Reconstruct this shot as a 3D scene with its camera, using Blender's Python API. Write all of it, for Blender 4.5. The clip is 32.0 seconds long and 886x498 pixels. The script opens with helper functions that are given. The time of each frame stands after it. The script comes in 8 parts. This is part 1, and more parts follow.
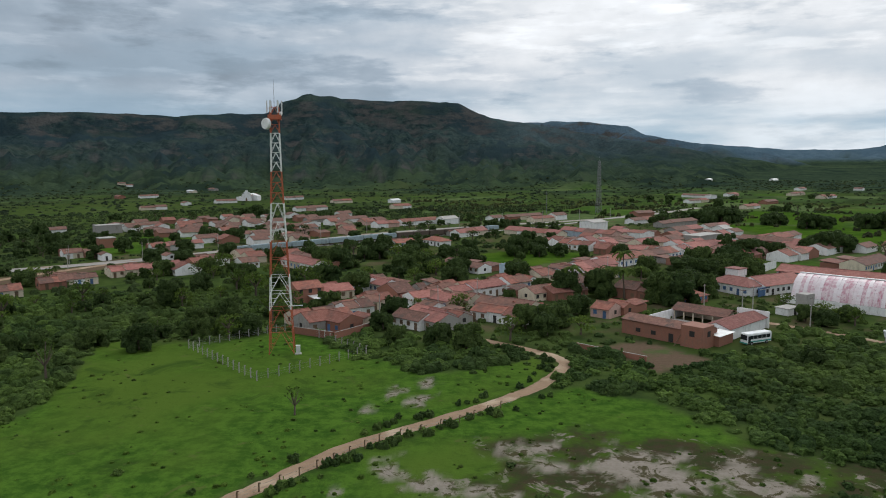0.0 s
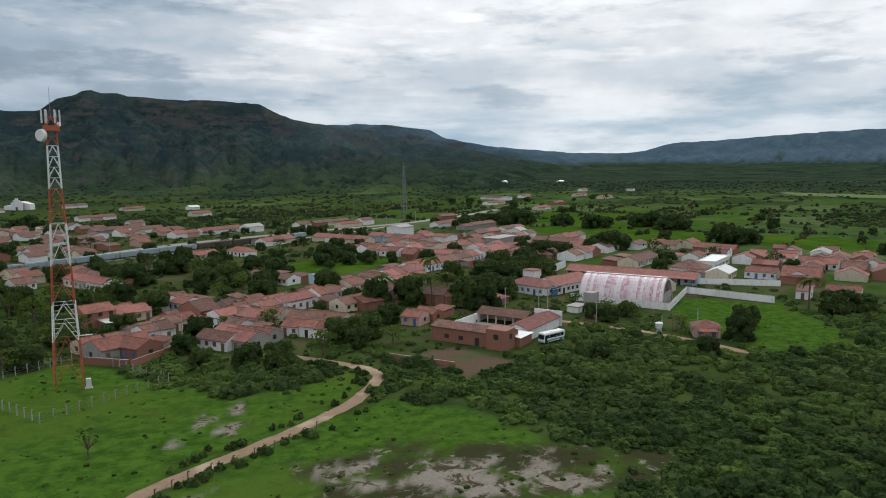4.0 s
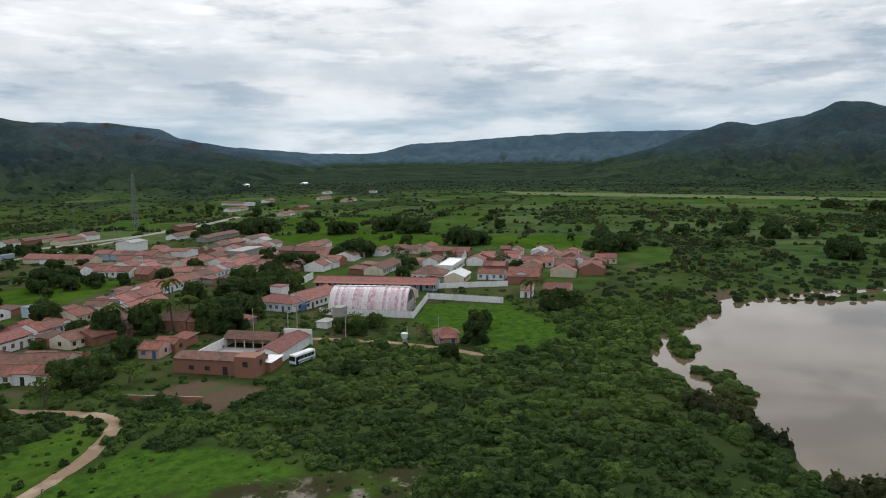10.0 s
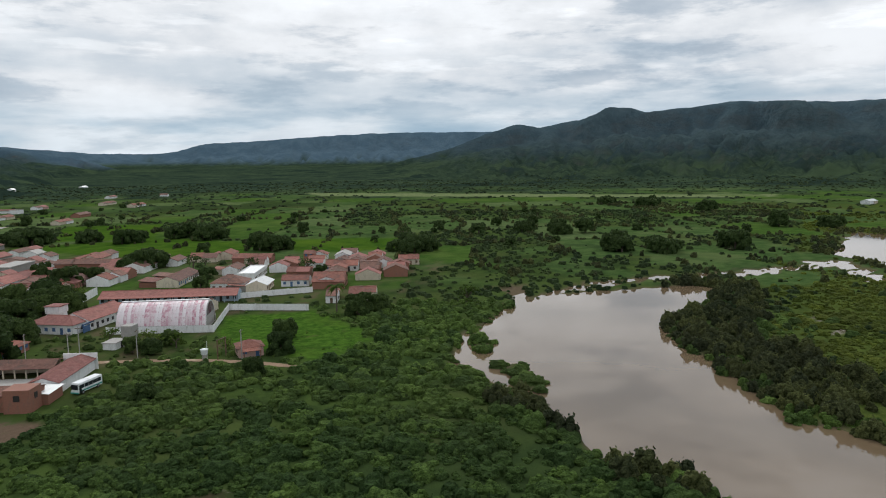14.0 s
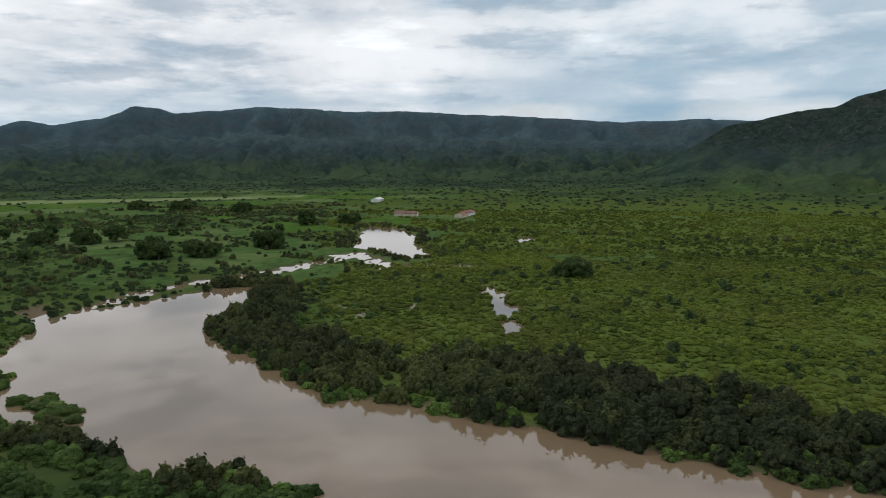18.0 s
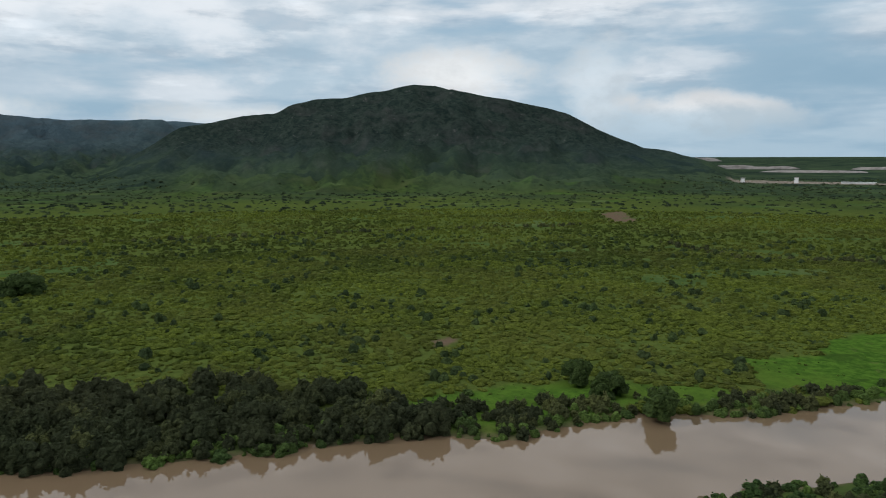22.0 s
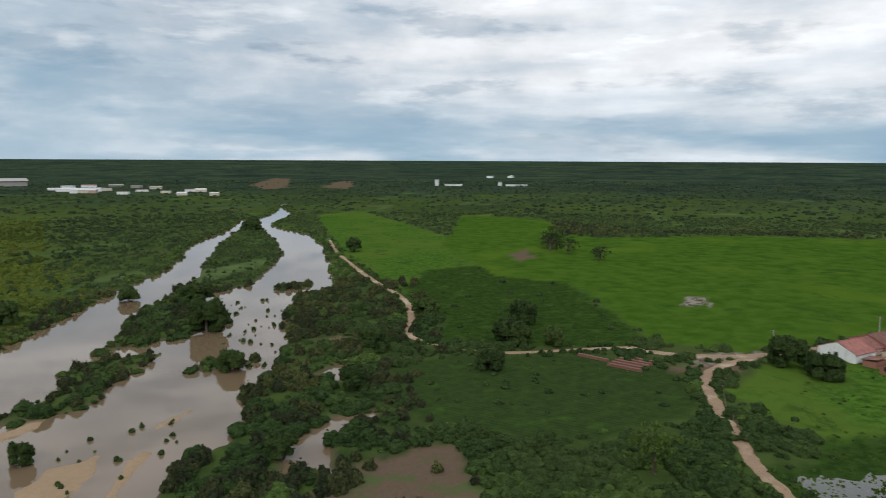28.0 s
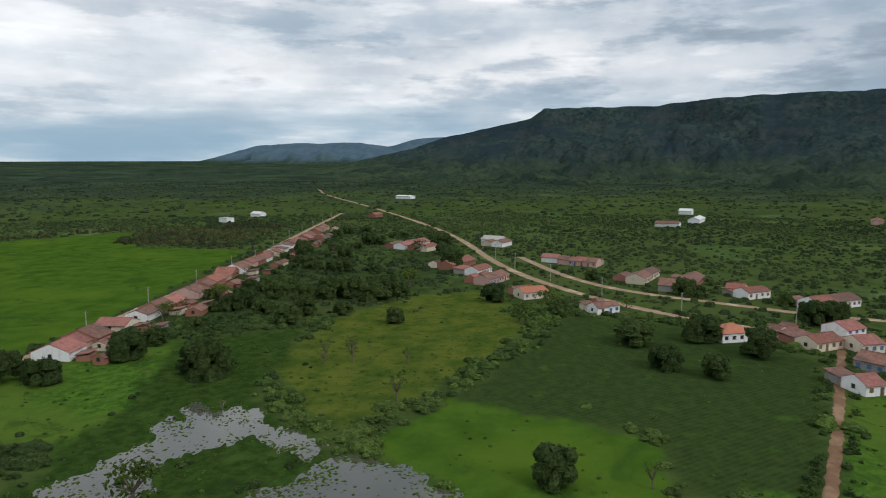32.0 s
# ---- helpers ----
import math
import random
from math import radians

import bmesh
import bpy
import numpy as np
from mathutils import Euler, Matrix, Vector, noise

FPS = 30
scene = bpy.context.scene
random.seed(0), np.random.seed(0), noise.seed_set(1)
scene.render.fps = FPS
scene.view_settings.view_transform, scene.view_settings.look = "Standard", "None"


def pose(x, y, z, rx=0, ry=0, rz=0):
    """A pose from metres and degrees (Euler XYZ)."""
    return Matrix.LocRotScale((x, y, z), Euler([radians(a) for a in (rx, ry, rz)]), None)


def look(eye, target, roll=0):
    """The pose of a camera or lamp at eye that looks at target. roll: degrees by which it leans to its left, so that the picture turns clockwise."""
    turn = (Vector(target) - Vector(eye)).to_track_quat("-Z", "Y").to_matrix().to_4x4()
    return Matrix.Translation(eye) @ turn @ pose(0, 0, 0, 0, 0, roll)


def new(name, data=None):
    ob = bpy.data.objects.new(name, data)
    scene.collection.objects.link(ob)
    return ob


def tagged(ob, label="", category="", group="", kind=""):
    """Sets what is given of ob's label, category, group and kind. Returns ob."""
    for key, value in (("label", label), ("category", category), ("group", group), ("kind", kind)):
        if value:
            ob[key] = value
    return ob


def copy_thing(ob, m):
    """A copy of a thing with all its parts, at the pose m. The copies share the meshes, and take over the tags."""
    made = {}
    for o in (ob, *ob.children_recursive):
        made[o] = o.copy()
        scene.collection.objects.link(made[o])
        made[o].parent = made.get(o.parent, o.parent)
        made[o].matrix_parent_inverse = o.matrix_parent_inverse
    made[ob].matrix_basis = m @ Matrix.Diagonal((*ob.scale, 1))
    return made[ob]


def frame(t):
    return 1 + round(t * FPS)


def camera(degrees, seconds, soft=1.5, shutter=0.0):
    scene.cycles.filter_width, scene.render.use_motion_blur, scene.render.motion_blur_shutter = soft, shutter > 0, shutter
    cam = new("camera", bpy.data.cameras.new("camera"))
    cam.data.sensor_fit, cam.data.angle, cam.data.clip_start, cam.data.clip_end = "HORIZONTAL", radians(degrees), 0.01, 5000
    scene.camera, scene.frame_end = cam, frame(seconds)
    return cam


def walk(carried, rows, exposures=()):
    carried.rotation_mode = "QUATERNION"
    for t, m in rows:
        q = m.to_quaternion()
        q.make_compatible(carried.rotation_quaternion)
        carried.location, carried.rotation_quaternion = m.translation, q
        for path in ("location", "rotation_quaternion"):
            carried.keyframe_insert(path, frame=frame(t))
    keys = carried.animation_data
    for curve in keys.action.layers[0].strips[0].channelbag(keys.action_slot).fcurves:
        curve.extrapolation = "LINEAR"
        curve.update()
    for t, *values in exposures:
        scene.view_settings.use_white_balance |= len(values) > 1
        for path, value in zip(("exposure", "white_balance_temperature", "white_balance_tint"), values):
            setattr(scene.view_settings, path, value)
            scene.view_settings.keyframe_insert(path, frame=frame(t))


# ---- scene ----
# the drone hovers, climbs a little and turns: seconds, x, y, z, yaw, pitch, roll
PATH = [
    (0.0, 0.00, 0.00, 45.00, 2.29, -6.86, -0.34),
    (0.5, 0.01, 0.20, 45.25, 0.15, -6.85, -0.37),
    (1.0, 0.02, 0.37, 45.55, -1.98, -6.86, -0.35),
    (1.5, -0.02, 0.48, 45.83, -4.12, -6.85, -0.34),
    (2.0, -0.04, 0.54, 46.12, -6.08, -6.85, -0.27),
    (2.5, -0.05, 0.52, 46.43, -7.87, -6.82, -0.22),
    (4.5, -0.54, -0.05, 48.47, -15.25, -6.84, -0.44),
    (5.0, -0.49, -0.17, 48.99, -17.16, -6.86, -0.44),
    (5.5, -0.49, -0.28, 49.50, -19.08, -6.87, -0.45),
    (6.0, -0.52, -0.37, 50.00, -20.90, -6.89, -0.47),
    (6.5, -0.55, -0.42, 50.50, -22.72, -6.90, -0.50),
    (7.0, -0.59, -0.45, 50.97, -24.57, -6.90, -0.57),
    (7.5, -0.55, -0.49, 51.45, -26.27, -6.91, -0.62),
    (8.0, -0.45, -0.62, 51.93, -27.85, -6.93, -0.63),
    (8.5, -0.41, -0.76, 52.41, -29.48, -6.94, -0.66),
    (9.0, -0.43, -0.92, 52.83, -31.04, -6.97, -0.69),
    (9.5, -0.50, -1.04, 53.22, -32.42, -7.01, -0.70),
    (10.0, -0.58, -1.11, 53.60, -33.85, -7.03, -0.70),
    (10.5, -0.60, -1.18, 53.94, -35.66, -7.07, -0.71),
    (11.0, -0.55, -1.22, 54.24, -37.62, -7.10, -0.71),
    (11.5, -0.44, -1.26, 54.54, -39.58, -7.13, -0.74),
    (12.0, -0.32, -1.29, 54.83, -41.52, -7.16, -0.80),
    (12.5, -0.26, -1.32, 55.07, -43.44, -7.18, -0.85),
    (13.0, -0.26, -1.37, 55.28, -45.39, -7.21, -0.93),
    (13.5, -0.25, -1.46, 55.44, -47.35, -7.22, -0.91),
    (15.5, -0.29, -2.84, 55.45, -60.81, -7.31, -0.46),
    (16.0, -0.49, -2.99, 55.55, -66.02, -7.35, -0.39),
    (16.5, -0.70, -3.01, 55.66, -71.02, -7.36, -0.37),
    (17.0, -0.93, -2.99, 55.79, -76.13, -7.39, -0.38),
    (17.5, -1.18, -2.97, 55.93, -81.15, -7.38, -0.36),
    (18.0, -1.47, -2.98, 56.08, -86.17, -7.39, -0.29),
    (18.5, -1.77, -2.99, 56.24, -91.24, -7.39, -0.24),
    (19.0, -2.07, -2.98, 56.38, -96.35, -7.39, -0.28),
    (19.5, -2.34, -2.97, 56.47, -101.59, -7.39, -0.25),
    (20.0, -2.60, -2.95, 56.50, -106.88, -7.39, -0.21),
    (20.5, -2.83, -2.90, 56.47, -112.22, -7.40, -0.17),
    (21.0, -3.02, -2.86, 56.43, -117.49, -7.41, -0.14),
    (21.5, -3.18, -2.86, 56.39, -122.72, -7.43, -0.14),
    (22.0, -3.32, -2.89, 56.35, -128.11, -7.46, -0.14),
    (22.5, -3.43, -2.96, 56.31, -133.82, -7.50, -0.11),
    (23.0, -3.44, -3.03, 56.27, -139.74, -7.54, -0.07),
    (23.5, -3.33, -3.12, 56.26, -145.91, -7.56, 0.06),
    (24.0, -3.15, -3.16, 56.23, -152.24, -7.56, 0.17),
    (24.5, -2.93, -3.17, 56.20, -158.25, -7.53, 0.25),
    (26.5, -2.72, -2.43, 56.12, -181.00, -7.36, 0.33),
    (27.0, -2.74, -2.08, 56.17, -188.59, -7.29, 0.30),
    (27.5, -2.69, -1.73, 56.21, -197.63, -7.24, 0.32),
    (28.0, -2.60, -1.42, 56.26, -206.39, -7.21, 0.26),
    (28.5, -2.47, -1.19, 56.33, -215.09, -7.17, 0.17),
    (29.0, -2.34, -1.00, 56.43, -223.59, -7.15, 0.13),
    (29.5, -2.15, -0.93, 56.54, -232.10, -7.11, 0.05),
    (30.0, -1.93, -0.99, 56.72, -240.21, -7.11, 0.05),
    (30.5, -1.67, -1.12, 56.97, -247.70, -7.12, 0.01),
    (31.0, -1.40, -1.24, 57.25, -254.27, -7.15, -0.04),
    (31.5, -1.14, -1.28, 57.54, -260.50, -7.19, -0.08),
    (32.0, -0.88, -1.31, 57.83, -266.33, -7.24, -0.09),
    ]
cam = camera(64.36, 32.0, soft=1.0, shutter=0.2)
walk(cam, [(t, pose(x, y, z, 90 + p, 0, w) @ pose(0, 0, 0, 0, 0, r)) for t, x, y, z, w, p, r in PATH])

# ---- world, sun ----
SUN_AZ, SUN_EL = -34.0, 40.0          # yaw (left of +y is positive) and height of the veiled sun
sun_dir = Vector((-math.sin(radians(SUN_AZ)) * math.cos(radians(SUN_EL)), math.cos(radians(SUN_AZ)) * math.cos(radians(SUN_EL)), math.sin(radians(SUN_EL))))


class Net:
    """Short hand for shader nodes."""

    def __init__(self, tree):
        self.t = tree
        tree.nodes.clear()

    def n(self, kind, **kw):
        node = self.t.nodes.new(kind)
        for k, v in kw.items():
            if k in ("operation", "blend_type", "data_type", "sky_type", "feature", "attribute_name", "noise_dimensions", "distance", "interpolation_type", "normalize", "clamp", "use_clamp", "voronoi_dimensions", "bands_direction", "wave_type", "attribute_type"):
                setattr(node, k, v)
        return node

    def link(self, a, b):
        self.t.links.new(a, b)

    def put(self, socket, v):
        if hasattr(v, "is_output"):
            self.link(v, socket)
        elif v is not None:
            if hasattr(socket.default_value, "__len__"):
                v = tuple(v) if hasattr(v, "__len__") else (v, v, v)
                if len(socket.default_value) == 4 and len(v) == 3:
                    v = (*v, 1)
            socket.default_value = v

    def math(self, op, a, b=None, clamp=False):
        m = self.n("ShaderNodeMath", operation=op, use_clamp=clamp)
        self.put(m.inputs[0], a)
        self.put(m.inputs[1], b)
        return m.outputs[0]

    def vmath(self, op, a, b=None):
        m = self.n("ShaderNodeVectorMath", operation=op)
        self.put(m.inputs[0], a)
        self.put(m.inputs[1], b)
        return m.outputs["Value"] if op in ("DOT_PRODUCT", "LENGTH") else m.outputs["Vector"]

    def mix(self, f, a, b, blend="MIX"):
        m = self.n("ShaderNodeMix", data_type="RGBA", blend_type=blend)
        self.put(m.inputs["Factor"], f)
        self.put(m.inputs[6], a)
        self.put(m.inputs[7], b)
        return m.outputs[2]

    def noise(self, vec, scale, detail=3.0, rough=0.55, dist=0.0):
        m = self.n("ShaderNodeTexNoise")
        self.put(m.inputs["Vector"], vec)
        self.put(m.inputs["Scale"], scale)
        self.put(m.inputs["Detail"], detail)
        self.put(m.inputs["Roughness"], rough)
        self.put(m.inputs["Distortion"], dist)
        return m.outputs["Fac"]

    def ramp(self, f, lo, hi, a=0.0, b=1.0):
        m = self.n("ShaderNodeMapRange", interpolation_type="SMOOTHSTEP")
        for k, v in zip(("Value", "From Min", "From Max", "To Min", "To Max"), (f, lo, hi, a, b)):
            self.put(m.inputs[k], v)
        return m.outputs[0]

    def attr(self, name):
        m = self.n("ShaderNodeAttribute", attribute_name=name)
        return m.outputs["Fac"]

    def xyz(self, v):
        m = self.n("ShaderNodeSeparateXYZ")
        self.put(m.inputs[0], v)
        return m.outputs

    def vec(self, x, y, z):
        m = self.n("ShaderNodeCombineXYZ")
        for s, v in zip(m.inputs, (x, y, z)):
            self.put(s, v)
        return m.outputs[0]


def make_world():
    w = bpy.data.worlds.new("overcast_sky")
    scene.world = w
    w.use_nodes = True
    g = Net(w.node_tree)
    sky = g.n("ShaderNodeTexSky", sky_type="NISHITA")
    sky.sun_disc, sky.sun_elevation, sky.sun_rotation = False, radians(SUN_EL), radians(-SUN_AZ)
    sky.air_density, sky.dust_density = 1.2, 2.0
    d = g.n("ShaderNodeTexCoord").outputs["Generated"]
    x, y, z = g.xyz(d)[:3]
    up = g.math("MAXIMUM", z, 0.0)

    def layer(offset):
        """The sky laid out on a flat cloud ceiling, so that clouds shrink and flatten towards the horizon."""
        q = g.math("DIVIDE", 1.0, g.math("ADD", up, offset))
        return g.vec(g.math("MULTIPLY", x, q), g.math("MULTIPLY", y, q), 0.0)

    def towards(az, lo, hi):
        return g.ramp(g.vmath("DOT_PRODUCT", d, (-math.sin(radians(az)), math.cos(radians(az)), 0.0)), lo, hi)

    def cumulus(az, el, wide, high, soft):
        """A heaped cloud with a ragged edge, around one place of the sky, 0 to 1."""
        c, e = radians(az), radians(el)
        side = g.math("DIVIDE", g.vmath("DOT_PRODUCT", d, (-math.cos(c), -math.sin(c), 0.0)), math.sin(radians(wide)))
        rise = g.math("DIVIDE", g.math("SUBTRACT", z, math.sin(e)), math.sin(radians(high)))
        far = g.math("SQRT", g.math("ADD", g.math("MULTIPLY", side, side), g.math("MULTIPLY", rise, rise)))
        edge = g.math("ADD", far, g.math("MULTIPLY", g.math("SUBTRACT", puffs, 0.5), 2.2))
        front = g.ramp(g.vmath("DOT_PRODUCT", d, (-math.sin(c), math.cos(c), 0.0)), 0.5, 0.6)
        return g.math("MULTIPLY", g.ramp(edge, 1.0 + soft, 1.0 - soft), front)

    puffs = g.noise(g.vmath("MULTIPLY", d, (1.0, 1.0, 1.6)), 13.0, 6, 0.6)
    high_layer = layer(0.11)
    sheets = g.noise(high_layer, 0.42, 4, 0.5)
    lumps = g.noise(g.vmath("MULTIPLY", d, (1.0, 1.0, 2.3)), 5.2, 7, 0.55)
    streaks = g.noise(g.vmath("MULTIPLY", d, (1.0, 1.0, 6.0)), 3.6, 6, 0.52)
    mass = g.math("ADD", g.math("MULTIPLY", sheets, 0.36), g.math("MULTIPLY", lumps, 0.32))
    mass = g.math("ADD", g.math("ADD", mass, g.math("MULTIPLY", streaks, 0.20)), g.math("MULTIPLY", puffs, 0.12))
    light = g.ramp(mass, 0.39, 0.61, 0.60, 0.92)
    # darker undersides and bright torn edges
    under = g.noise(g.vmath("MULTIPLY", d, (1.0, 1.0, 4.2)), 5.6, 7, 0.58)
    torn = g.noise(g.vmath("ADD", g.vmath("MULTIPLY", d, (1.0, 1.0, 5.5)), (3.0, 1.0, 2.0)), 6.5, 7, 0.56)
    light = g.math("MULTIPLY", light, g.ramp(under, 0.50, 0.64, 1.0, 0.74))
    light = g.math("ADD", light, g.ramp(torn, 0.54, 0.66, 0.0, 0.13))
    light = g.math("MULTIPLY", light, g.math("SUBTRACT", 1.0, g.math("MULTIPLY", towards(38, 0.66, 0.97), 0.30)))
    glow = g.math("MAXIMUM", g.vmath("DOT_PRODUCT", d, tuple(sun_dir)), 0.0)
    glow = g.math("POWER", glow, 6.0)
    light = g.math("ADD", light, g.math("MULTIPLY", glow, 0.34))
    light = g.math("ADD", light, g.math("MULTIPLY", towards(128, 0.80, 0.99), g.ramp(z, 0.02, 0.12, 0.0, 0.16)))
    light = g.math("MULTIPLY", light, g.ramp(z, 0.40, 0.85, 1.0, 1.25))
    cloud = g.mix(1.0, g.mix(g.ramp(light, 0.42, 0.9), (0.70, 0.86, 1.04), (0.95, 0.985, 1.03)), light, "MULTIPLY")
    blue = g.mix(0.8, g.mix(1.0, sky.outputs[0], (0.07, 0.07, 0.07), "MULTIPLY"), (0.34, 0.51, 0.67))
    gap = g.ramp(g.math("ADD", g.math("MULTIPLY", sheets, 0.5), g.math("MULTIPLY", streaks, 0.5)), 0.52, 0.40, 0.0, 0.85)
    gap = g.math("MULTIPLY", gap, g.math("ADD", towards(-125, 0.55, 0.95), 0.25))
    col = g.mix(g.math("MINIMUM", gap, 1.0), cloud, blue)
    veil = g.math("MULTIPLY", towards(-132, 0.62, 0.94), g.ramp(z, 0.10, 0.34, 0.8, 0.0))
    veil = g.math("MULTIPLY", veil, g.ramp(lumps, 0.40, 0.60, 1.0, 0.35))
    col = g.mix(veil, col, (0.37, 0.52, 0.64))
    rain = g.math("MULTIPLY", towards(-166, 0.88, 0.985), g.ramp(z, 0.09, 0.22, 0.78, 0.0))
    rain = g.math("MULTIPLY", rain, g.ramp(lumps, 0.36, 0.62, 1.0, 0.40))
    col = g.mix(rain, col, (0.25, 0.40, 0.53))
    # blue-grey rain haze low over the land, broken by white streaks
    low = g.ramp(z, 0.015, 0.125, 0.92, 0.0)
    low = g.math("MULTIPLY", low, g.ramp(streaks, 0.44, 0.62, 1.0, 0.45))
    col = g.mix(low, col, g.mix(g.ramp(streaks, 0.34, 0.6), (0.29, 0.44, 0.57), (0.48, 0.61, 0.71)))
    # heaped white clouds beside the lone hill
    for az, el, wide, high, soft, tone in ((-129.0, 6.6, 5.0, 1.6, 0.5, (0.86, 0.88, 0.89)), (-140.3, 5.4, 2.6, 2.9, 0.35, (0.66, 0.75, 0.82)), (-148.0, 3.6, 5.0, 1.1, 0.5, (0.84, 0.85, 0.86)), (-147.0, 2.6, 6.5, 1.0, 0.6, (0.52, 0.65, 0.75)), (-112.0, 3.2, 6.0, 0.8, 0.6, (0.74, 0.79, 0.82)), (-94.0, 3.4, 5.0, 0.8, 0.6, (0.76, 0.81, 0.84))):
        col = g.mix(g.math("MULTIPLY", cumulus(az, el, wide, high, soft), 0.85), col, g.mix(g.ramp(puffs, 0.35, 0.65), tuple(k * 0.84 for k in tone), tone))
    below = g.ramp(z, -0.03, 0.0)
    col = g.mix(below, (0.10, 0.12, 0.09), col)
    bg = g.n("ShaderNodeBackground")
    g.put(bg.inputs[0], col)
    bg.inputs[1].default_value = 1.0
    out = g.n("ShaderNodeOutputWorld")
    g.link(bg.outputs[0], out.inputs[0])


make_world()
sun = new("sun", bpy.data.lights.new("sun", "SUN"))
sun.data.energy, sun.data.angle, sun.data.color = 1.15, radians(14), (1.0, 0.985, 0.965)
sun.matrix_world = look(sun_dir * 100, (0, 0, 0))
scene.view_settings.exposure = 0.0

# ---- materials ----
def surface(name, rough=0.8, metal=0.0, spec=0.3):
    """A material with its net, position in metres and the principled shader."""
    m = bpy.data.materials.new(name)
    m.use_nodes = True
    g = Net(m.node_tree)
    p = g.n("ShaderNodeBsdfPrincipled")
    out = g.n("ShaderNodeOutputMaterial")
    g.link(p.outputs[0], out.inputs[0])
    p.inputs["Roughness"].default_value, p.inputs["Metallic"].default_value = rough, metal
    p.inputs["Specular IOR Level"].default_value = spec
    pos = g.n("ShaderNodeNewGeometry").outputs["Position"]
    return m, g, p, pos


def bump(g, p, height, strength, dist):
    b = g.n("ShaderNodeBump")
    b.inputs["Strength"].default_value, b.inputs["Distance"].default_value = strength, dist
    g.link(height, b.inputs["Height"])
    g.link(b.outputs[0], p.inputs["Normal"])


def obj_random(g):
    return g.n("ShaderNodeObjectInfo").outputs["Random"]


def island_random(g):
    return g.n("ShaderNodeNewGeometry").outputs["Random Per Island"]


def ground_material():
    m, g, p, pos = surface("ground_cover", 1.0, 0, 0.0)
    fine, mid, wide = g.noise(pos, 0.9, 5, 0.65), g.noise(pos, 0.11, 4, 0.6), g.noise(pos, 0.018, 3, 0.55)
    tuft = g.noise(pos, 0.35, 4, 0.7)
    scrub = g.mix(g.ramp(mid, 0.35, 0.65), (0.028, 0.048, 0.015), (0.054, 0.084, 0.022))
    scrub = g.mix(g.ramp(wide, 0.45, 0.7), scrub, (0.056, 0.072, 0.024))
    grass = g.mix(g.ramp(tuft, 0.35, 0.65), (0.030, 0.072, 0.011), (0.064, 0.130, 0.018))
    grass = g.mix(g.ramp(wide, 0.42, 0.62), grass, (0.066, 0.112, 0.018))
    grass = g.mix(g.math("MULTIPLY", g.ramp(g.noise(pos, 0.085, 6, 0.7, 0.8), 0.52, 0.66), 0.75), grass, (0.030, 0.060, 0.012))
    grass = g.mix(g.math("MULTIPLY", g.ramp(g.noise(pos, 0.14, 5, 0.7, 0.5), 0.60, 0.70), 0.6), grass, (0.088, 0.098, 0.032))
    crop = g.mix(g.ramp(mid, 0.3, 0.7), (0.032, 0.074, 0.009), (0.057, 0.108, 0.014))
    crop = g.mix(g.ramp(wide, 0.5, 0.72), crop, (0.066, 0.116, 0.014))
    rows_w = g.n("ShaderNodeTexWave", wave_type="BANDS", bands_direction="X")
    g.put(rows_w.inputs["Vector"], g.vmath("MULTIPLY", g.vec(g.math("ADD", g.math("MULTIPLY", g.xyz(pos)[0], 0.82), g.math("MULTIPLY", g.xyz(pos)[1], 0.57)), g.xyz(pos)[1], 0.0), (1, 0.02, 0)))
    rows_w.inputs["Scale"].default_value = 0.22
    rows_w.inputs["Distortion"].default_value = 1.5
    maize = g.mix(g.ramp(tuft, 0.3, 0.7), (0.017, 0.036, 0.009), (0.032, 0.060, 0.013))
    maize = g.mix(g.math("MULTIPLY", rows_w.outputs["Fac"], 0.45), maize, (0.044, 0.054, 0.026))
    maize = g.mix(g.ramp(mid, 0.58, 0.74), maize, (0.040, 0.078, 0.016))
    crop = g.mix(g.math("MULTIPLY", g.ramp(g.noise(pos, 0.05, 4, 0.6, 0.8), 0.54, 0.68), 0.7), crop, (0.026, 0.062, 0.011))
    pale = g.mix(g.ramp(mid, 0.35, 0.65), (0.110, 0.145, 0.062), (0.165, 0.195, 0.090))
    yellow = g.mix(g.ramp(mid, 0.35, 0.62), (0.042, 0.070, 0.012), (0.080, 0.100, 0.018))
    yellow = g.mix(g.ramp(tuft, 0.5, 0.72), yellow, (0.026, 0.046, 0.009))
    marsh = g.mix(g.ramp(tuft, 0.35, 0.65), (0.017, 0.037, 0.008), (0.033, 0.062, 0.013))
    marsh = g.mix(g.ramp(mid, 0.54, 0.70), marsh, (0.040, 0.072, 0.015))
    marsh = g.mix(g.math("MULTIPLY", g.ramp(g.noise(pos, 0.06, 6, 0.7, 0.8), 0.54, 0.66), 0.8), marsh, (0.018, 0.036, 0.010))
    soil = g.mix(fine, (0.082, 0.058, 0.040), (0.145, 0.103, 0.072))
    soil = g.mix(g.ramp(mid, 0.5, 0.66), soil, (0.075, 0.095, 0.038))
    dry = g.mix(g.ramp(tuft, 0.35, 0.62), (0.050, 0.040, 0.024), (0.036, 0.046, 0.018))
    dry = g.mix(g.ramp(mid, 0.45, 0.60), dry, (0.046, 0.080, 0.014))
    dry = g.mix(g.ramp(g.noise(pos, 0.22, 6, 0.72, 0.6), 0.555, 0.62), dry, (0.20, 0.175, 0.145))
    sand = g.mix(fine, (0.150, 0.128, 0.104), (0.300, 0.268, 0.228))
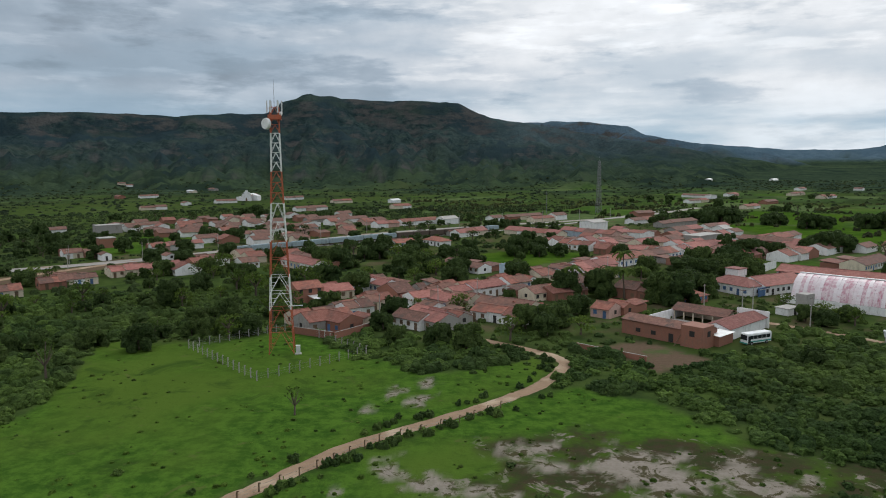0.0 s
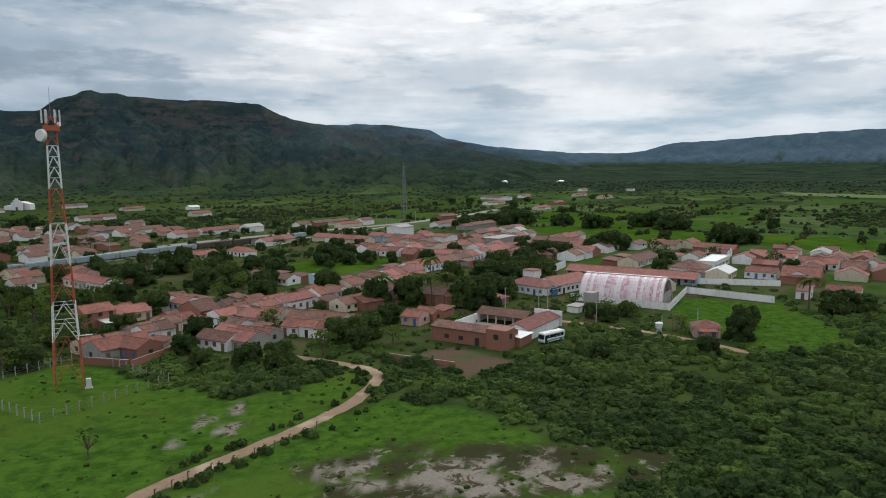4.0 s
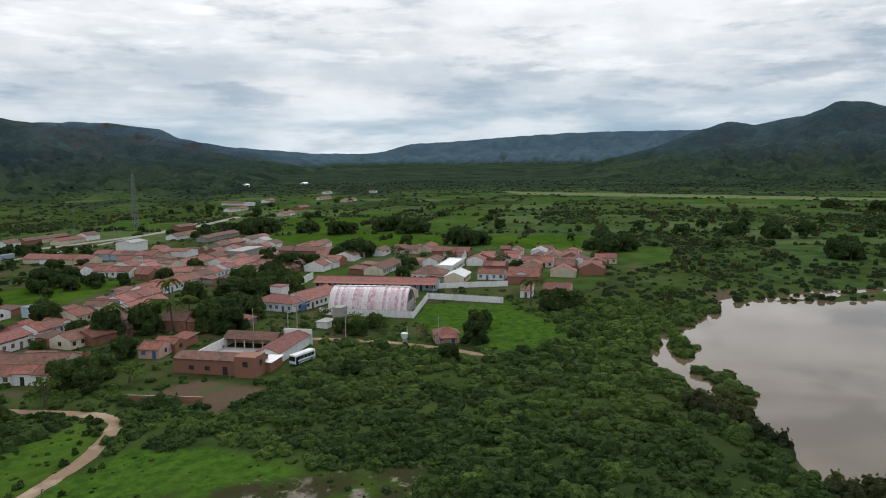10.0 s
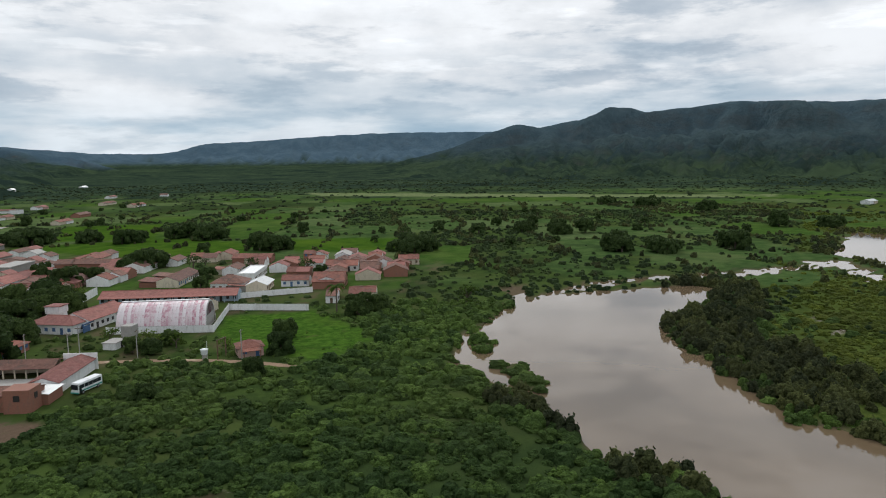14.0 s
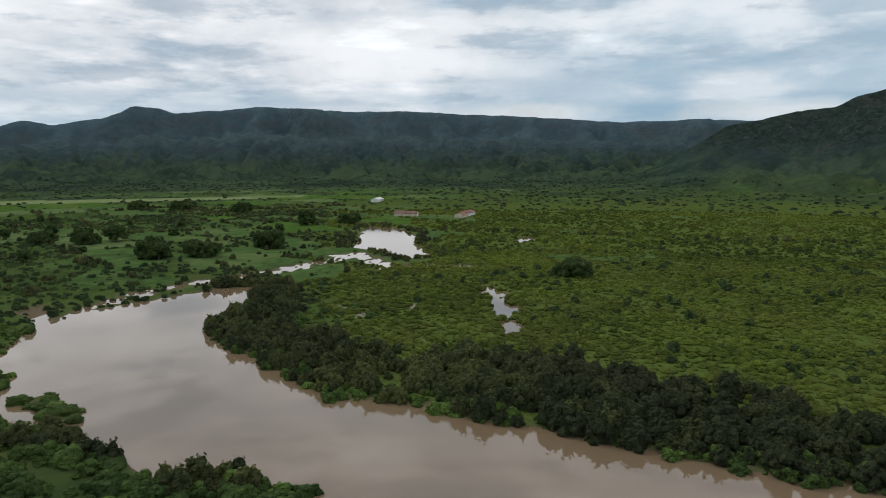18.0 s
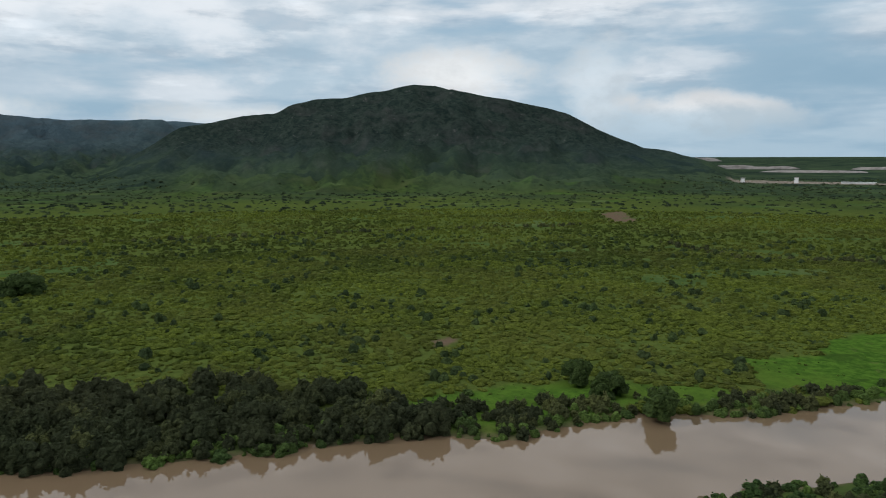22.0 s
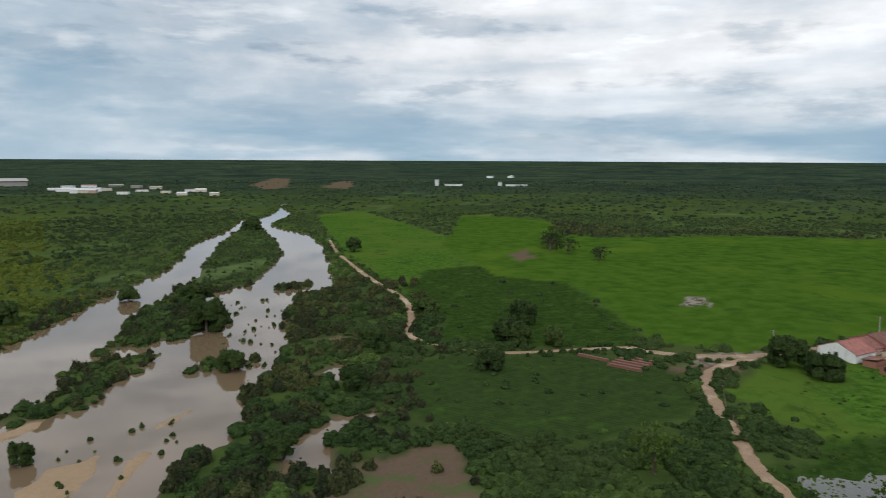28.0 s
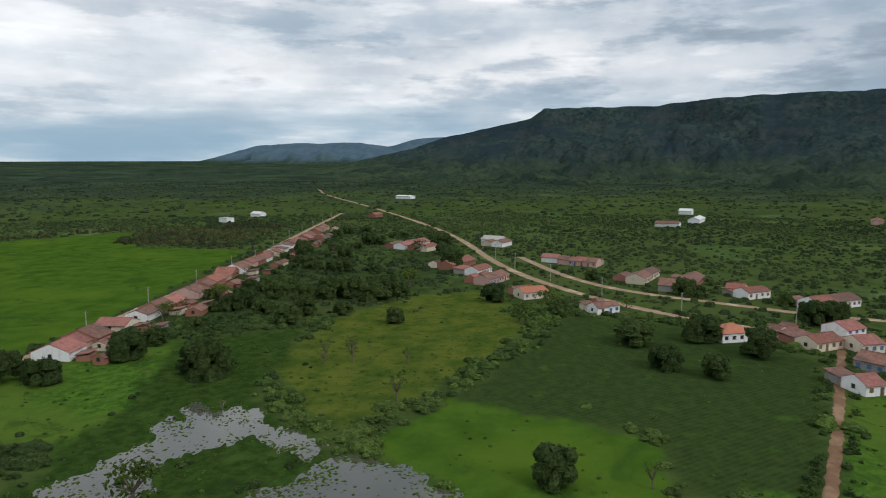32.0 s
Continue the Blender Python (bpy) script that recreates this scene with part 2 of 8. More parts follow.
    sand = g.mix(g.ramp(g.noise(pos, 0.30, 6, 0.75, 0.7), 0.50, 0.57), sand, (0.062, 0.056, 0.030))
    # nearer wooded slopes, their green shifted blue in place of haze
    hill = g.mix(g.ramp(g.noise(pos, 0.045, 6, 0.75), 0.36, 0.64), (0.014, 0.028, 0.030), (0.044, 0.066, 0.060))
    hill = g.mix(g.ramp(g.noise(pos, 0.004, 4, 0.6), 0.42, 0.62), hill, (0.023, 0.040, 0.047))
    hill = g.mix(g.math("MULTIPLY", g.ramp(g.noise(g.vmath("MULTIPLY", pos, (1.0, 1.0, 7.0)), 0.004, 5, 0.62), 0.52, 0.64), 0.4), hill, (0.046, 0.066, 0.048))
    # distance haze put into the colour of the far ranges, bluest on the last
    hazed_hill = g.mix(g.ramp(g.noise(pos, 0.02, 6, 0.75), 0.36, 0.64), (0.042, 0.066, 0.073), (0.068, 0.098, 0.104))
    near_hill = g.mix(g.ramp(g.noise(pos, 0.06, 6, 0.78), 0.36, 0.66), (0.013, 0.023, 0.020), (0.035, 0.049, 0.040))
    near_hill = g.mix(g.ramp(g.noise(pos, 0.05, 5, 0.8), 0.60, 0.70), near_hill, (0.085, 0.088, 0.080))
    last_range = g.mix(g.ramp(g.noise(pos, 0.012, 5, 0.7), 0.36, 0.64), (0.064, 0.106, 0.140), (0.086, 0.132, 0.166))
    hazed_hill = g.mix(g.attr("last_range"), hazed_hill, last_range)
    hill = g.mix(g.attr("grey_range"), g.mix(g.attr("dark_hill"), hill, near_hill), hazed_hill)
    silt = g.mix(fine, (0.25, 0.175, 0.11), (0.34, 0.25, 0.165))
    rock = g.mix(g.noise(pos, 0.05, 5, 0.7), (0.040, 0.044, 0.044), (0.105, 0.100, 0.094))
    far_patch = g.noise(pos, 0.0045, 4, 0.62, 0.6)
    scrub = g.mix(g.math("MULTIPLY", g.ramp(far_patch, 0.50, 0.62), 0.55), scrub, (0.056, 0.084, 0.024))
    scrub = g.mix(g.math("MULTIPLY", g.ramp(far_patch, 0.46, 0.36), 0.6), scrub, (0.026, 0.042, 0.017))
    # dry forest of the plain: crowns of a few metres, clearings and darker stands
    crowns = g.n("ShaderNodeTexVoronoi", feature="F1")
    g.put(crowns.inputs["Vector"], pos)
    crowns.inputs["Scale"].default_value = 0.16
    # greens greyed towards blue: a mild haze put into the colour
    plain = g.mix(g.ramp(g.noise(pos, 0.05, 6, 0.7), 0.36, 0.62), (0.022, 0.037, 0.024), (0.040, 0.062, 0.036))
    # shade between the crowns, put in as a darker green at cell borders
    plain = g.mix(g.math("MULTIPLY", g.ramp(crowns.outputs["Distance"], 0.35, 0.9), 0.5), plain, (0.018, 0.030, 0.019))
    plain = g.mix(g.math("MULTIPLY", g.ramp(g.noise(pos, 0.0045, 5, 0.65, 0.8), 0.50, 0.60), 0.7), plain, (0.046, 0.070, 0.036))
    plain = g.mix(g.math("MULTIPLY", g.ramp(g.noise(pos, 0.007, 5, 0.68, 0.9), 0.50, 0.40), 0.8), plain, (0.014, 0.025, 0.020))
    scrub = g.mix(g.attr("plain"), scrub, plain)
    olive = g.mix(g.ramp(tuft, 0.35, 0.65), (0.052, 0.074, 0.016), (0.086, 0.112, 0.026))
    olive = g.mix(g.ramp(mid, 0.5, 0.68), olive, (0.046, 0.064, 0.018))
    scrub = g.mix(g.math("MULTIPLY", g.attr("olive"), 0.85), scrub, olive)
    meadow = g.mix(g.ramp(mid, 0.34, 0.66), (0.038, 0.072, 0.022), (0.066, 0.106, 0.034))
    meadow = g.mix(g.math("MULTIPLY", g.ramp(g.noise(pos, 0.03, 5, 0.7, 0.8), 0.52, 0.64), 0.7), meadow, (0.030, 0.052, 0.020))
    meadow = g.mix(g.math("MULTIPLY", g.ramp(wide, 0.50, 0.66), 0.7), meadow, (0.090, 0.120, 0.045))
    col = scrub
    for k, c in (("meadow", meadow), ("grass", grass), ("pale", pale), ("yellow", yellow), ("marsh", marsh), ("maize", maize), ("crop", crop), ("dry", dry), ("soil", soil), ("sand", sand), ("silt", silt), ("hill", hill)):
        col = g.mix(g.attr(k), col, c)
    cliff = g.math("MULTIPLY", g.attr("rock"), g.ramp(g.noise(g.vmath("MULTIPLY", pos, (1.0, 1.0, 3.0)), 0.008, 6, 0.7), 0.46, 0.60))
    col = g.mix(cliff, col, rock)
    mud = g.attr("mud")
    col = g.mix(g.math("MULTIPLY", mud, g.math("SUBTRACT", 1.0, g.math("MAXIMUM", g.attr("sand"), g.attr("silt")))), col, g.mix(fine, (0.085, 0.066, 0.042), (0.135, 0.105, 0.070)))
    g.put(p.inputs["Base Color"], col)
    far = g.attr("hill")
    h = g.math("ADD", g.math("MULTIPLY", fine, 0.25), g.math("MULTIPLY", tuft, 0.6))
    h = g.math("ADD", h, g.math("MULTIPLY", g.math("MULTIPLY", g.noise(pos, 0.03, 6, 0.72), far), 18.0))
    bump(g, p, h, 0.9, 0.7)
    return m


def water_material(name, deep, ripple=0.02):
    m, g, p, pos = surface(name, 0.03, 0, 0.5)
    n = g.noise(pos, 0.03, 4, 0.6)
    g.put(p.inputs["Base Color"], g.mix(n, deep, tuple(c * 1.25 for c in deep)))
    p.inputs["IOR"].default_value = 1.6
    bump(g, p, g.noise(g.vmath("MULTIPLY", pos, (1, 1, 1)), 0.8, 3, 0.5), ripple, 0.1)
    return m


def dirt_material(name="packed_earth", tone=(1.0, 1.0, 1.0)):
    m, g, p, pos = surface(name, 0.95, 0, 0.1)
    a = g.mix(g.noise(pos, 0.5, 5, 0.65), (0.200, 0.130, 0.082), (0.330, 0.235, 0.160))
    a = g.mix(g.ramp(g.noise(pos, 0.12, 4), 0.5, 0.68), a, (0.400, 0.310, 0.220))
    a = g.mix(g.ramp(g.noise(pos, 1.6, 3), 0.62, 0.72), a, (0.11, 0.10, 0.055))
    a = g.mix(1.0, a, tone, "MULTIPLY")
    g.put(p.inputs["Base Color"], a)
    bump(g, p, g.noise(pos, 1.2, 4), 0.6, 0.15)
    return m


def paving_material():
    m, g, p, pos = surface("grey_stone_paving", 0.9, 0, 0.2)
    a = g.mix(g.noise(pos, 0.6, 5, 0.65), (0.20, 0.185, 0.165), (0.34, 0.315, 0.285))
    a = g.mix(g.ramp(g.noise(pos, 0.08, 4), 0.52, 0.66), a, (0.25, 0.19, 0.14))
    g.put(p.inputs["Base Color"], a)
    bump(g, p, g.noise(pos, 2.5, 4), 0.5, 0.08)
    return m


def plain_material(name, col, rough=0.75, metal=0.0, vary=0.25, scale=0.8, dirt=(0.16, 0.13, 0.10), stain=0.35, tint=0.0):
    """Paint, plaster or metal with grime: vary is the grain, stain the share of dirt, tint the spread between objects."""
    m, g, p, pos = surface(name, rough, metal, 0.3)
    n = g.noise(pos, scale * 3, 5, 0.65)
    c = g.mix(n, tuple(k * (1 - vary) for k in col), tuple(min(k * (1 + vary), 0.95) for k in col))
    streak = g.noise(g.vmath("MULTIPLY", pos, (1.0, 1.0, 0.35)), scale, 5, 0.65)
    c = g.mix(g.math("MULTIPLY", g.ramp(streak, 0.48, 0.72), stain), c, dirt)
    if tint:
        r = obj_random(g)
        c = g.mix(1.0, c, g.mix(r, (1 - tint,) * 3, (1 + tint * 0.6,) * 3), "MULTIPLY")
    g.put(p.inputs["Base Color"], c)
    bump(g, p, n, 0.25, 0.02)
    return m


def tile_material(name, lo, hi, moss):
    """Barrel roof tiles: rows down the slope come from bump, patches of old and new tiles from noise."""
    m, g, p, pos = surface(name, 0.85, 0, 0.2)
    r = obj_random(g)
    n = g.noise(pos, 0.9, 5, 0.7)
    c = g.mix(g.ramp(n, 0.3, 0.7), lo, hi)
    c = g.mix(1.0, c, g.mix(r, (0.74, 0.74, 0.76), (1.22, 1.16, 1.12)), "MULTIPLY")
    patch = g.noise(pos, 0.33, 4, 0.6)
    c = g.mix(g.math("MULTIPLY", g.ramp(patch, 0.5, 0.66), moss), c, (0.095, 0.070, 0.058))
    c = g.mix(g.math("MULTIPLY", g.ramp(g.noise(pos, 2.6, 3), 0.58, 0.7), 0.5), c, (0.34, 0.18, 0.135))
    g.put(p.inputs["Base Color"], c)
    bump(g, p, g.noise(pos, 4.0, 3), 0.6, 0.06)
    return m


def foliage(g, p, pos, dark, light, size):
    """Leaf colour and relief in clumps of about a metre and sprays of a hand's width."""
    clump, spray = g.noise(pos, 0.75 / size, 3, 0.6), g.noise(pos, 2.6 / size, 3, 0.65)
    f = g.math("ADD", g.math("MULTIPLY", g.ramp(clump, 0.34, 0.66), 0.40), g.math("MULTIPLY", g.ramp(spray, 0.36, 0.64), 0.45))
    f = g.math("ADD", f, g.math("MULTIPLY", island_random(g), 0.15))
    c = g.mix(f, tuple(k * 0.75 for k in dark), tuple(k * 1.25 for k in light))
    h = g.math("ADD", clump, g.math("MULTIPLY", spray, 0.5))
    bump(g, p, h, 1.0, 1.3 * size)
    return c


def leaf_material(name, dark, light, dry, tint=0.5, spread=1.0):
    """Leaves of massed bushes: spread is how far single bushes differ, tint the share of drier stands."""
    m, g, p, pos = surface(name, 0.85, 0, 0.04)
    c = foliage(g, p, pos, dark, light, 1.0)
    lo, hi = (0.62, 0.64, 0.70), (1.60, 1.48, 1.15)
    c = g.mix(g.ramp(g.attr("tint"), 0.05, 0.95), g.mix(1.0, c, tuple(1 + (k - 1) * spread for k in lo), "MULTIPLY"), g.mix(1.0, c, tuple(1 + (k - 1) * spread for k in hi), "MULTIPLY"))
    w = g.ramp(g.noise(pos, 0.016, 3, 0.6), 0.40, 0.66)
    c = g.mix(g.math("MULTIPLY", w, tint), c, dry)
    leafy(g, p, c)
    return m


def leafy(g, p, col, share=0.38):
    """Thin leaves let light through."""
    t = g.n("ShaderNodeBsdfTranslucent")
    g.put(t.inputs[0], col)
    g.put(p.inputs["Base Color"], col)
    mx = g.n("ShaderNodeMixShader")
    mx.inputs[0].default_value = share
    g.link(p.outputs[0], mx.inputs[1])
    g.link(t.outputs[0], mx.inputs[2])
    out = [n for n in g.t.nodes if n.bl_idname == "ShaderNodeOutputMaterial"][0]
    g.link(mx.outputs[0], out.inputs[0])


def crown_material(name, dark, light):
    m, g, p, pos = surface(name, 0.8, 0, 0.08)
    c = foliage(g, p, pos, dark, light, 1.15)
    c = g.mix(1.0, c, g.mix(obj_random(g), (0.7, 0.72, 0.7), (1.35, 1.25, 1.1)), "MULTIPLY")
    leafy(g, p, c)
    return m


M_GROUND = ground_material()
M_WATER = water_material("muddy_river_water", (0.135, 0.095, 0.058))
M_SWAMP = water_material("swamp_water", (0.060, 0.060, 0.048), 0.12)
M_DIRT = dirt_material()
M_RED = dirt_material("reddish_earth", (0.62, 0.52, 0.46))
M_PAVE = paving_material()
M_TILE = tile_material("terracotta_tiles", (0.185, 0.074, 0.054), (0.290, 0.128, 0.098), 0.55)
M_TILE_OLD = tile_material("weathered_terracotta_tiles", (0.125, 0.070, 0.055), (0.220, 0.118, 0.092), 0.85)
M_TILE_NEW = tile_material("fresh_orange_tiles", (0.400, 0.150, 0.085), (0.500, 0.205, 0.125), 0.15)
M_TILE_PINK = tile_material("pink_red_tiles", (0.230, 0.094, 0.080), (0.335, 0.155, 0.132), 0.25)
M_WHITE = plain_material("white_limewash", (0.80, 0.79, 0.77), stain=0.3, tint=0.1)
M_CREAM = plain_material("cream_plaster", (0.62, 0.54, 0.42), stain=0.4, tint=0.15)
M_PINK = plain_material("faded_pink_plaster", (0.52, 0.34, 0.29), stain=0.45, tint=0.15)
M_BLUE = plain_material("pale_blue_plaster", (0.40, 0.50, 0.58), stain=0.3, tint=0.15)
M_BRICK = plain_material("bare_red_brick", (0.290, 0.130, 0.090), vary=0.35, scale=1.5, stain=0.4, tint=0.2)
M_RAWBRICK = plain_material("drying_raw_brick", (0.170, 0.080, 0.058), vary=0.35, scale=1.5, stain=0.4)
M_GREY = plain_material("grey_cement_render", (0.30, 0.285, 0.265), stain=0.5, tint=0.15)
M_DARK = plain_material("dark_opening", (0.030, 0.028, 0.026), 0.6, stain=0.0)
M_WOOD = plain_material("weathered_wood", (0.16, 0.105, 0.065), stain=0.3, tint=0.3)
M_BLUEDOOR = plain_material("blue_painted_door", (0.075, 0.150, 0.290), 0.6, stain=0.2, tint=0.3)
M_CONCRETE = plain_material("concrete", (0.36, 0.345, 0.32), stain=0.35)
M_METAL = plain_material("galvanised_steel", (0.40, 0.41, 0.42), 0.5, 0.6, stain=0.2)
M_SHEET = plain_material("pale_metal_sheet", (0.62, 0.63, 0.62), 0.5, 0.2, stain=0.25)
M_REDPAINT = plain_material("orange_red_mast_paint", (0.420, 0.110, 0.055), 0.5, 0.1, stain=0.25)
M_WHITEPAINT = plain_material("white_mast_paint", (0.74, 0.74, 0.72), 0.5, 0.1, stain=0.15)
M_BARK = plain_material("bark", (0.110, 0.085, 0.065), 0.9, stain=0.3)
# scrub, valley and forest greens carry extra blue in place of haze
M_SCRUB = leaf_material("scrub_leaves", (0.040, 0.078, 0.026), (0.106, 0.178, 0.052), (0.122, 0.160, 0.050), 0.35)
M_VALLEY = leaf_material("valley_scrub_leaves", (0.032, 0.056, 0.025), (0.072, 0.112, 0.046), (0.084, 0.108, 0.045), 0.35, 0.65)
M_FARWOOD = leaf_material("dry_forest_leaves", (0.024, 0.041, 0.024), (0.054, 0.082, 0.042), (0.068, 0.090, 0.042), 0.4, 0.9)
M_MEADOW = leaf_material("olive_scrub_leaves", (0.070, 0.103, 0.020), (0.122, 0.164, 0.033), (0.132, 0.146, 0.036), 0.5, 0.85)
M_GALLERY = leaf_material("river_wood_leaves", (0.040, 0.054, 0.028), (0.104, 0.124, 0.056), (0.086, 0.090, 0.048), 0.35, 1.0)
M_TUSSOCK = leaf_material("meadow_grass", (0.040, 0.086, 0.015), (0.074, 0.136, 0.026), (0.110, 0.128, 0.036), 0.45)
M_CROWN = crown_material("tree_leaves", (0.031, 0.058, 0.020), (0.080, 0.126, 0.040))
M_CROWN_LIGHT = crown_material("light_tree_leaves", (0.050, 0.094, 0.018), (0.115, 0.178, 0.038))


def vault_material():
    m, g, p, pos = surface("faded_pink_roof_sheets", 0.55, 0.1, 0.3)
    r = obj_random(g)
    n = g.noise(g.vmath("MULTIPLY", pos, (1.0, 1.0, 0.35)), 0.9, 5, 0.7)
    c = g.mix(g.ramp(r, 0.15, 0.95), (0.70, 0.64, 0.65), (0.46, 0.20, 0.255))
    c = g.mix(g.math("MULTIPLY", g.ramp(n, 0.40, 0.60), 0.75), c, (0.70, 0.63, 0.64))
    c = g.mix(g.math("MULTIPLY", g.ramp(g.noise(pos, 0.7, 4), 0.54, 0.68), 0.7), c, (0.50, 0.26, 0.30))
    g.put(p.inputs["Base Color"], c)
    bump(g, p, g.noise(pos, 3.0, 3), 0.3, 0.03)
    return m


M_PINKSHEET = vault_material()
M_BUSPAINT = plain_material("white_bus_paint", (0.76, 0.78, 0.76), 0.35, 0, stain=0.1)
M_BUSGREEN = plain_material("green_bus_stripe", (0.05, 0.30, 0.26), 0.35, 0, stain=0.05)
M_GLASS = plain_material("dark_window_glass", (0.02, 0.025, 0.028), 0.08, 0, vary=0.1, stain=0.0)
M_RUBBER = plain_material("tyre_rubber", (0.02, 0.02, 0.02), 0.9, stain=0.0)
M_WAGON = plain_material("pale_blue_grey_wagon_paint", (0.30, 0.37, 0.40), 0.6, 0.1, stain=0.5)
M_WAGON_DARK = plain_material("rusty_brown_wagon_paint", (0.10, 0.075, 0.062), 0.7, 0.1, stain=0.4)
M_RUBBLE = plain_material("pale_quarry_rubble", (0.24, 0.225, 0.21), 0.95, 0, vary=0.5, scale=0.03, dirt=(0.10, 0.085, 0.075), stain=0.7)
M_TANK = plain_material("pale_fibre_tank", (0.62, 0.66, 0.66), 0.5, stain=0.2)
M_GREYSTEEL = plain_material("weathered_grey_steel", (0.22, 0.225, 0.23), 0.55, 0.4, stain=0.3)

# ---- plan helpers ----
def smooth(a, b, x):
    t = np.clip((x - a) / (b - a), 0, 1)
    return t * t * (3 - 2 * t)


def wob(x, y, s, k=0.0):
    """Cheap smooth noise in -1..1 over plan arrays, about s metres across."""
    x, y = np.asarray(x, float) / s, np.asarray(y, float) / s
    return (np.sin(x * 1.9 + 1.3 * np.sin(y * 1.1 + k) + k) * np.cos(y * 2.3 + 1.1 * np.sin(x * 0.9 - k)) + np.sin(x * 4.3 - y * 3.1 + 2.2 * np.sin(y * 2.7 + k * 2)) * 0.5) / 1.5


def inside(x, y, poly, reach=60.0):
    """Signed distance to a closed outline in plan: positive inside, no further than reach outside."""
    x, y = np.asarray(x, float), np.asarray(y, float)
    p = np.array(poly, float)
    lo, hi = p.min(0) - reach, p.max(0) + reach
    out = np.full(x.shape, -reach)
    near = (x > lo[0]) & (x < hi[0]) & (y > lo[1]) & (y < hi[1])
    if not near.any():
        return out
    x, y = x[near], y[near]
    best = np.full(x.shape, 1e9)
    odd = np.zeros(x.shape, bool)
    for (ax, ay), (bx, by) in zip(p, np.roll(p, -1, 0)):
        dx, dy = bx - ax, by - ay
        t = np.minimum(np.maximum(((x - ax) * dx + (y - ay) * dy) / (dx * dx + dy * dy + 1e-9), 0), 1)
        best = np.minimum(best, (x - ax - t * dx) ** 2 + (y - ay - t * dy) ** 2)
        c = (ay > y) != (by > y)
        odd ^= c & (x < (bx - ax) * (y - ay) / (by - ay if by != ay else 1e-9) + ax)
    best = np.minimum(np.sqrt(best), np.where(odd, 1e9, reach))
    out[near] = np.where(odd, best, -best)
    return out


def along(x, y, line):
    """Distance in plan to an open line."""
    x, y = np.asarray(x, float), np.asarray(y, float)
    best = np.full(x.shape, 1e9)
    for (ax, ay), (bx, by) in zip(line[:-1], line[1:]):
        dx, dy = bx - ax, by - ay
        t = np.clip(((x - ax) * dx + (y - ay) * dy) / (dx * dx + dy * dy + 1e-9), 0, 1)
        best = np.minimum(best, (x - ax - t * dx) ** 2 + (y - ay - t * dy) ** 2)
    return np.sqrt(best)


# the river: its far and its near bank, islands, back waters, ponds
RIVER = [(135, 120), (140, 114), (163, 131), (185, 140), (213, 148), (233, 149), (261, 139), (281, 126), (303, 112), (301, 100), (262, 92), (220, 91),
         (206, 80), (187, 61), (173, 50), (158, 33), (154, 11), (144, -1), (139, -19), (131, -34), (124, -48), (118, -66), (108, -84), (95, -98), (93, -114),
         (88, -130), (72, -150), (55, -186), (31, -228), (18, -259), (-1, -310), (-34, -381), (-62, -500), (-91, -560), (-124, -673), (-159, -715), (-201, -833),
         (-225, -888), (-212, -890), (-186, -720), (-138, -611), (-148, -515), (-133, -432), (-96, -297), (-76, -286), (-64, -259), (-54, -213), (-48, -195), (-31, -167),
         (-33, -158), (-24, -142), (-13, -135), (-7, -120), (-2, -96), (10, -70), (40, -40), (78, -8), (107, 26), (118, 45), (113, 55), (120, 66), (131, 82), (136, 94), (144, 109)]
ISLANDS = [[(61, -93), (57, -106), (50, -120), (46, -131), (38, -141), (35, -154), (27, -158), (19, -146), (24, -128), (32, -108), (44, -94)],
           [(22, -173), (14, -184), (7, -192), (7, -206), (-3, -219), (-19, -219), (-10, -202), (-4, -192), (-2, -180), (10, -172)],
           [(0, -224), (-9, -250), (-12, -272), (-29, -308), (-42, -288), (-45, -258), (-40, -245), (-24, -236)],
           [(-31, -320), (-44, -351), (-58, -413), (-80, -500), (-112, -600), (-128, -600), (-113, -465), (-92, -386), (-66, -322), (-46, -308)],
           [(171, 127), (166, 120), (160, 118), (162, 124), (167, 129)], [(160, 108), (154, 100), (149, 92), (141, 87), (136, 92), (145, 99), (152, 107)], [(298, 140), (276, 144), (283, 148), (300, 145)],
           [(-20, -196), (-30, -203), (-42, -200), (-36, -193)], [(-70, -305), (-80, -318), (-92, -314), (-82, -302)]]
LAKE = [(575, 100), (568, 76), (526, 54), (455, 44), (402, 28), (390, 44), (424, 66), (436, 84), (500, 92)]
BACKWATER = [(310, 0), (300, -9), (262, -14), (222, -14), (216, -7), (240, -5), (262, -3), (285, 2)]
POOLS = [[(-68, -205), (-74, -210), (-71, -216), (-64, -212)], [(-52, -176), (-62, -186), (-66, -182), (-58, -172)], [(-35, -136), (-52, -150), (-58, -146), (-42, -132), (-38, -118), (-30, -122)],
         [(505, -36), (490, -25), (470, -20), (468, -26), (488, -34)], [(251, 172), (245, 180), (239, 176), (246, 168)], [(228, 156), (240, 166), (255, 176), (259, 172), (244, 161), (231, 152)]]
POND = [(-112, -84), (-126, -76), (-145, -73), (-162, -74), (-158, -60), (-150, -50), (-136, -33), (-131, -37), (-137, -50), (-128, -62), (-112, -62), (-106, -70)]
POND_NEAR = [(-134, -29), (-131, -17), (-118, -6), (-96, -4), (-94, -22), (-104, -40), (-114, -44), (-124, -36)]
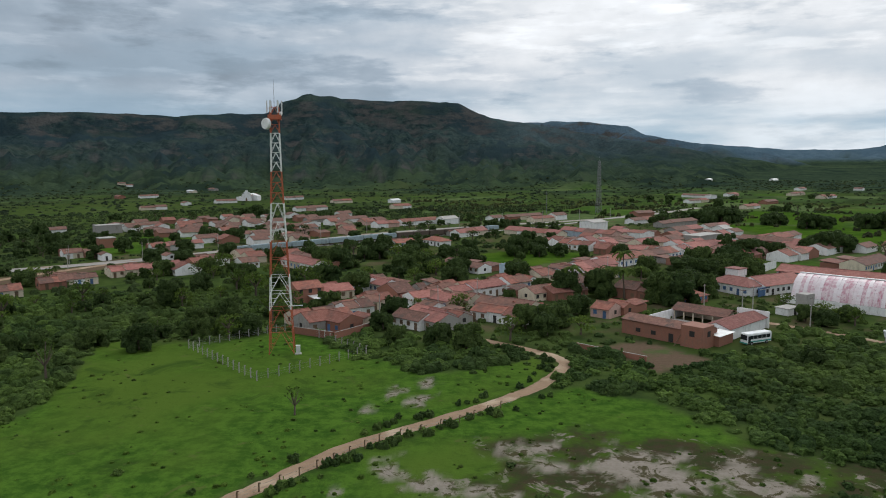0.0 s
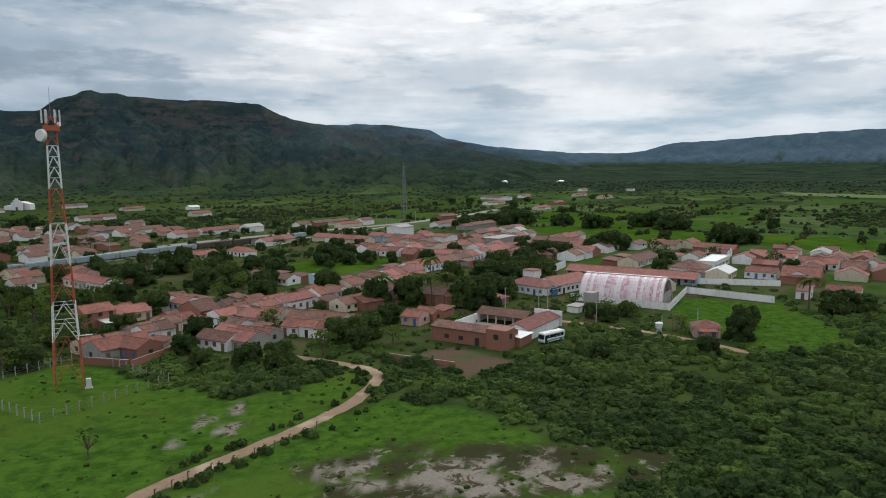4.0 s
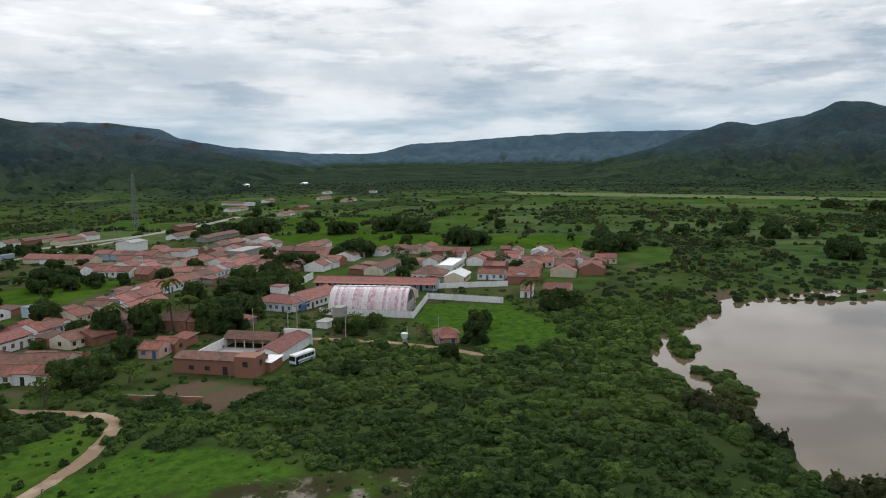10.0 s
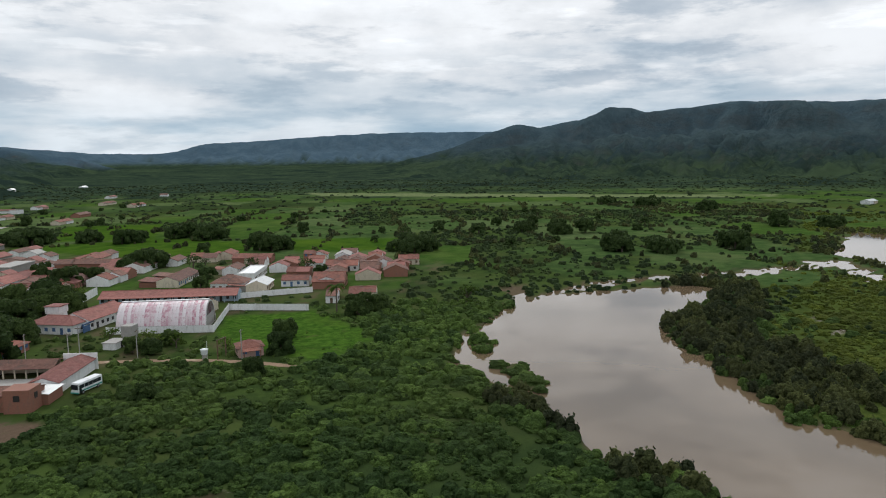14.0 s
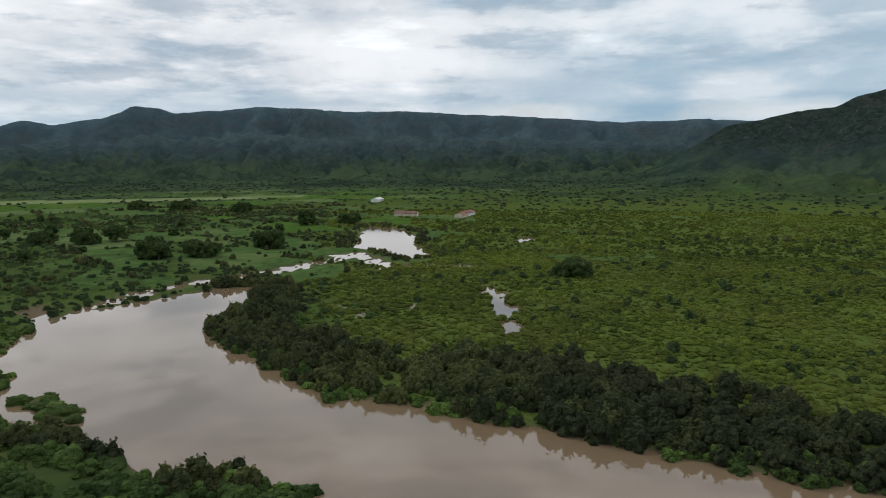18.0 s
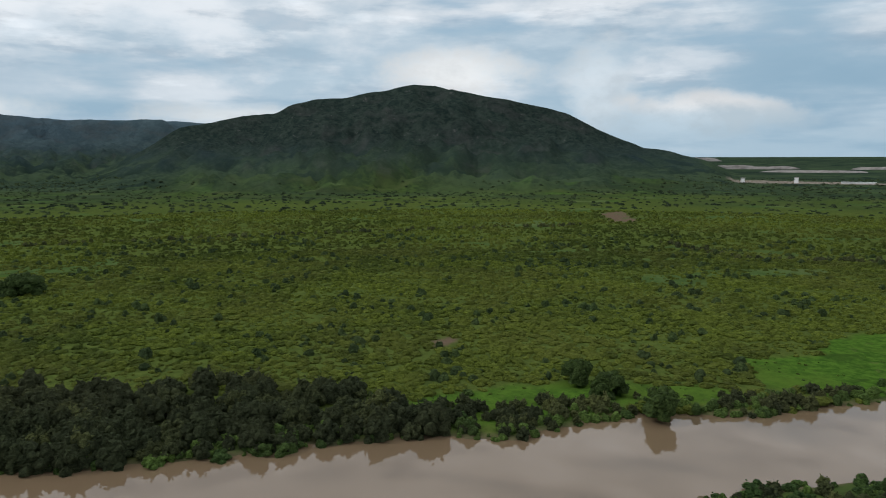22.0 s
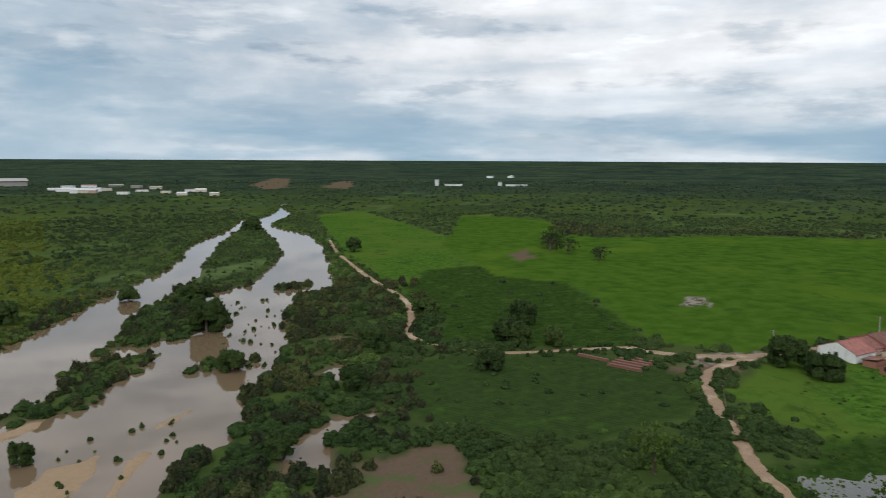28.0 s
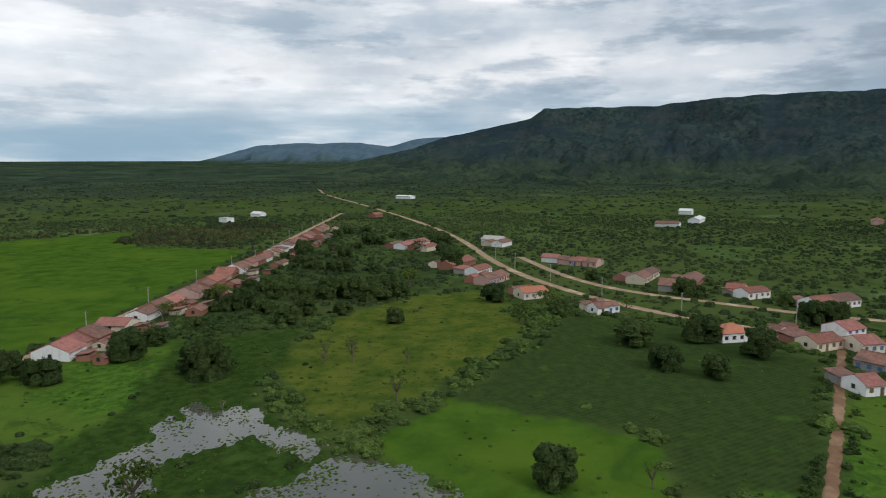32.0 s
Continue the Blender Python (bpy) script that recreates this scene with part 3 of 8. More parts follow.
BARS = [[(12, -122), (13, -135), (8, -144), (-1, -148), (-2, -142), (3, -131), (9, -122)], [(0, -126), (-4, -136), (-8, -150), (-11, -144), (-7, -135), (-3, -125)], [(22, -167), (9, -174), (11, -165), (20, -159)], [(-10, -157), (-14, -162), (-21, -167), (-20, -163), (-14, -157), (-10, -153)], [(31, -108), (28, -121), (23, -124), (23, -112)], [(22, -159), (18, -167), (11, -172), (14, -164)]]


def wet(x, y):
    """Signed distance to open water, positive in it, with an uneven shore."""
    n = wob(x, y, 9, 1.0) * 1.6 + wob(x, y, 3.1, 2.0) * 0.7
    d = inside(x, y, RIVER) + n
    for isl in ISLANDS:
        d = np.minimum(d, -inside(x, y, isl) + n)
    d = np.maximum(d, np.minimum(inside(x, y, LAKE), 7) + n * 1.5 + 3.0 * wob(x, y, 16, 2.0) - 1.0)
    d = np.maximum(d, inside(x, y, BACKWATER) + n * 1.8 - 1.5)
    for p in POOLS:
        d = np.maximum(d, inside(x, y, p) + n * 0.6)
    # flooded margin, broken by clumps
    d = np.maximum(d, np.minimum(8 - along(x, y, [(400, 84), (408, 74), (372, 56), (359, 50), (366, 34), (363, 11)]), 4) + 5 * wob(x, y, 7, 3.0) - 3)
    d = np.maximum(d, np.minimum(7 - along(x, y, [(222, 148), (243, 147), (273, 147), (297, 139), (315, 124), (337, 109), (379, 87), (411, 76)]), 3) + 4.5 * wob(x, y, 6, 5.0) - 2.2)
    return d


def swamp(x, y):
    n = wob(x, y, 9, 2.0) * 3.0 + wob(x, y, 4, 4.0) * 2.4 + wob(x, y, 1.9, 5.0) * 1.4
    return np.maximum(inside(x, y, POND) + n, inside(x, y, POND_NEAR) + n * 0.8) - 0.6


def bars(x, y):
    d = np.full(np.shape(x), -1e9)
    for b in BARS:
        d = np.maximum(d, inside(x, y, b) + wob(x, y, 4, 6.0))
    return d


# hills: crest lines as (yaw, height angle), the distance of foot and crest, how steep the upper wall is
RIDGES = [
    (1300, 2500, 0.62, [(80, -3), (72, 1.5), (64, 3.6), (55, 4.0), (45, 3.7), (34, 3.5), (28.5, 3.7), (22.6, 3.47), (19, 3.72), (16.1, 3.8), (15.1, 4.48), (13.1, 5.12), (11, 5.0), (8.3, 4.85), (3.9, 4.73), (0.9, 4.55), (0, 4.05), (-1.5, 3.45), (-5, 2.9), (-9, 2.2), (-13, 1.5), (-18, 0.6), (-21, -0.6)]),
    (2400, 3300, 0.6, [(4, 2.6), (-5.2, 3.1), (-8.7, 3.07), (-12.2, 2.72), (-13.6, 2.04), (-15.3, 1.7), (-18.2, 1.2), (-22, 0.6), (-26, -0.6)]),
    (3300, 4500, 0.6, [(-8, 1.0), (-18, 1.31), (-23.4, 0.82), (-27.4, 0.76), (-29.2, 0.9), (-30.9, 1.39), (-33.2, 1.58), (-37.7, 1.8), (-39.9, 2.0), (-46.2, 2.25), (-53, 2.2), (-60, 2.2), (-66, 2.0)]),
    (1700, 3000, 0.55, [(-44, -0.6), (-50, 0.8), (-53.6, 2.1), (-55.8, 2.76), (-57.4, 2.45), (-60.7, 2.99), (-61.9, 3.3), (-62.8, 3.9), (-64.8, 3.75), (-65.6, 3.4), (-69.5, 3.74), (-71.8, 4.03), (-76.2, 3.75), (-85.6, 3.6), (-93.7, 3.2), (-100.2, 2.7), (-107.6, 2.75), (-112, 2.5), (-118, 1.5), (-124, -0.6)]),
    (1050, 2000, 0.8, [(-100.5, -1.6), (-102.7, -0.8), (-104.5, 0.15), (-106.5, 1.35), (-108.1, 2.36), (-110.3, 2.66), (-113.2, 3.31), (-115.1, 3.47), (-116.2, 4.02), (-118.1, 4.55), (-120.2, 4.65), (-122.4, 5.08), (-124, 5.31), (-125.9, 5.8), (-127.6, 5.62), (-131.4, 4.84), (-135.4, 4.13), (-138.1, 3.46), (-140.4, 2.2), (-143.9, 0.77), (-146.1, 0.46), (-148.6, -0.3), (-151, -1.6)]),
    (3300, 4300, 0.8, [(114, -0.6), (112.7, -0.05), (110.6, 0.49), (108.5, 1.14), (105.5, 1.37), (103.3, 1.34), (101.3, 1.47), (97.9, 1.12), (95.7, 1.75), (93, 1.9), (88, 1.5)]),
    (1600, 2900, 0.65, [(103, -0.6), (100, 0.1), (96, 1.0), (93.6, 1.86), (90.7, 2.42), (86.7, 3.28), (85.5, 4.06), (77.1, 4.12), (75.5, 4.33), (70.4, 4.67), (65, 4.66), (60, 4.75), (50, 4.3), (40, 3.4), (32, 1.5), (24, -3)]),
]


def hills(x, y):
    r = np.hypot(x, y)
    az = np.degrees(np.arctan2(-x, y))
    n1 = wob(x, y, 260, 0.5)
    n2 = wob(x, y, 90, 1.5)
    h = 50 * smooth(1500, 4800, r)
    for k, (foot, crest, steep, line) in enumerate(RIDGES):
        a = np.array([p[0] for p in line][::-1], float)
        e = np.array([p[1] for p in line][::-1], float)
        el = np.interp(az, a, e, left=-3, right=-3)
        top = 52 + crest * np.tan(np.radians(el)) + wob(x, y, 60, k) * 3
        t = (r + n1 * 110 + n2 * 30 - foot) / (crest - foot)
        t = np.where(r > crest - 40, 1.0, np.clip(t, 0, 0.985))
        if k != 4:
            t = t + 0.03 * np.sin(2 * np.pi * (t * 3.0 + 0.08 * n1)) * smooth(0.25, 0.5, t) * smooth(0.86, 0.8, t)
        s = steep * t ** 1.6 / (0.86 ** 1.6) * (t < 0.86) + (t >= 0.86) * (steep + (1 - steep) * smooth(0.86, 0.97, t))
        gully = (wob(x + 40 * n1, y, 70, 3 + k) * 0.13 + wob(x, y, 27, k) * 0.05) * np.sin(np.pi * np.clip(t, 0, 1)) * (t < 0.97)
        gully = gully + wob(az * 18 + 2 * n2, r / 60, 10, k) * (0.03 if k == 4 else 0.055) * np.sin(np.pi * np.clip(t, 0, 1)) * (t < 0.97)
        back = 1 - 0.35 * smooth(crest + 100, crest + 1200, r)
        h = np.maximum(h, np.maximum(top, 0) * np.clip(s + gully, 0, 1) * back)
    return h


def ground_z(x, y):
    x, y = np.asarray(x, float), np.asarray(y, float)
    r = np.hypot(x, y)
    h = np.where(r > 900, hills(x, y), 0.0)
    h = h * smooth(900, 1100, r)
    near = r < 1100
    d = np.full(r.shape, -50.0)
    d[near] = wet(x[near], y[near])
    h = h - 1.6 * smooth(-2.5, 2.5, d)
    b = np.full(r.shape, -50.0)
    b[near] = bars(x[near], y[near])
    h = np.where(b > -1.5, np.maximum(h, -1.2 + 0.85 * smooth(-1.5, 2.0, b)), h)
    sw = np.full(r.shape, -50.0)
    sw[near] = swamp(x[near], y[near])
    return h - 0.36 * smooth(-1.5, 1.5, sw)


ROADS = {
    "dirt_track": (3.2, [(-60, 60), (-40, 82), (-32, 90), (-27, 97), (-21, 107), (-13, 114), (-3, 122), (5, 130), (12, 137), (18, 147), (22, 156), (20, 162), (12, 170), (2, 178)]),
    "school_lane": (2.6, [(66, 214), (76, 205), (85, 197), (94, 188), (105, 174), (112, 161), (116, 149)]),
    "farm_track": (2.6, [(-146, -163), (-130, -168), (-108, -173), (-95, -186), (-90, -204), (-104, -230), (-115, -262), (-117, -302), (-132, -405), (-150, -480)]),
    "field_road": (4.0, [(-146, -163), (-151, -151), (-171, -139), (-203, -136), (-284, -138), (-334, -136), (-433, -142), (-602, -152), (-760, -160)]),
    "lower_track": (3.0, [(-171, -139), (-150, -136), (-138, -126), (-122, -103), (-109, -86), (-101, -67), (-80, -40)]),
    "village_road": (4.6, [(-1376, -335), (-1150, -270), (-900, -160), (-640, -60), (-508, -19), (-385, 4), (-311, 33), (-259, 69), (-238, 100), (-228, 126), (-215, 170), (-200, 250), (-160, 330)]),
    "upper_road": (4.5, [(-420, 18), (-349, 37), (-312, 58), (-284, 97), (-261, 129), (-250, 180), (-230, 270)]),
    "field_lane": (2.4, [(-100, 46), (-120, 58), (-155, 76), (-190, 93), (-228, 112)]),
    "main_street": (9.0, [(-240, 275), (-205, 296), (-168, 322), (-121, 378), (-71, 455), (11, 516), (74, 555), (114, 582), (170, 640), (230, 720)]),
}


def road_d(x, y):
    d = np.full(np.shape(x), 1e9)
    for w, line in ROADS.values():
        d = np.minimum(d, along(x, y, line) - w / 2)
    return d


# fields: outline, kind (grass, crop, yellow, soil, sand)
FIELDS = [
    ("grass", [(-130, 40), (-80, 120), (-95, 175), (-69, 172), (-49, 187), (-26, 162), (-10, 148), (2, 152), (14, 160), (20, 152), (10, 138), (-10, 118), (-30, 95), (-60, 62)]),
    ("grass", [(-32, 88), (-15, 110), (10, 132), (22, 140), (40, 122), (52, 100), (40, 80), (-20, 70)]),
    ("grass", [(118, 192), (139, 220), (166, 205), (160, 180), (150, 153), (122, 150)]),
    ("crop", [(170, 530), (265, 497), (290, 410), (242, 364), (190, 420)]), ("crop", [(263, 668), (330, 616), (252, 489), (205, 545)]),
    ("pale", [(803, 1005), (975, 505), (1069, 280), (1000, 262), (885, 500), (745, 890)]),
    ("crop", [(300, 430), (380, 330), (330, 290), (270, 340)]), ("meadow", [(342, 150), (394, 170), (495, 145), (449, 102), (379, 112)]), ("sand", [(265, 56), (264, 52), (255, 51), (257, 54)]), ("sand", [(249, 47), (249, 42), (241, 42), (243, 45)]), ("sand", [(262, 27), (268, 23), (258, 21), (254, 25)]), ("sand", [(211, 19), (213, 15), (209, 15), (207, 18)]),
    ("crop", [(-344, -646), (-391, -565), (-330, -412), (-443, -377), (-555, -285), (-452, -237), (-445, -156), (-284, -142), (-206, -141), (-172, -144), (-158, -165), (-197, -262), (-178, -294), (-210, -420)]),
    ("marsh", [(-112, -230), (-119, -276), (-154, -327), (-215, -330), (-197, -262), (-158, -165), (-130, -172), (-100, -192)]), ("grass", [(-119, -270), (-154, -322), (-210, -322), (-230, -400), (-268, -746), (-204, -695), (-136, -416)]),
    ("maize", [(-92, -178), (-130, -164), (-140, -140), (-128, -112), (-90, -110), (-62, -132), (-70, -170)]),
    ("marsh", [(-122, -88), (-165, -86), (-214, -102), (-240, -64), (-160, -58), (-128, -26), (-92, 14), (-78, -28), (-98, -62), (-106, -80)]), ("grass", [(-168, -132), (-206, -130), (-216, -100), (-160, -84), (-130, -86), (-138, -120)]),
    ("yellow", [(-166, -50), (-195, -64), (-255, -56), (-301, -27), (-310, 1), (-241, 12), (-199, -2), (-160, -21), (-145, -33)]),
    ("maize", [(-165, -10), (-193, 2), (-262, 30), (-244, 72), (-204, 94), (-119, 57), (-118, 32), (-143, 33), (-153, 16)]),
    ("crop", [(-137, -27), (-165, -10), (-153, 16), (-143, 33), (-118, 31), (-90, 28), (-100, 0), (-116, -5)]), ("grass", [(-179, 90), (-180, 99), (-153, 101), (-121, 80), (-120, 60)]),
    ("grass", [(60, -176), (40, -212), (28, -236), (38, -262), (62, -268), (84, -250), (90, -226), (84, -205), (96, -186), (80, -168)]), ("grass", [(98, -104), (92, -132), (76, -152), (84, -160), (112, -140), (126, -98), (128, -74), (118, -72)]),
    ("grass", [(-190, 330), (-150, 400), (-110, 470), (-130, 520), (-240, 420)]),
    ("crop", [(-10, 330), (30, 380), (60, 350), (20, 300)]),
    ("soil", [(-64, -122), (-60, -98), (-20, -72), (-8, -96), (-30, -112), (-48, -122)]),
    ("sand", [(873, -1427), (726, -1432), (500, -1530), (470, -1600), (700, -1590), (980, -1560)]), ("soil", [(-310, -1579), (-459, -1988), (-487, -1934), (-345, -1388), (-287, -1335)]), ("soil", [(-415, -1387), (-543, -1697), (-610, -1740), (-447, -1306)]), ("soil", [(452, -558), (456, -599), (374, -516), (376, -488)]), ("soil", [(-225, -360), (-249, -378), (-231, -342), (-214, -333)]),
    ("soil", [(166, -130), (160, -128), (158, -136), (164, -140)]), ("soil", [(29, 168), (44, 178), (56, 158), (40, 148)]),
    ("dry", [(3, 109), (17, 118), (25, 113), (37, 111), (50, 107), (60, 99), (55, 91), (-7, 92), (-10, 96), (-3, 97), (6, 98)]),
    ("sand", [(4, 108), (7, 108), (12, 110), (15, 109), (13, 105), (10, 105), (12, 101), (9, 99), (6, 101), (4, 104)]),
    ("sand", [(15, 102), (22, 109), (26, 107), (30, 102), (33, 94), (27, 91), (21, 93), (19, 96)]),
    ("sand", [(27, 106), (35, 108), (35, 103), (31, 99), (28, 103)]),
    ("sand", [(34, 99), (42, 107), (44, 103), (44, 96), (49, 98), (50, 94), (37, 91), (35, 95)]),
    ("sand", [(-20, 94), (-14, 99), (-11, 103), (-9, 98), (-17, 95), (-18, 91)]),
    ("sand", [(-10, 95), (-5, 97), (2, 93), (6, 91), (-8, 91)]),
    ("sand", [(-12, 147), (-6, 144), (-5, 140), (-11, 139)]),
    ("sand", [(-21, 124), (-15, 137), (-14, 134), (-19, 123)]),
    ("sand", [(-14, 127), (-9, 136), (-8, 133), (-11, 126)]),
    ("sand", [(-206, -202), (-222, -216), (-230, -208), (-216, -198)]), ("soil", [(-150, -128), (-162, -134), (-156, -146), (-140, -140)]), ("sand", [(-150, -140), (-170, -136), (-176, -142), (-156, -150)]),
    ("soil", [(-222, 190), (-180, 250), (-150, 330), (-165, 335), (-200, 260), (-235, 195)]),
]


TOWN = [(-60, 180), (0, 180), (30, 165), (60, 160), (85, 195), (120, 145), (150, 175), (290, 240), (240, 400), (160, 560), (-40, 540), (-140, 460), (-200, 300), (-110, 230)]


def plots(x, y, long=88.0, deep=50.0):
    """Fields parted by hedges: a steady random number for each, and the distance to its hedge in metres."""
    u = x * 0.72 + y * 0.69 + 16 * wob(x, y, 70, 1)
    v = -x * 0.69 + y * 0.72 + 10 * wob(x, y, 55, 2)
    j = np.floor(v / deep)
    u = u + 31 * np.sin(j * 12.9)
    i = np.floor(u / long)
    h = np.sin(i * 127.1 + j * 311.7) * 43758.5453
    fu, fv = u / long - i, v / deep - j
    return h - np.floor(h), np.minimum(np.minimum(fu, 1 - fu) * long, np.minimum(fv, 1 - fv) * deep)


def pasture(x, y):
    """Patches of open pasture among the trees of the plain, 0 to 1."""
    r = np.hypot(x, y)
    a = np.degrees(np.arctan2(-x, y))
    u, v = x * 0.78 + y * 0.62, -x * 0.62 + y * 0.78
    f = wob(u * 0.55, v, 60, 4) + 0.6 * wob(u * 0.6, v, 24, 9)
    wide = smooth(20, -25, a) * smooth(-100, -75, a)
    h, edge = plots(x, y)
    open_plot = (h > 1.1 - 0.62 * wide) * smooth(1.0, 3.5, edge + 1.5 * wob(x, y, 7, 3))
    return np.maximum(open_plot, 0.8 * smooth(0.62 - 0.25 * wide, 0.85 - 0.2 * wide, f)) * smooth(280, 330, r) * smooth(1500, 1100, r)


def cover(x, y):
    """Shares of the kinds of land at plan places."""
    n = wob(x, y, 8, 7.0) * 1.5 + wob(x, y, 2.7, 8.0) * 0.8
    out = {k: np.zeros(np.shape(x)) for k in ("meadow", "grass", "crop", "maize", "marsh", "pale", "yellow", "dry", "soil", "sand")}
    for kind, poly in FIELDS:
        m = inside(x, y, poly)
        if kind == "sand":
            s = smooth(-1, 2, m + wob(x, y, 6, 9) * 3 + wob(x, y, 2.2, 3) * 2 - 0.4)
        else:
            s = smooth(-2.5, 2.5, m + n * 1.6 + wob(x, y, 21, 2.0) * 3.0) if kind in ("maize", "marsh", "yellow", "dry") else smooth(-1.5, 1.5, m + n * 1.3)
        out[kind] = np.maximum(out[kind], s)
    out["meadow"] = np.maximum(out["meadow"], pasture(x, y))
    h = plots(x, y)[0]
    out["crop"] = np.maximum(out["crop"], out["meadow"] * (np.abs(h - 0.66) < 0.08) * 0.55)
    out["pale"] = np.maximum(out["pale"], out["meadow"] * (np.abs(h - 0.93) < 0.05) * 0.3)
    bare = smooth(-12, 4, inside(x, y, TOWN)) * smooth(-0.2, 0.7, wob(x, y, 13, 3) + 0.7 * wob(x, y, 5, 6)) * 0.6
    bare = bare * (1 - np.maximum(out["grass"], out["crop"])) * smooth(175, 205, y + 0.25 * np.abs(x - 60))
    bare = bare * np.maximum(smooth(-35, -5, x), smooth(290, 320, y))
    out["soil"] = np.maximum(out["soil"], bare)
    return out


def east(x, y):
    """The olive plain across the river."""
    a = np.degrees(np.arctan2(-x, y))
    return smooth(-72, -82, a) * smooth(-182, -172, a) * (inside(x, y, RIVER) < 0) * smooth(120, 150, np.hypot(x, y) + 20 * wob(x, y, 20, 4))


# ---- ground, water, roads ----
def mesh_from(name, verts, faces, mat, smooth_shade=False, attrs=None):
    """A mesh from arrays of places and of triangles or quads."""
    me = bpy.data.meshes.new(name)
    faces = np.asarray(faces, np.int32)
    k = faces.shape[1]
    me.vertices.add(len(verts))
    me.vertices.foreach_set("co", np.asarray(verts, np.float32).ravel())
    me.loops.add(faces.size)
    me.loops.foreach_set("vertex_index", faces.ravel())
    me.polygons.add(len(faces))
    me.polygons.foreach_set("loop_start", np.arange(0, faces.size, k, dtype=np.int32))
    me.polygons.foreach_set("use_smooth", np.full(len(faces), smooth_shade))
    for key, val in (attrs or {}).items():
        a = me.attributes.new(key, "FLOAT", "POINT")
        a.data.foreach_set("value", np.asarray(val, np.float32))
    me.materials.append(mat)
    me.update(calc_edges=True)
    return me


def make_ground():
    rings = np.concatenate([[0.0, 30.0, 55.0], 70 * (1200 / 70) ** np.linspace(0, 1, 166), np.linspace(1220, 3300, 84), np.linspace(3370, 4950, 18)])
    na = 1080
    az = np.linspace(0, 2 * np.pi, na, endpoint=False)
    R, A = np.meshgrid(rings, az, indexing="ij")
    x, y = (-R * np.sin(A)).ravel(), (R * np.cos(A)).ravel()
    z = ground_z(x, y)
    r = np.hypot(x, y)
    i = np.arange(len(rings) - 1)[:, None] * na
    j = np.arange(na)[None, :]
    k = (j + 1) % na
    faces = np.stack([i + j, i + na + j, i + na + k, i + k], -1).reshape(-1, 4)[:, ::-1]
    near = r < 2300
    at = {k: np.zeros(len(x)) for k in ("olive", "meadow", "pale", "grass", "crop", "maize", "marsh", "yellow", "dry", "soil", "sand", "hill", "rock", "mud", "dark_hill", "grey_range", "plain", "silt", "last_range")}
    for key, val in cover(x[near], y[near]).items():
        at[key][near] = val
    at["olive"] = east(x, y) * smooth(1100, 700, r + 100 * wob(x, y, 90, 4))
    # haze-toned plain colour replaces the scrub green with distance
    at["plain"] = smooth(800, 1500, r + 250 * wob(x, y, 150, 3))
    rise = z - 50 * smooth(1500, 4800, r)
    # hill colour, with its haze blue, takes over as the slopes rise
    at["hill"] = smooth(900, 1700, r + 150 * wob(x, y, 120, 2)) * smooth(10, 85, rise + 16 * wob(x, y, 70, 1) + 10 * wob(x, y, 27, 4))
    angle = np.degrees(np.arctan2(-x, y))
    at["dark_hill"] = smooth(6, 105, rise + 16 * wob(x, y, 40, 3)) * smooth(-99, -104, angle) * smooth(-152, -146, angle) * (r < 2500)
    at["sand"] *= smooth(9, 4, rise)
    at["hill"] = np.maximum(at["hill"], at["dark_hill"])
    at["silt"] = np.where(r < 400, smooth(-1, 0.5, bars(x, y)), 0)
    # where the haze colour goes: by distance and height, outside the dark hill
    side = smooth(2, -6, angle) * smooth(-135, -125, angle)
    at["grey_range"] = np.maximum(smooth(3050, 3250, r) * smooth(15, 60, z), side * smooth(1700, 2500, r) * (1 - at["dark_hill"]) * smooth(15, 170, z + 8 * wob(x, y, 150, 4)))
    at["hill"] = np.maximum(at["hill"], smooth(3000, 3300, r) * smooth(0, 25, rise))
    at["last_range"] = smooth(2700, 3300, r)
    zz = z.reshape(R.shape)
    slope = np.gradient(zz, axis=0) / np.maximum(np.gradient(R, axis=0), 1)
    at["rock"] = smooth(0.38, 0.8, slope.ravel()) * (r > 1200) * (0.3 + 0.7 * smooth(-25, -15, angle) * smooth(40, 30, angle))
    d = np.full(len(x), -9.0)
    d[near] = wet(x[near], y[near])
    at["mud"] = smooth(-2.5, 0.2, d)
    return tagged(new("ground", mesh_from("ground", np.stack([x, y, z], -1), faces, M_GROUND, True, at)), "green valley floor of scrub, pasture and sandy patches rising to wooded hills painted hazy blue", "ground", kind="structure")


def sheet(name, outlines, z, mat, label, category):
    """A flat sheet of water large enough to run under its banks."""
    p = np.array(sum(outlines, []), float)
    lo, hi = p.min(0) - 12, p.max(0) + 12
    n = 24
    X, Y = np.meshgrid(np.linspace(lo[0], hi[0], n), np.linspace(lo[1], hi[1], n), indexing="ij")
    i = (np.arange(n - 1)[:, None] * n + np.arange(n - 1)[None, :]).ravel()
    faces = np.stack([i, i + n, i + n + 1, i + 1], -1)
    v = np.stack([X.ravel(), Y.ravel(), np.full(n * n, z)], -1)
    return tagged(new(name, mesh_from(name, v, faces, mat)), label, category, kind="structure")


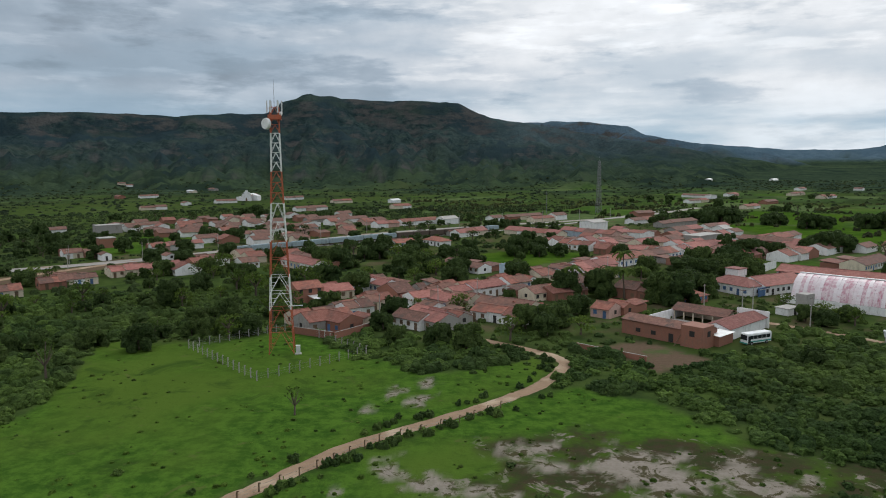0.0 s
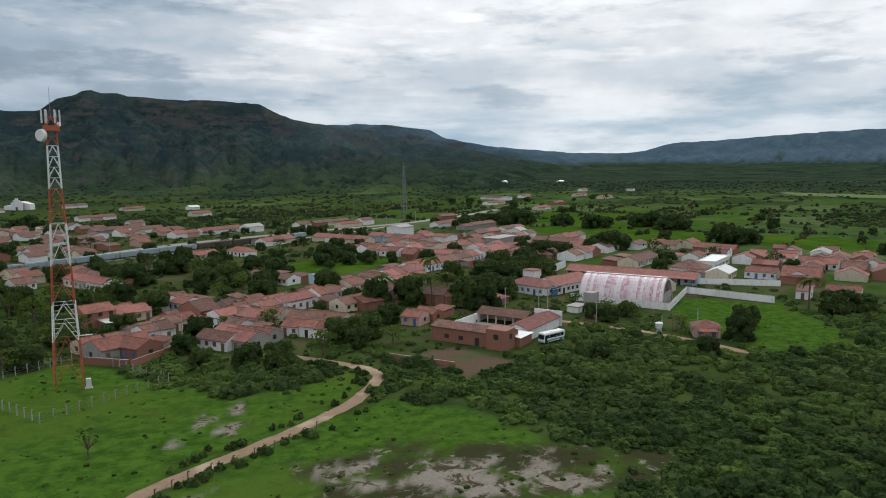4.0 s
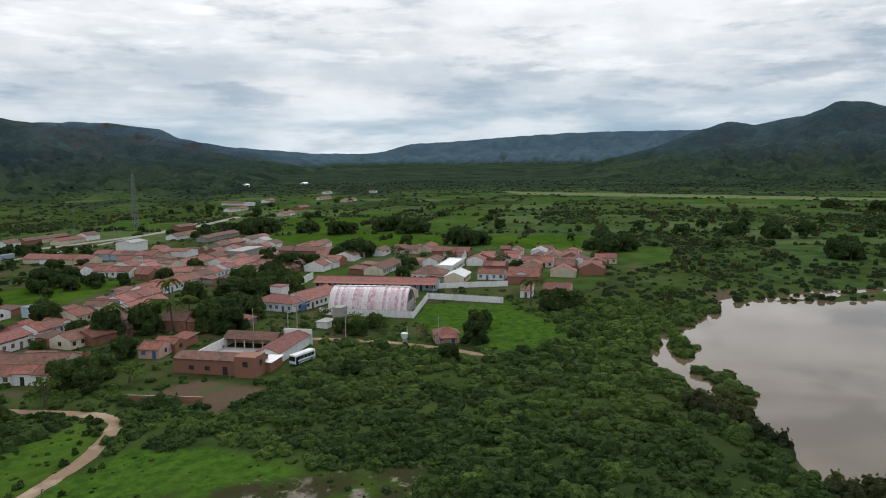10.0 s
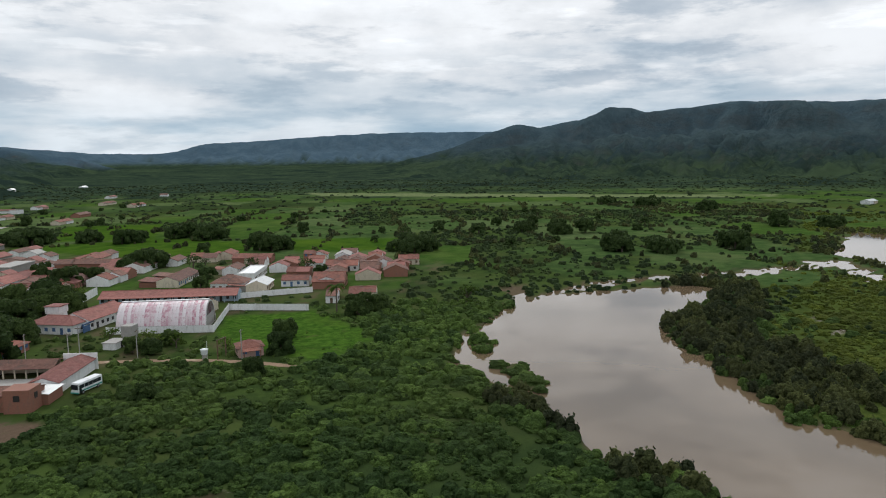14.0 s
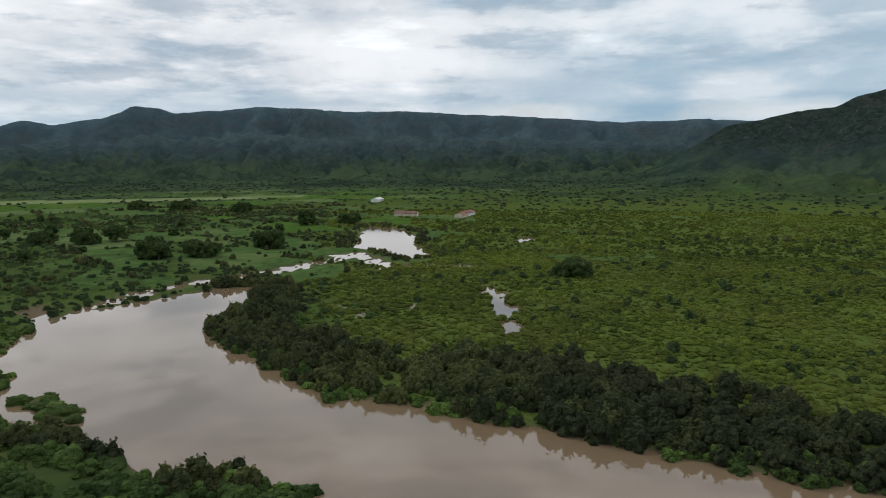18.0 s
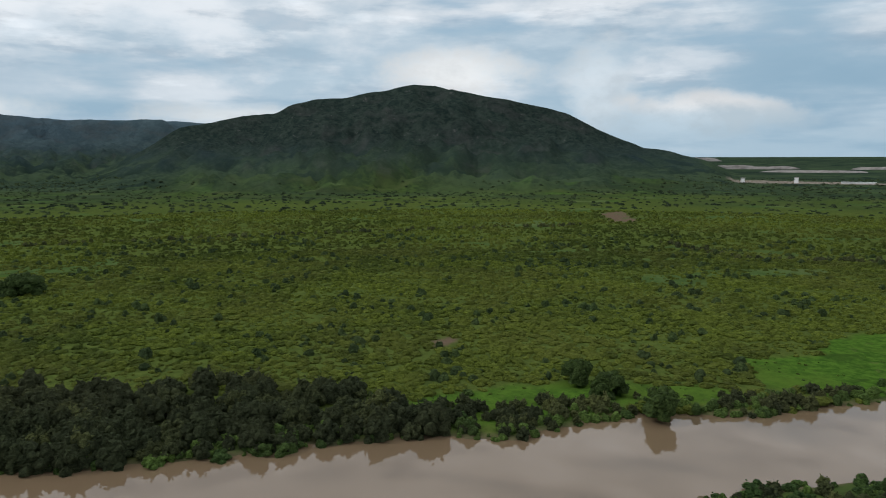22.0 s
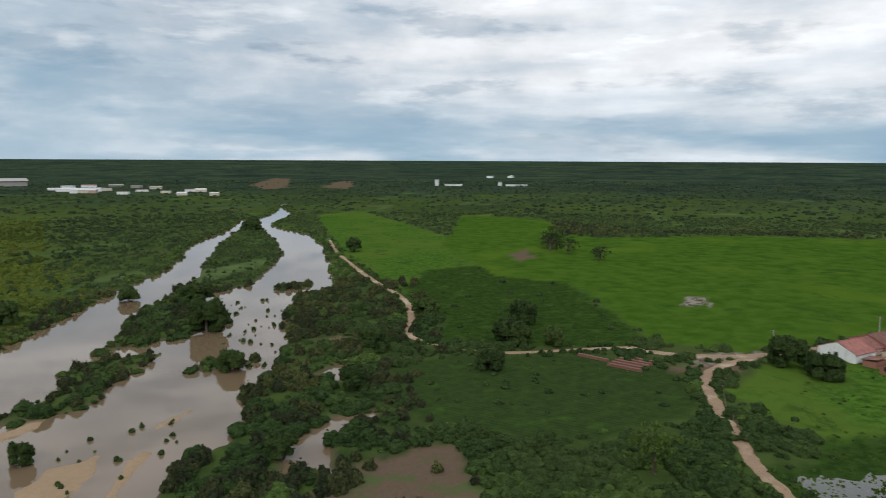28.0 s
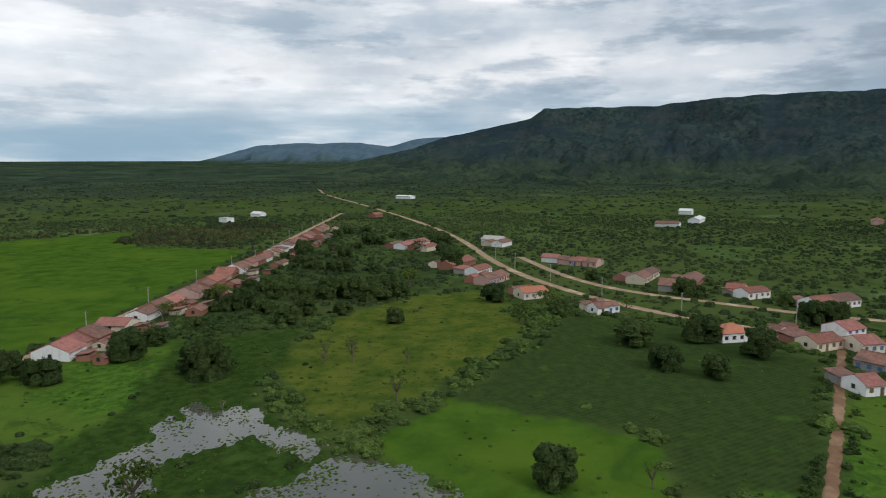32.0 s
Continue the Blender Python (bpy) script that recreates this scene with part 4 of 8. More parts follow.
def strip(name, width, line, mat, label, lift=0.05, category="road"):
    """A road along a rounded line, with an uneven edge and worn wheel tracks standing a little low."""
    p = np.array(line, float)
    for _ in range(3):
        q = np.empty((2 * len(p) - 2, 2))
        q[0::2], q[1::2] = 0.75 * p[:-1] + 0.25 * p[1:], 0.25 * p[:-1] + 0.75 * p[1:]
        p = np.vstack([p[:1], q, p[-1:]])
    seg = np.concatenate([[0], np.cumsum(np.hypot(*np.diff(p, axis=0).T))])
    s = np.arange(0, seg[-1], 1.2)
    p = np.stack([np.interp(s, seg, p[:, 0]), np.interp(s, seg, p[:, 1])], -1)
    t = np.gradient(p, axis=0)
    t /= np.linalg.norm(t, axis=1)[:, None]
    nrm = np.stack([-t[:, 1], t[:, 0]], -1)
    prof = np.array([-0.5, -0.42, -0.22, 0, 0.22, 0.42, 0.5])
    hgt = np.array([-0.06, 0.03, 0.0, 0.03, 0.0, 0.03, -0.06])
    off = prof[None, :] * width * np.ones((len(p), 1))
    off[:, 0] += wob(p[:, 0], p[:, 1], 3.3, 1) * 0.45 * (width < 7)
    off[:, -1] += wob(p[:, 0], p[:, 1], 2.9, 2) * 0.45 * (width < 7)
    xy = p[:, None, :] + nrm[:, None, :] * off[..., None]
    z = np.maximum(ground_z(xy[..., 0].ravel(), xy[..., 1].ravel()).reshape(off.shape), 0) + lift + hgt[None, :]
    m = len(prof)
    i = (np.arange(len(p) - 1)[:, None] * m + np.arange(m - 1)[None, :]).ravel()
    faces = np.stack([i, i + m, i + m + 1, i + 1], -1)[:, ::-1]
    return tagged(new(name, mesh_from(name, np.concatenate([xy, z[..., None]], -1).reshape(-1, 3), faces, mat, True)), label, category, kind="structure")


ground = make_ground()
sheet("river_water", [RIVER, LAKE], -0.62, M_WATER, "wide muddy brown river with flooded margins", "water")
sheet("swamp_water", [POND, POND_NEAR], -0.19, M_SWAMP, "shallow grey swamp pond grown with grass tufts", "water")
for key, (w, line) in ROADS.items():
    paved = key in ("main_street",)
    strip(key, w, line, M_PAVE if paved else M_RED if key == "field_lane" else M_DIRT, "pale stone-paved village street" if paved else "pale brown dirt track between fields", 0.05 + 0.01 * (len(key) % 5))

def part(name, bm, material, parent, label=""):
    """Links a bmesh as one mesh object under a thing or a part."""
    me = bpy.data.meshes.new(name)
    bm.to_mesh(me)
    bm.free()
    me.materials.append(material)
    ob = new(name, me)
    ob.parent = parent
    if label:
        ob["label"] = label
    return ob


def thing(name, label, category, group="", x=0, y=0, turn=0, z=None):
    """An Empty at a thing's base."""
    e = new(name)
    if z is None:
        z = float(ground_z(np.array([x]), np.array([y]))[0])
    e.matrix_world = pose(x, y, z, 0, 0, turn)
    return tagged(e, label, category, group)


def box(bm, x0, x1, y0, y1, z0, z1):
    v = [bm.verts.new((x, y, z)) for x in (x0, x1) for y in (y0, y1) for z in (z0, z1)]
    for f in ((0, 1, 3, 2), (4, 6, 7, 5), (0, 4, 5, 1), (2, 3, 7, 6), (0, 2, 6, 4), (1, 5, 7, 3)):
        bm.faces.new([v[i] for i in f])
    return bm


def boxes(*args):
    bm = bmesh.new()
    for a in args:
        box(bm, *a)
    return bm

# ---- houses ----
ROOFS = {"T": (M_TILE, "red clay tile roof"), "O": (M_TILE_OLD, "weathered brown tile roof"), "P": (M_TILE_PINK, "faded pink-red tile roof"), "N": (M_TILE_NEW, "bright orange tile roof"),
         "S": (M_SHEET, "pale sheet roof"), "W": (M_CONCRETE, "pale flat roof"), "F": (M_CONCRETE, "grey concrete roof"), "D": (M_GREY, "dark grey tile roof")}
WALLS = {"W": (M_WHITE, "whitewashed"), "C": (M_CREAM, "cream plastered"), "P": (M_PINK, "faded pink"), "L": (M_BLUE, "pale blue painted"), "B": (M_BRICK, "bare brick"), "G": (M_GREY, "grey rendered")}
built = []           # plan circles that stand in the way of plants


def slope(bm, a, b, c, d, thick, ribs):
    """A thick roof plane from eave corners a, b up to ridge corners d, c, with barrel-tile ribs running down it."""
    a, b, c, d = (Vector(v) for v in (a, b, c, d))
    n = (b - a).cross(d - a).normalized()
    k = max(ribs * 2, 1)
    top = []
    for i in range(k + 1):
        t = i / k
        lift = n * (thick + (0.07 if ribs and i % 2 else 0.0))
        top.append((bm.verts.new(a.lerp(b, t) + lift), bm.verts.new(d.lerp(c, t) + lift)))
    for (p, q), (r, s) in zip(top, top[1:]):
        bm.faces.new((p, r, s, q))
    under = [bm.verts.new(v) for v in (a, b, c, d)]
    bm.faces.new((under[3], under[2], under[1], under[0]))
    low = [t[0] for t in top]
    bm.faces.new([under[0], under[1]] + low[::-1])
    high = [t[1] for t in top]
    bm.faces.new([under[2], under[3]] + high)
    bm.faces.new((under[1], under[2], high[-1], low[-1]))
    bm.faces.new((under[3], under[0], low[0], high[0]))


def gable_walls(L, W, h, rise):
    """Closed walls, ridge along x, gables at both ends, a plinth below."""
    bm = bmesh.new()
    v = {}
    for x in (-L, L):
        for y in (-W, W):
            v[x, y, 0], v[x, y, 1] = bm.verts.new((x, y, -0.5)), bm.verts.new((x, y, h))
        v[x] = bm.verts.new((x, 0, h + rise))
    bm.faces.new((v[-L, -W, 0], v[L, -W, 0], v[L, -W, 1], v[-L, -W, 1]))
    bm.faces.new((v[L, W, 0], v[-L, W, 0], v[-L, W, 1], v[L, W, 1]))
    bm.faces.new((v[L, -W, 0], v[L, W, 0], v[L, W, 1], v[L], v[L, -W, 1]))
    bm.faces.new((v[-L, W, 0], v[-L, -W, 0], v[-L, -W, 1], v[-L], v[-L, W, 1]))
    bm.faces.new((v[-L, -W, 1], v[L, -W, 1], v[L], v[-L]))
    bm.faces.new((v[L, W, 1], v[-L, W, 1], v[-L], v[L]))
    return bm


def leaf_door(x, y, z0, w, h, side):
    """A boarded leaf in a raised frame on a wall that faces side (-1: front)."""
    bm = bmesh.new()
    o = side * 0.05
    box(bm, x - w / 2, x + w / 2, min(y, y + o), max(y, y + o), z0, z0 + h)
    f = side * 0.08
    box(bm, x - w / 2 - 0.08, x - w / 2, min(y, y + f), max(y, y + f), z0, z0 + h + 0.08)
    box(bm, x + w / 2, x + w / 2 + 0.08, min(y, y + f), max(y, y + f), z0, z0 + h + 0.08)
    box(bm, x - w / 2, x + w / 2, min(y, y + f), max(y, y + f), z0 + h, z0 + h + 0.08)
    return bm


far_bm = bmesh.new()
far_mats = []


def far_house(x, y, turn, w, d, rmat, wmat, h, kind):
    """A distant house, joined with all others of its kind: walls, and a roof standing over them."""
    z = float(ground_z(np.array([x]), np.array([y]))[0])
    m = pose(x, y, z, 0, 0, turn)
    L, W = w / 2, d / 2
    for mat, which in ((wmat, 0), (rmat, 1)):
        if mat not in far_mats:
            far_mats.append(mat)
        bm = bmesh.new()
        k = 0.4 if d < 11 else 0.16
        if kind == "f":
            box(bm, -L, L, -W, W, -0.8, h) if which == 0 else box(bm, -L - 0.2, L + 0.2, -W - 0.2, W + 0.2, h, h + 0.4)
        elif which == 0:
            bm.free()
            bm = gable_walls(L, W, h, W * k)
        else:
            slope(bm, (-L - 0.3, -W - 0.5, h - 0.2), (L + 0.3, -W - 0.5, h - 0.2), (L + 0.3, 0, h + W * k), (-L - 0.3, 0, h + W * k), 0.15, 0)
            slope(bm, (L + 0.3, W + 0.5, h - 0.2), (-L - 0.3, W + 0.5, h - 0.2), (-L - 0.3, 0, h + W * k), (L + 0.3, 0, h + W * k), 0.15, 0)
        bm.transform(m)
        for f in bm.faces:
            f.material_index = far_mats.index(mat)
        me = bpy.data.meshes.new("tmp")
        bm.to_mesh(me)
        bm.free()
        far_bm.from_mesh(me)
        bpy.data.meshes.remove(me)


def house(x, y, turn, w, d, roof, wall, h, kind, rng, group="houses of the village"):
    rmat, rword = ROOFS[roof]
    wmat, wword = WALLS[wall]
    far = math.hypot(x, y)
    if far > 395:
        built.append((x, y, max(w, d) / 2 + 3))
        far_house(x, y, turn, w, d, rmat, wmat, h, kind)
        return None
    word = {"h": "hipped ", "f": "flat-roofed ", "s": "low lean-to "}.get(kind, "")
    tall = "two-storey " if h > 4.6 and far < 900 else ""
    ob = thing("house", "%s%s%s house with a %s" % (word, tall, wword, rword), "house", group, x, y, turn)
    built.append((x, y, max(w, d) / 2 + 0.8))
    L, W = w / 2, d / 2
    ribs = int(w / 0.5) if far < 270 and roof in "TOPND" else 0
    over = 0.45
    if kind == "f":
        part("wall", boxes((-L, L, -W, W, -0.5, h)), wmat, ob)
        part("parapet", boxes((-L - 0.06, L + 0.06, -W - 0.06, -W + 0.14, h, h + 0.5), (-L - 0.06, L + 0.06, W - 0.14, W + 0.06, h, h + 0.5), (-L - 0.06, -L + 0.14, -W + 0.14, W - 0.14, h, h + 0.5), (L - 0.14, L + 0.06, -W + 0.14, W - 0.14, h, h + 0.5)), wmat, ob)
        part("roof", boxes((-L + 0.14, L - 0.14, -W + 0.14, W - 0.14, h - 0.02, h + 0.12)), rmat, ob)
    elif kind == "s":
        bm = bmesh.new()
        box(bm, -L, L, -W, W, -0.5, h - 0.3)
        part("wall", bm, wmat, ob)
        bm = bmesh.new()
        slope(bm, (-L - over, -W - over, h - 0.3), (L + over, -W - over, h - 0.3), (L + over, W + over, h + 0.5), (-L - over, W + over, h + 0.5), 0.1, ribs)
        part("roof", bm, rmat, ob)
    elif kind == "h":
        rise = min(W, L) * 0.5
        part("wall", boxes((-L, L, -W, W, -0.5, h)), wmat, ob)
        a, b, r = L + over, W + over, max(L - W, 0.3)
        bm = bmesh.new()
        slope(bm, (-a, -b, h), (a, -b, h), (r, 0, h + rise), (-r, 0, h + rise), 0.12, 0)
        slope(bm, (a, b, h), (-a, b, h), (-r, 0, h + rise), (r, 0, h + rise), 0.12, 0)
        slope(bm, (a, -b, h), (a, b, h), (r, 0.05, h + rise), (r, -0.05, h + rise), 0.12, 0)
        slope(bm, (-a, b, h), (-a, -b, h), (-r, -0.05, h + rise), (-r, 0.05, h + rise), 0.12, 0)
        part("roof", bm, rmat, ob)
        part("ridge", boxes((-r - 0.1, r + 0.1, -0.14, 0.14, h + rise + 0.02, h + rise + 0.2)), rmat, ob)
    else:
        end_on = kind == "e"
        A, B = (W, L) if end_on else (L, W)
        pitch = 0.34 + rng.random() * 0.1
        rise = B * pitch
        holder = ob
        q = Matrix.Rotation(radians(90), 4, "Z") if end_on else Matrix.Identity(4)
        bm = gable_walls(A, B, h, rise)
        bm.transform(q)
        part("wall", bm, wmat, holder)
        low = h - over * pitch
        ribs = int(2 * A / 0.5) if ribs else 0
        side = 0.06 if not end_on else 0.25
        shift = (rng.random() - 0.5) * 0.1
        bm = bmesh.new()
        slope(bm, (-A - side, -B - over, low), (A + side, -B - over, low), (A + side, 0, h + rise), (-A - side, 0, h + rise), 0.11, ribs)
        slope(bm, (A + side, B + over, low), (-A - side, B + over, low), (-A - side, 0, h + rise), (A + side, 0, h + rise), 0.11, ribs)
        bm.transform(q)
        part("roof", bm, rmat, holder)
        bm = boxes((-A - side, A + side, -0.16, 0.16, h + rise + 0.06, h + rise + 0.22))
        bm.transform(q)
        part("ridge", bm, rmat, holder)
    if far < 400:
        wood = rng.choice((M_WOOD, M_BLUEDOOR, M_WOOD, M_DARK))
        n = max(int(w / 2.6), 1)
        door_at = rng.randrange(n)
        floors = (0.0, 2.7) if h > 4.6 else (0.0,)
        for z0 in floors:
            for i in range(n):
                px = -L + (i + 0.5) * w / n
                if i == door_at and z0 == 0:
                    part("door", leaf_door(px, -W, 0.0, 0.9, 2.1, -1), wood, ob)
                elif far < 420 or i % 2 == 0:
                    part("window", leaf_door(px, -W, z0 + 1.0, 1.0, 1.15, -1), wood, ob)
        if far < 300 and kind in "ghe":
            part("window", leaf_door(0, 0, 1.0, 1.0, 1.1, -1), M_DARK, ob).matrix_local = pose(L, 0, 0, 0, 0, 90)
            part("window", leaf_door(0, 0, 1.0, 1.0, 1.1, -1), M_DARK, ob).matrix_local = pose(-L, 0, 0, 0, 0, -90)
    return ob


def row(x, y, turn, w, d, n, roof, wall, h, kind):
    """n houses wall to wall, together w wide, each with its own height and colours."""
    rng = random.Random("%d %d %d" % (x, y, n))
    if x < -90 and y > 200 and roof in "PT" and rng.random() < 0.75:
        roof = "O"
    cuts = [0.0]
    for i in range(n):
        cuts.append(cuts[-1] + 0.8 + 0.4 * rng.random())
    cuts = [c / cuts[-1] * w - w / 2 for c in cuts]
    ca, sa = math.cos(radians(turn)), math.sin(radians(turn))
    for i in range(n):
        mid, wide = (cuts[i] + cuts[i + 1]) / 2, cuts[i + 1] - cuts[i]
        r, m = roof, wall
        if i and rng.random() < 0.45 and roof in "TOP":
            r = rng.choice("TOP")
        if i and rng.random() < 0.5:
            m = rng.choice("WCWPWWC" if wall != "B" else "BBWC")
        back = (rng.random() - 0.5) * 0.8 if n > 1 else 0
        if math.hypot(x, y) < 480 and kind == "g" and h < 4.4 and rng.random() < 0.9:
            deep = 4.0 + 4.5 * rng.random()
            off = d / 2 + deep / 2 + 0.3
            house(x + mid * ca - off * sa, y + mid * sa + off * ca, turn, wide * (0.55 + 0.4 * rng.random()), deep, rng.choice("OOT"), rng.choice("BBCG"), 2.3 + 0.3 * rng.random(), rng.choice("gs"), rng, "back houses in the yards")
        house(x + mid * ca - back * sa, y + mid * sa + back * ca, turn, wide - 0.05, d + (rng.random() - 0.5) * (1.6 if n > 1 else 0), r, m, h + (rng.random() - 0.5) * (0.5 if n > 1 else 0), kind, rng)


row(4, 240, 42, 15.0, 8, 1, "P", "W", 3.6, "g")
row(-0, 237, 42, 21.0, 8, 2, "P", "C", 3.4, "g")
row(-2, 221, 323, 8.9, 8, 1, "O", "C", 3.0, "g")
row(15, 254, 42, 11.1, 9, 2, "T", "W", 3.0, "g")
row(20, 259, 42, 4.7, 8, 1, "T", "W", 3.0, "e")
row(29, 272, 42, 14.9, 9, 2, "T", "C", 3.0, "g")
row(37, 275, 42, 9.0, 9, 2, "O", "W", 4.5, "e")
row(50, 292, 42, 23.6, 10, 4, "P", "W", 3.2, "g")
row(22, 234, 37, 9.4, 8, 1, "O", "C", 2.8, "g")
row(31, 236, 31, 15.1, 8, 2, "T", "B", 2.8, "g")
row(41, 258, 42, 17.7, 9, 2, "O", "G", 3.0, "g")
row(50, 277, 42, 19.9, 8, 2, "P", "W", 3.0, "g")
row(58, 234, 319, 18.9, 9, 2, "O", "B", 3.4, "g")
row(70, 227, 40, 13.9, 6, 1, "T", "B", 2.6, "s")
row(40, 207, 319, 6.3, 7, 1, "T", "P", 2.8, "g")
row(45, 211, 307, 7.5, 5, 1, "T", "B", 2.6, "g")
row(9, 200, 324, 17.3, 7, 3, "T", "W", 2.9, "g")
row(11, 209, 324, 19.3, 8, 2, "O", "G", 3.2, "g")
row(14, 207, 48, 4.5, 8, 1, "T", "G", 3.2, "g")
row(-10, 222, 315, 16.2, 8, 2, "O", "W", 3.0, "g")
row(-12, 209, 45, 6.1, 6, 1, "O", "W", 2.8, "e")
row(-11, 196, 311, 13.7, 8, 2, "P", "G", 3.0, "g")
row(-36, 255, 42, 9.2, 9, 2, "P", "W", 3.0, "g")
row(-30, 219, 37, 9.1, 7, 2, "O", "C", 2.8, "g")
row(-11, 236, 36, 10.3, 8, 2, "O", "B", 2.8, "g")
row(-9, 249, 43, 6.7, 6, 1, "T", "B", 2.6, "g")
row(-2, 297, 312, 22.4, 8, 2, "O", "B", 2.6, "g")
row(15, 289, 42, 4.4, 5, 1, "W", "L", 3.5, "f")
row(-19, 392, 312, 15.0, 8, 1, "T", "W", 2.8, "h")
row(-55, 228, 36, 9.5, 9, 1, "T", "B", 5.2, "g")
row(-47, 236, 35, 11.4, 9, 2, "P", "B", 3.0, "g")
row(-49, 226, 42, 8.4, 7, 1, "S", "B", 2.6, "s")
row(-39, 252, 312, 10.6, 9, 1, "T", "W", 3.0, "g")
row(-33, 250, 314, 13.9, 8, 1, "P", "W", 3.0, "g")
row(-36, 189, 320, 9.7, 8, 1, "T", "B", 3.2, "g")
row(-41, 192, 40, 14.8, 9, 2, "T", "G", 3.0, "g")
row(-35, 207, 40, 9.0, 8, 2, "O", "W", 3.0, "g")
row(-16, 193, 319, 11.4, 7, 1, "O", "W", 2.8, "g")
row(-10, 191, 315, 11.2, 8, 1, "P", "G", 3.0, "g")
row(-15, 224, 36, 11.8, 8, 2, "P", "W", 3.0, "g")
row(-22, 215, 42, 4.5, 6, 1, "O", "W", 3.0, "e")
row(-73, 304, 312, 31.7, 9, 3, "P", "W", 3.2, "g")
row(-38, 385, 42, 13.9, 8, 1, "T", "W", 2.8, "g")
row(-1, 444, 42, 24.0, 9, 3, "P", "W", 3.0, "g")
row(40, 442, 312, 44.1, 10, 4, "P", "C", 3.0, "g")
row(73, 433, 312, 39.8, 9, 5, "P", "L", 3.6, "g")
row(83, 479, 42, 15.0, 12, 1, "W", "W", 6.0, "e")
row(100, 434, 312, 20.9, 12, 2, "P", "W", 3.4, "g")
row(129, 538, 42, 30.0, 9, 2, "O", "W", 3.0, "g")
row(57, 372, 312, 19.8, 9, 3, "T", "W", 3.0, "g")
row(76, 357, 312, 31.2, 9, 4, "P", "C", 3.0, "g")
row(89, 347, 312, 15.0, 9, 2, "T", "W", 3.0, "g")
row(93, 339, 42, 15.0, 9, 1, "D", "W", 3.4, "g")
row(116, 359, 42, 45.8, 10, 5, "P", "W", 3.4, "g")
row(101, 386, 42, 38.8, 10, 3, "P", "C", 3.0, "g")
row(136, 454, 42, 30.0, 9, 2, "O", "G", 3.4, "g")
row(131, 402, 42, 23.7, 10, 1, "F", "G", 4.6, "f")
row(141, 362, 312, 12.1, 9, 2, "T", "C", 3.0, "g")
row(165, 386, 312, 37.1, 9, 4, "O", "B", 3.0, "g")
row(180, 412, 42, 30.0, 9, 2, "T", "C", 3.0, "g")
row(160, 455, 42, 10.0, 9, 1, "W", "W", 3.6, "e")
row(75, 322, 42, 56.3, 10, 6, "T", "W", 3.2, "g")
row(97, 319, 42, 21.0, 7, 2, "O", "B", 2.8, "g")
row(164, 481, 42, 28.4, 8, 2, "O", "W", 3.0, "g")
row(148, 514, 42, 45.0, 8, 3, "O", "G", 3.0, "g")
row(-283, 466, 42, 14.0, 8, 2, "O", "W", 2.8, "g")
row(-246, 466, 42, 16.4, 10, 1, "F", "G", 5.5, "f")
row(-242, 492, 42, 10.7, 9, 1, "P", "W", 3.0, "g")
row(-234, 502, 42, 14.3, 8, 2, "O", "W", 3.0, "g")
row(-327, 797, 312, 13.0, 8, 1, "O", "W", 3.0, "e")
row(-329, 717, 42, 26.0, 8, 2, "O", "C", 3.0, "g")
row(-210, 509, 42, 12.8, 8, 1, "T", "W", 3.0, "h")
row(-191, 446, 42, 23.8, 9, 3, "O", "B", 3.0, "g")
row(-178, 446, 42, 19.9, 9, 2, "P", "W", 3.0, "g")
row(-156, 407, 42, 13.5, 9, 1, "P", "W", 3.2, "e")
row(-204, 384, 42, 8.3, 8, 1, "F", "B", 5.2, "f")
row(-198, 339, 42, 9.0, 8, 2, "O", "W", 2.8, "g")
row(-190, 342, 42, 7.0, 8, 1, "T", "B", 2.8, "g")
row(-177, 331, 42, 4.6, 7, 1, "O", "W", 3.0, "e")
row(-166, 366, 42, 9.0, 8, 2, "T", "W", 3.0, "g")
row(-156, 376, 42, 18.1, 8, 3, "P", "W", 3.0, "g")
row(-143, 429, 42, 12.5, 8, 1, "T", "W", 3.0, "g")
row(-133, 439, 42, 12.6, 8, 2, "P", "W", 3.0, "g")
row(-137, 288, 42, 28.4, 8, 6, "P", "C", 2.8, "g")
row(-137, 312, 42, 4.5, 7, 1, "P", "W", 5.0, "e")
row(-157, 254, 42, 9.0, 7, 2, "P", "B", 2.8, "g")
row(-151, 261, 42, 13.5, 7, 3, "T", "C", 2.8, "g")
row(-162, 236, 42, 9.0, 8, 2, "O", "C", 2.8, "g")
row(-123, 320, 42, 6.4, 7, 1, "O", "B", 2.6, "g")
row(-493, 972, 312, 26.0, 9, 2, "O", "B", 3.0, "g")
row(-457, 984, 42, 26.0, 9, 2, "O", "W", 3.0, "g")
row(-471, 1175, 312, 26.0, 9, 2, "S", "W", 3.0, "g")
row(-467, 1265, 312, 26.0, 9, 2, "O", "G", 3.0, "g")
row(-297, 843, 42, 26.0, 9, 2, "T", "W", 3.0, "g")
row(-649, 1303, 42, 26.0, 9, 2, "O", "C", 3.0, "g")
row(-233, 919, 42, 26.0, 9, 2, "O", "W", 3.0, "g")
row(-160, 695, 42, 34.7, 9, 3, "O", "W", 3.0, "g")
row(-154, 833, 42, 26.0, 9, 2, "O", "C", 3.0, "g")
row(-111, 608, 42, 12.6, 9, 1, "O", "W", 3.6, "e")
row(-118, 554, 42, 30.6, 9, 3, "O", "G", 3.0, "g")
row(-94, 554, 42, 24.7, 9, 3, "P", "W", 3.0, "g")
row(-62, 507, 42, 18.9, 9, 2, "P", "W", 3.2, "g")
row(-40, 530, 42, 34.5, 9, 3, "T", "W", 3.0, "g")
row(-18, 535, 42, 15.0, 9, 1, "W", "W", 4.2, "e")
